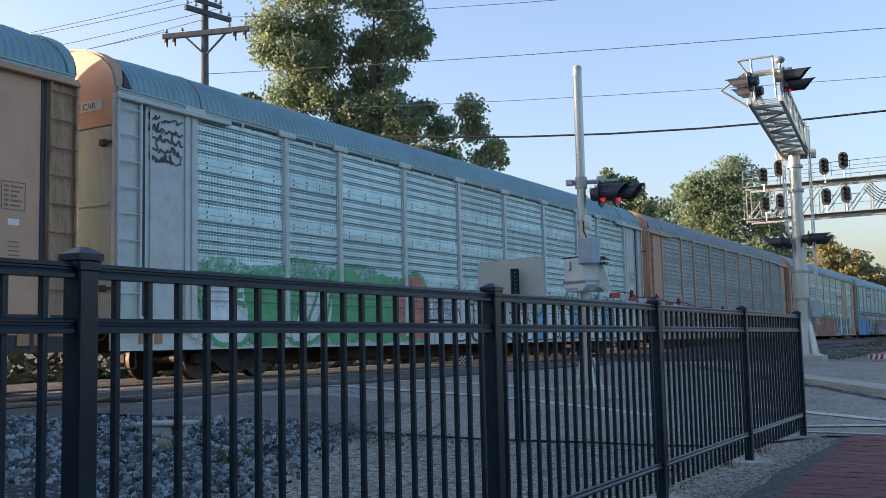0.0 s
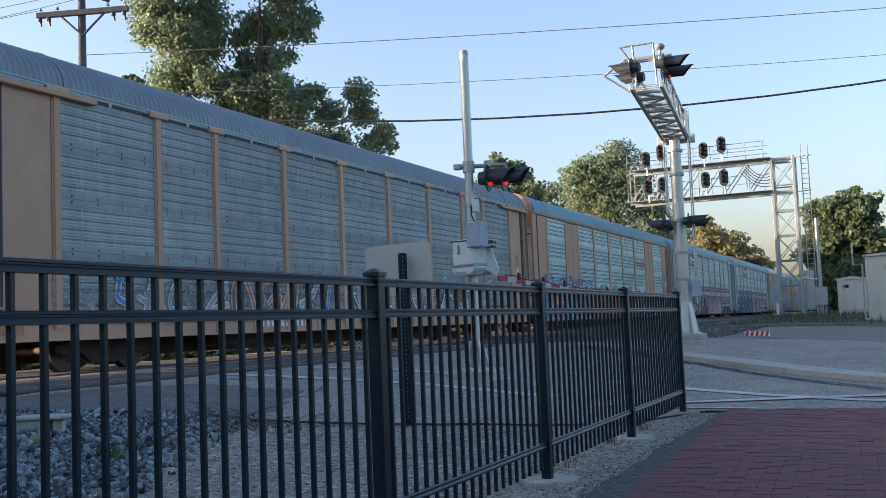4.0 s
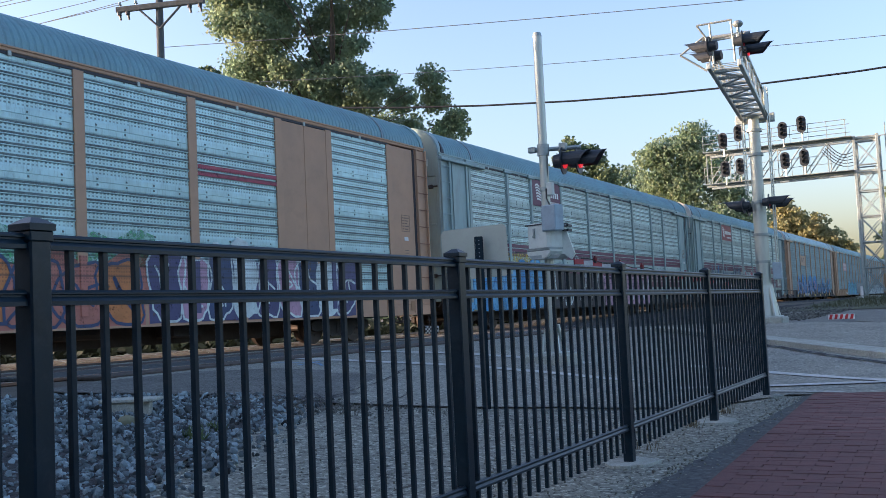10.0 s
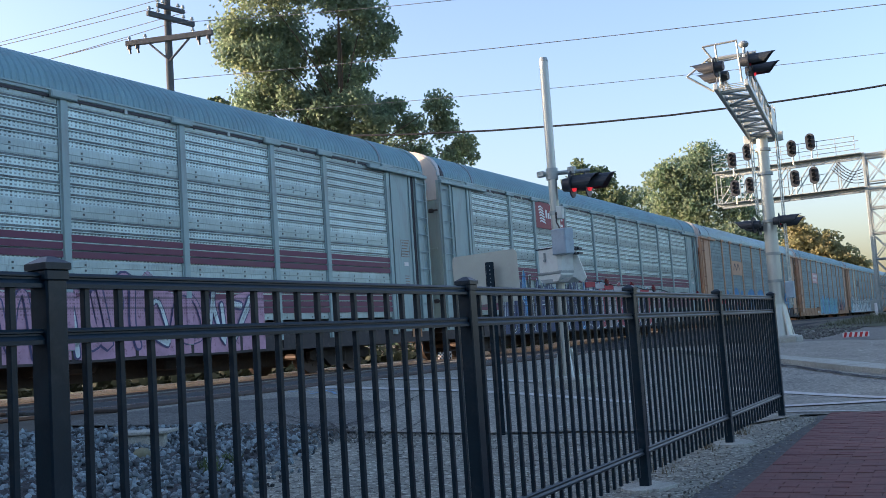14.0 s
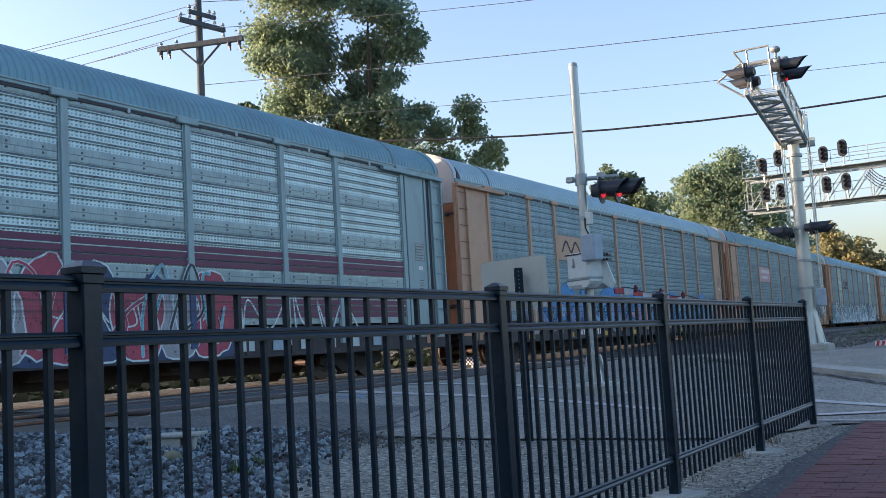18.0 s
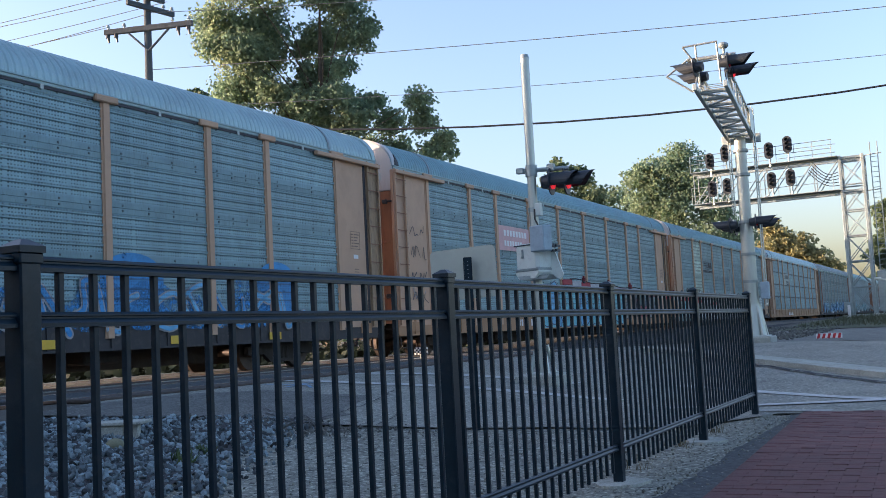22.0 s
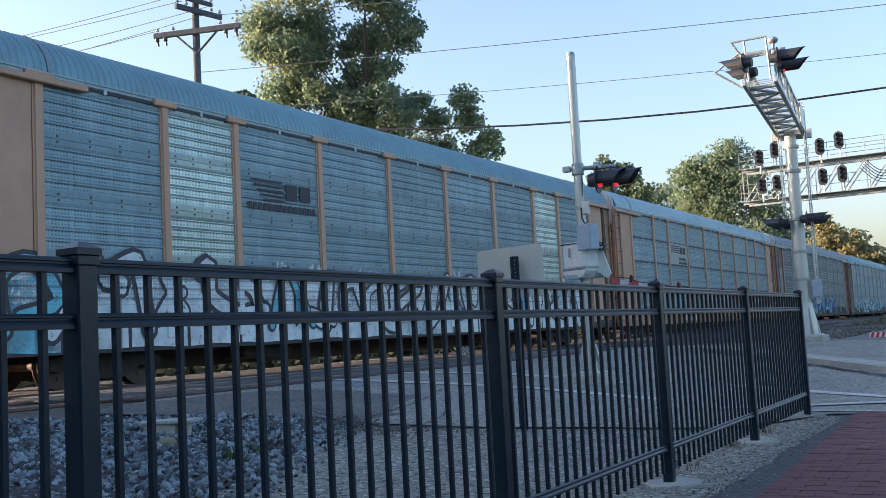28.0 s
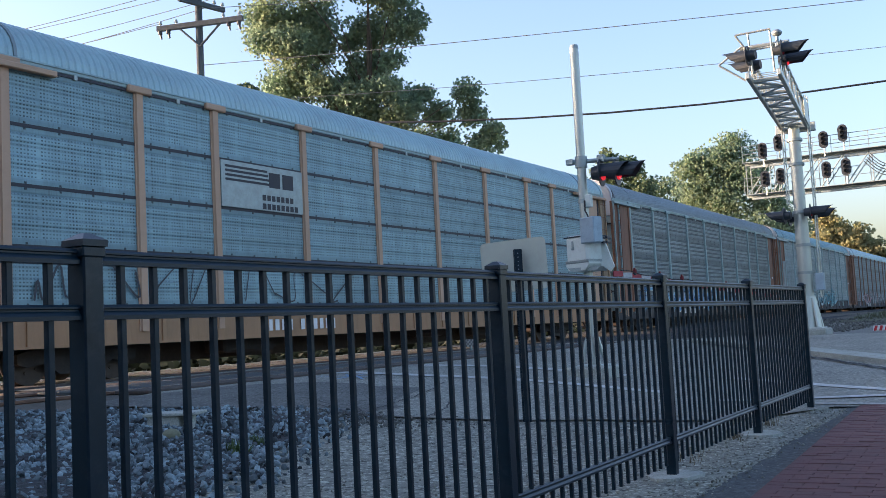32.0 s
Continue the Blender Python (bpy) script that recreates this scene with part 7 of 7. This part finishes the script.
sgn = part("owner_sign", MB().box((HW + 0.035, 8.13, 3.72), (0.012, 2.58, 0.84), 0.003), TAN, c6, "tan owner's sign with a dark emblem")
mb = MB()
strokes(mb, curl([(7.2, 3.6), (7.55, 3.95), (7.95, 3.6), (8.35, 3.95), (8.75, 3.6)], 6), 0.10, HW + 0.043)
part("emblem", mb, INK, sgn, "dark waving ribbon emblem")
for a, b, h in ((4.75, 5.6, 2.2), (6.8, 8.0, 2.35), (8.5, 9.2, 2.2), (10.4, 12.6, 2.3), (13.2, 15.2, 2.3), (17.9, 19.5, 2.2), (22.4, 23.8, 2.2)):
    ring = [(a, 1.25), (b, 1.25)] + [((a + b) / 2 + (b - a) / 2 * math.cos(math.pi * q / 12), h - 0.25 + 0.45 * math.sin(math.pi * q / 12)) for q in range(13)]
    part("graffiti_block", MB().prism(ring, HW + 0.032, HW + 0.035, "x"), SPRAY["blue"], c6, "solid round-topped blue sprayed block")
graffiti(c6, 4.2, 14.5, 0.95, 1.9, 9, "sky", "pink", 81, 0.14, 0.18, "blue", ["sky", "blue", "grey", "pink"])
graffiti(c6, 15.0, 24.0, 0.95, 1.8, 9, "blue", "grey", 82, 0.14, 0.14, "blue", ["blue", "sky"])
SAFETY = mat("safety_yellow", (0.62, 0.40, 0.03), 0.55, 0, 0.1, 5, 60, 0.03, (0.3, 0.2, 0.05), 0.3)
for j in range(7):
    part("yellow_plate", MB().box((HW + 0.05, 4.35 + 3.1 * j, 0.75), (0.012, 0.42, 0.16), 0.004), SAFETY, c6, "small yellow reflective sill plate")
c7 = autorack("teal grey autorack railway car with tan posts and a pink sign", "slate", TAN, "blue", PALE, ORANGE, YELLOW)
sgn = part("owner_sign", MB().box((HW + 0.035, 8.13, 3.72), (0.012, 2.58, 0.84), 0.003), PINK, c7, "faded pink owner's sign with white name bars")
for j in range(8):
    part("name_bar", MB().box((HW + 0.0425, 7.33 + 0.25 * j, 3.90), (0.003, 0.17, 0.20)), CHALK, sgn)
for j in range(7):
    part("name_bar", MB().box((HW + 0.0425, 7.33 + 0.22 * j, 3.55), (0.003, 0.15, 0.18)), CHALK, sgn)
coat(c7, 9.8, 19.8, 0.62, 2.0, "cyan", 3, True)
bubble(c7, 9.9, 19.7, 0.66, 2.15, 9, ["cyan", "sky", "cyan"], "navy", 91, 0.045)
tags(c7, 11.5, 16.5, 1.7, 2.5, 8, "white", 191, 0.05)
for r in range(4):
    tags(c7, 0.8, 1.7, 1.5 + 0.62 * r, 1.9 + 0.62 * r, 4, "black", 92 + 10 * r, 0.03)
tags(c7, 0.85, 1.6, 1.6, 2.0, 3, "grey", 95, 0.02)
tags(c7, 9.0, 12.5, 1.3, 2.4, 4, "white", 93, 0.05)
graffiti(c7, 20.0, 24.4, 0.95, 1.9, 5, "red", "black", 94, 0.14, 0.16, "purple", ["red", "grey"])
c8 = autorack("slate autorack railway car with one bright screen bay and graffiti", "slate", TAN, "blue", PALE, ORANGE, BLACKSILL, bright=(1, 7))
for j in range(5):
    mb = MB()
    strokes(mb, [(7.13 + 0.1 * j, 4.05 - 0.10 * j), (8.13 + 0.02 * j, 4.05 - 0.10 * j)], 0.045, HW + 0.036)
    part("owner_stripe", mb, INK, c8, "dark stripe of the owner's mark")
for a in (8.28, 8.75):
    part("owner_block", MB().box((HW + 0.0365, a + 0.18, 3.87), (0.003, 0.38, 0.34)), INK, c8)
for j in range(14):
    part("name_bar", MB().box((HW + 0.036, 7.08 + 0.165 * j, 3.5), (0.003, 0.12, 0.15)), INK, c8)
coat(c8, 0.8, 24.6, 0.66, 2.0, "white", 1, True)
coat(c8, 0.8, 3.6, 0.64, 1.9, "cyan", 2, True)
coat(c8, 12.0, 14.6, 0.64, 1.8, "cyan", 22)
graffiti(c8, 1.0, 9.8, 0.95, 2.15, 8, "white", "black", 101, 0.14, 0.32, "white", ["white", "cyan", "white"])
graffiti(c8, 9.9, 24.0, 0.95, 2.1, 14, "white", "black", 102, 0.16, 0.30, "white", ["white", "cyan", "white", "sky"])
c9 = autorack("slate blue autorack railway car with broad screens and a pale sign", "slate", TAN, "light", PALE, ORANGE, YELLOW, smooth=True)
sgn = part("owner_sign", MB().box((HW + 0.035, 8.13, 3.72), (0.012, 2.58, 0.94), 0.003), GALV, c9, "pale owner's sign with dark marks")
for j in range(4):
    mb = MB()
    strokes(mb, [(6.98, 4.08 - 0.09 * j), (8.23 + 0.03 * j, 4.08 - 0.09 * j)], 0.05, HW + 0.044)
    part("owner_stripe", mb, INK, sgn, "dark stripe of the owner's mark")
for a in (8.31, 8.75):
    part("owner_block", MB().box((HW + 0.0445, a + 0.17, 3.91), (0.003, 0.36, 0.32)), INK, sgn)
for r, n in ((3.52, 7), (3.34, 8)):
    for j in range(n):
        part("name_bar", MB().box((HW + 0.044, 8.13 + 0.15 * j, r), (0.003, 0.11, 0.12)), INK, sgn)
# black bars stand in for the shade of the gaps between screen rows
for r in (1, 2, 3):
    flat_bars([(2.0, 25.6, Z0 + ROWH * r - 0.03, Z0 + ROWH * r + 0.03)], HW + 0.012, c9, "screen_gap", INK, "black bar for the shade in the gap between the screens" if r == 1 else "")
tags(c9, 2.0, 12.0, 1.3, 2.3, 10, "black", 111, 0.04)
random.seed(77)
for j in range(10):
    sc = ("dull", "dark", "dull", "slate", "dull", "dark", "dull", "dull", "slate", "dark")[j]
    ps = (GREYP, GREYP, RUSTY_UNLIT, GREYP, GREYP, RUSTY_UNLIT, GREYP, RUSTY_UNLIT, GREYP, RUSTY_UNLIT)[j]
    c = autorack("%s autorack railway car with %s posts" % ({"dull": "dull silver", "dark": "dark grey", "slate": "slate blue"}[sc], {RUSTY_UNLIT: "brown", GREYP: "grey"}[ps]), sc, ps, ("grey", "blue", "light")[j % 3], PALE, GREYP, BLACKSILL, odd=RUSTY_UNLIT if j < 3 else GRIMY)
    graffiti(c, 3, 20, 0.95, 1.9, 12, "blue", "white", 120 + j, 0.14, 0.18, ("blue", "cyan", "grey")[j % 3], [("blue", "sky"), ("cyan", "white"), ("grey", "red")][j % 3])

# ---- tufts of grass ----
DRY = mat("dry_stalks", (0.13, 0.11, 0.065), 0.9, 0, 0.3, 6, 40, 0)
GREEN_TUFT = mat("green_tuft", (0.06, 0.10, 0.03), 0.8, 0, 0.3, 6, 40, 0)
for x, y, n, h, mt, lb in ((-5.61, 6.2, 60, 0.09, GREEN_TUFT, "small green weed between the ballast stones"), (-5.75, 6.6, 40, 0.07, GREEN_TUFT, "small green weed between the ballast stones"),
                           (-2.33, 8.73, 26, 0.16, DRY, "dry weed stalks at the fence's foot"), (-2.27, 9.8, 30, 0.2, DRY, "dry weed stalks at the fence's foot"), (-2.28, 7.3, 16, 0.12, DRY, "dry weed stalks at the fence's foot")):
    rs, mb = random.Random(int(x * 100 + y * 10)), MB()
    for _ in range(n):
        a, r = rs.uniform(0, 6.28), rs.uniform(0, 0.12)
        p = Vector((r * math.cos(a), r * math.sin(a), 0.0))
        q = p + Vector((rs.uniform(-0.06, 0.06), rs.uniform(-0.06, 0.06), h * rs.uniform(0.4, 1.2)))
        w = Vector((math.cos(a + 1.2), math.sin(a + 1.2), 0)) * (0.009 if mt is GREEN_TUFT else 0.0035)
        mb.add([p - w, p + w, q + w * 0.3, q - w * 0.3], [(0, 1, 2, 3)])
    tf = part("weed_tuft", mb, mt, None, "", 0, Matrix.Translation((x, y, gz(x, y) + 0.01)))
    tagged(tf, lb, "weed", "weed tufts")

# ---- brick walk ----
walkway = tagged(part("brick_walk", MB().box((1.73, 3.0, -0.006), (6.7, 17.4, 0.05), 0.0), JOINT), "red brick paver walk with sandy joints", "walk", "", "structure")
# the walk lies a little askew to the fence
walkway.matrix_basis = Matrix.Translation((-1.6, 8.5, 0.005)) @ pose(0, 0, 0, 0, 0, 2.3) @ Matrix.Translation((1.6, -8.5, 0))
_br = MB().box((0, 0, 0), (0.1995, 0.0995, 0.04), 0.003).mesh("brick", BRICK)
_hb = MB().box((0, 0, 0), (0.0985, 0.0995, 0.04), 0.003).mesh("brick", BRICK)
random.seed(9)
rest, near = MB(), 0
for r in range(68):
    y = 11.64 - 0.1016 * r
    for q in range(16):
        x = -1.50 + 0.2016 * q - (0.1008 if r % 2 else 0)
        z = 0.016 + random.uniform(-0.003, 0.003)
        if x > 1.1:
            continue
        cut = 0.5 if (r % 2 and q == 0) else 1.0
        x += 0.0504 if cut < 1 else 0
        tilt = pose(x, y, z, random.uniform(-1, 1), random.uniform(-1, 1), random.uniform(-0.8, 0.8))
        if near < 300 and x < 0.1:
            near += 1
            part("brick", _br if cut == 1.0 else _hb, BRICK, walkway, m=Matrix.Translation((0, 0, -0.006)) @ tilt)
        else:
            rest.box((x, y, z - 0.006), (0.1995 if cut == 1.0 else 0.0985, 0.0995, 0.04), 0.003)
for r in range(168):
    y = 11.64 - 0.1016 * r
    for q in range(32):
        x = -1.50 + 0.2016 * q - (0.1008 if r % 2 else 0)
        if (x > 1.1 or r >= 68) and (x > -1.52):
            rest.box((x, y, 0.010 + random.uniform(-0.003, 0.003)), (0.197, 0.097, 0.04))
tagged(part("brick_rest", rest, BRICK, walkway), kind="stuff")


# ---- what moves ----
DRIFT = [(0, 0.2), (1, 0.14), (2, 0.14), (5, 0.45), (6, 0.43), (9, 0.66), (11, 0.68), (12, 0.64), (13, 0.62), (17, 0.52), (18.5, 0.36), (20, 0.3), (21, 0.22), (24, 0.22), (25, 0.28), (28, 0.33), (30, 0.35), (32, 0.38)]


def drift(t):
    for (a, u), (b, w) in zip(DRIFT[:-1], DRIFT[1:]):
        if a <= t <= b:
            return u + (w - u) * (t - a) / (b - a)
    return 0.0


def motions():
    times = [i * 1.0 for i in range(33)]
    turn = pose(0, 0, 0, 0, 0, -math.degrees(TR))
    for i, car in enumerate(cars):
        s0 = 12.11 + PITCH * (i - 2) - (0.25 if i >= 10 else 0.0)   # the tenth coupling is closed up
        walk(car, [(t, Matrix.Translation(tp(FAR_TRACK, s0 - SPEED * t + drift(t), RAIL_Z)) @ turn) for t in times])
    spin = math.degrees(SPEED / WR)
    for i, car in enumerate(cars[1:12]):
        for tk in car.children:
            for wh in tk.children:
                if wh.name.startswith("wheelset"):
                    y = wh.location.y
                    walk(wh, [(k / 15, pose(0, y, WR, spin * k / 15)) for k in range(481)])


motions()
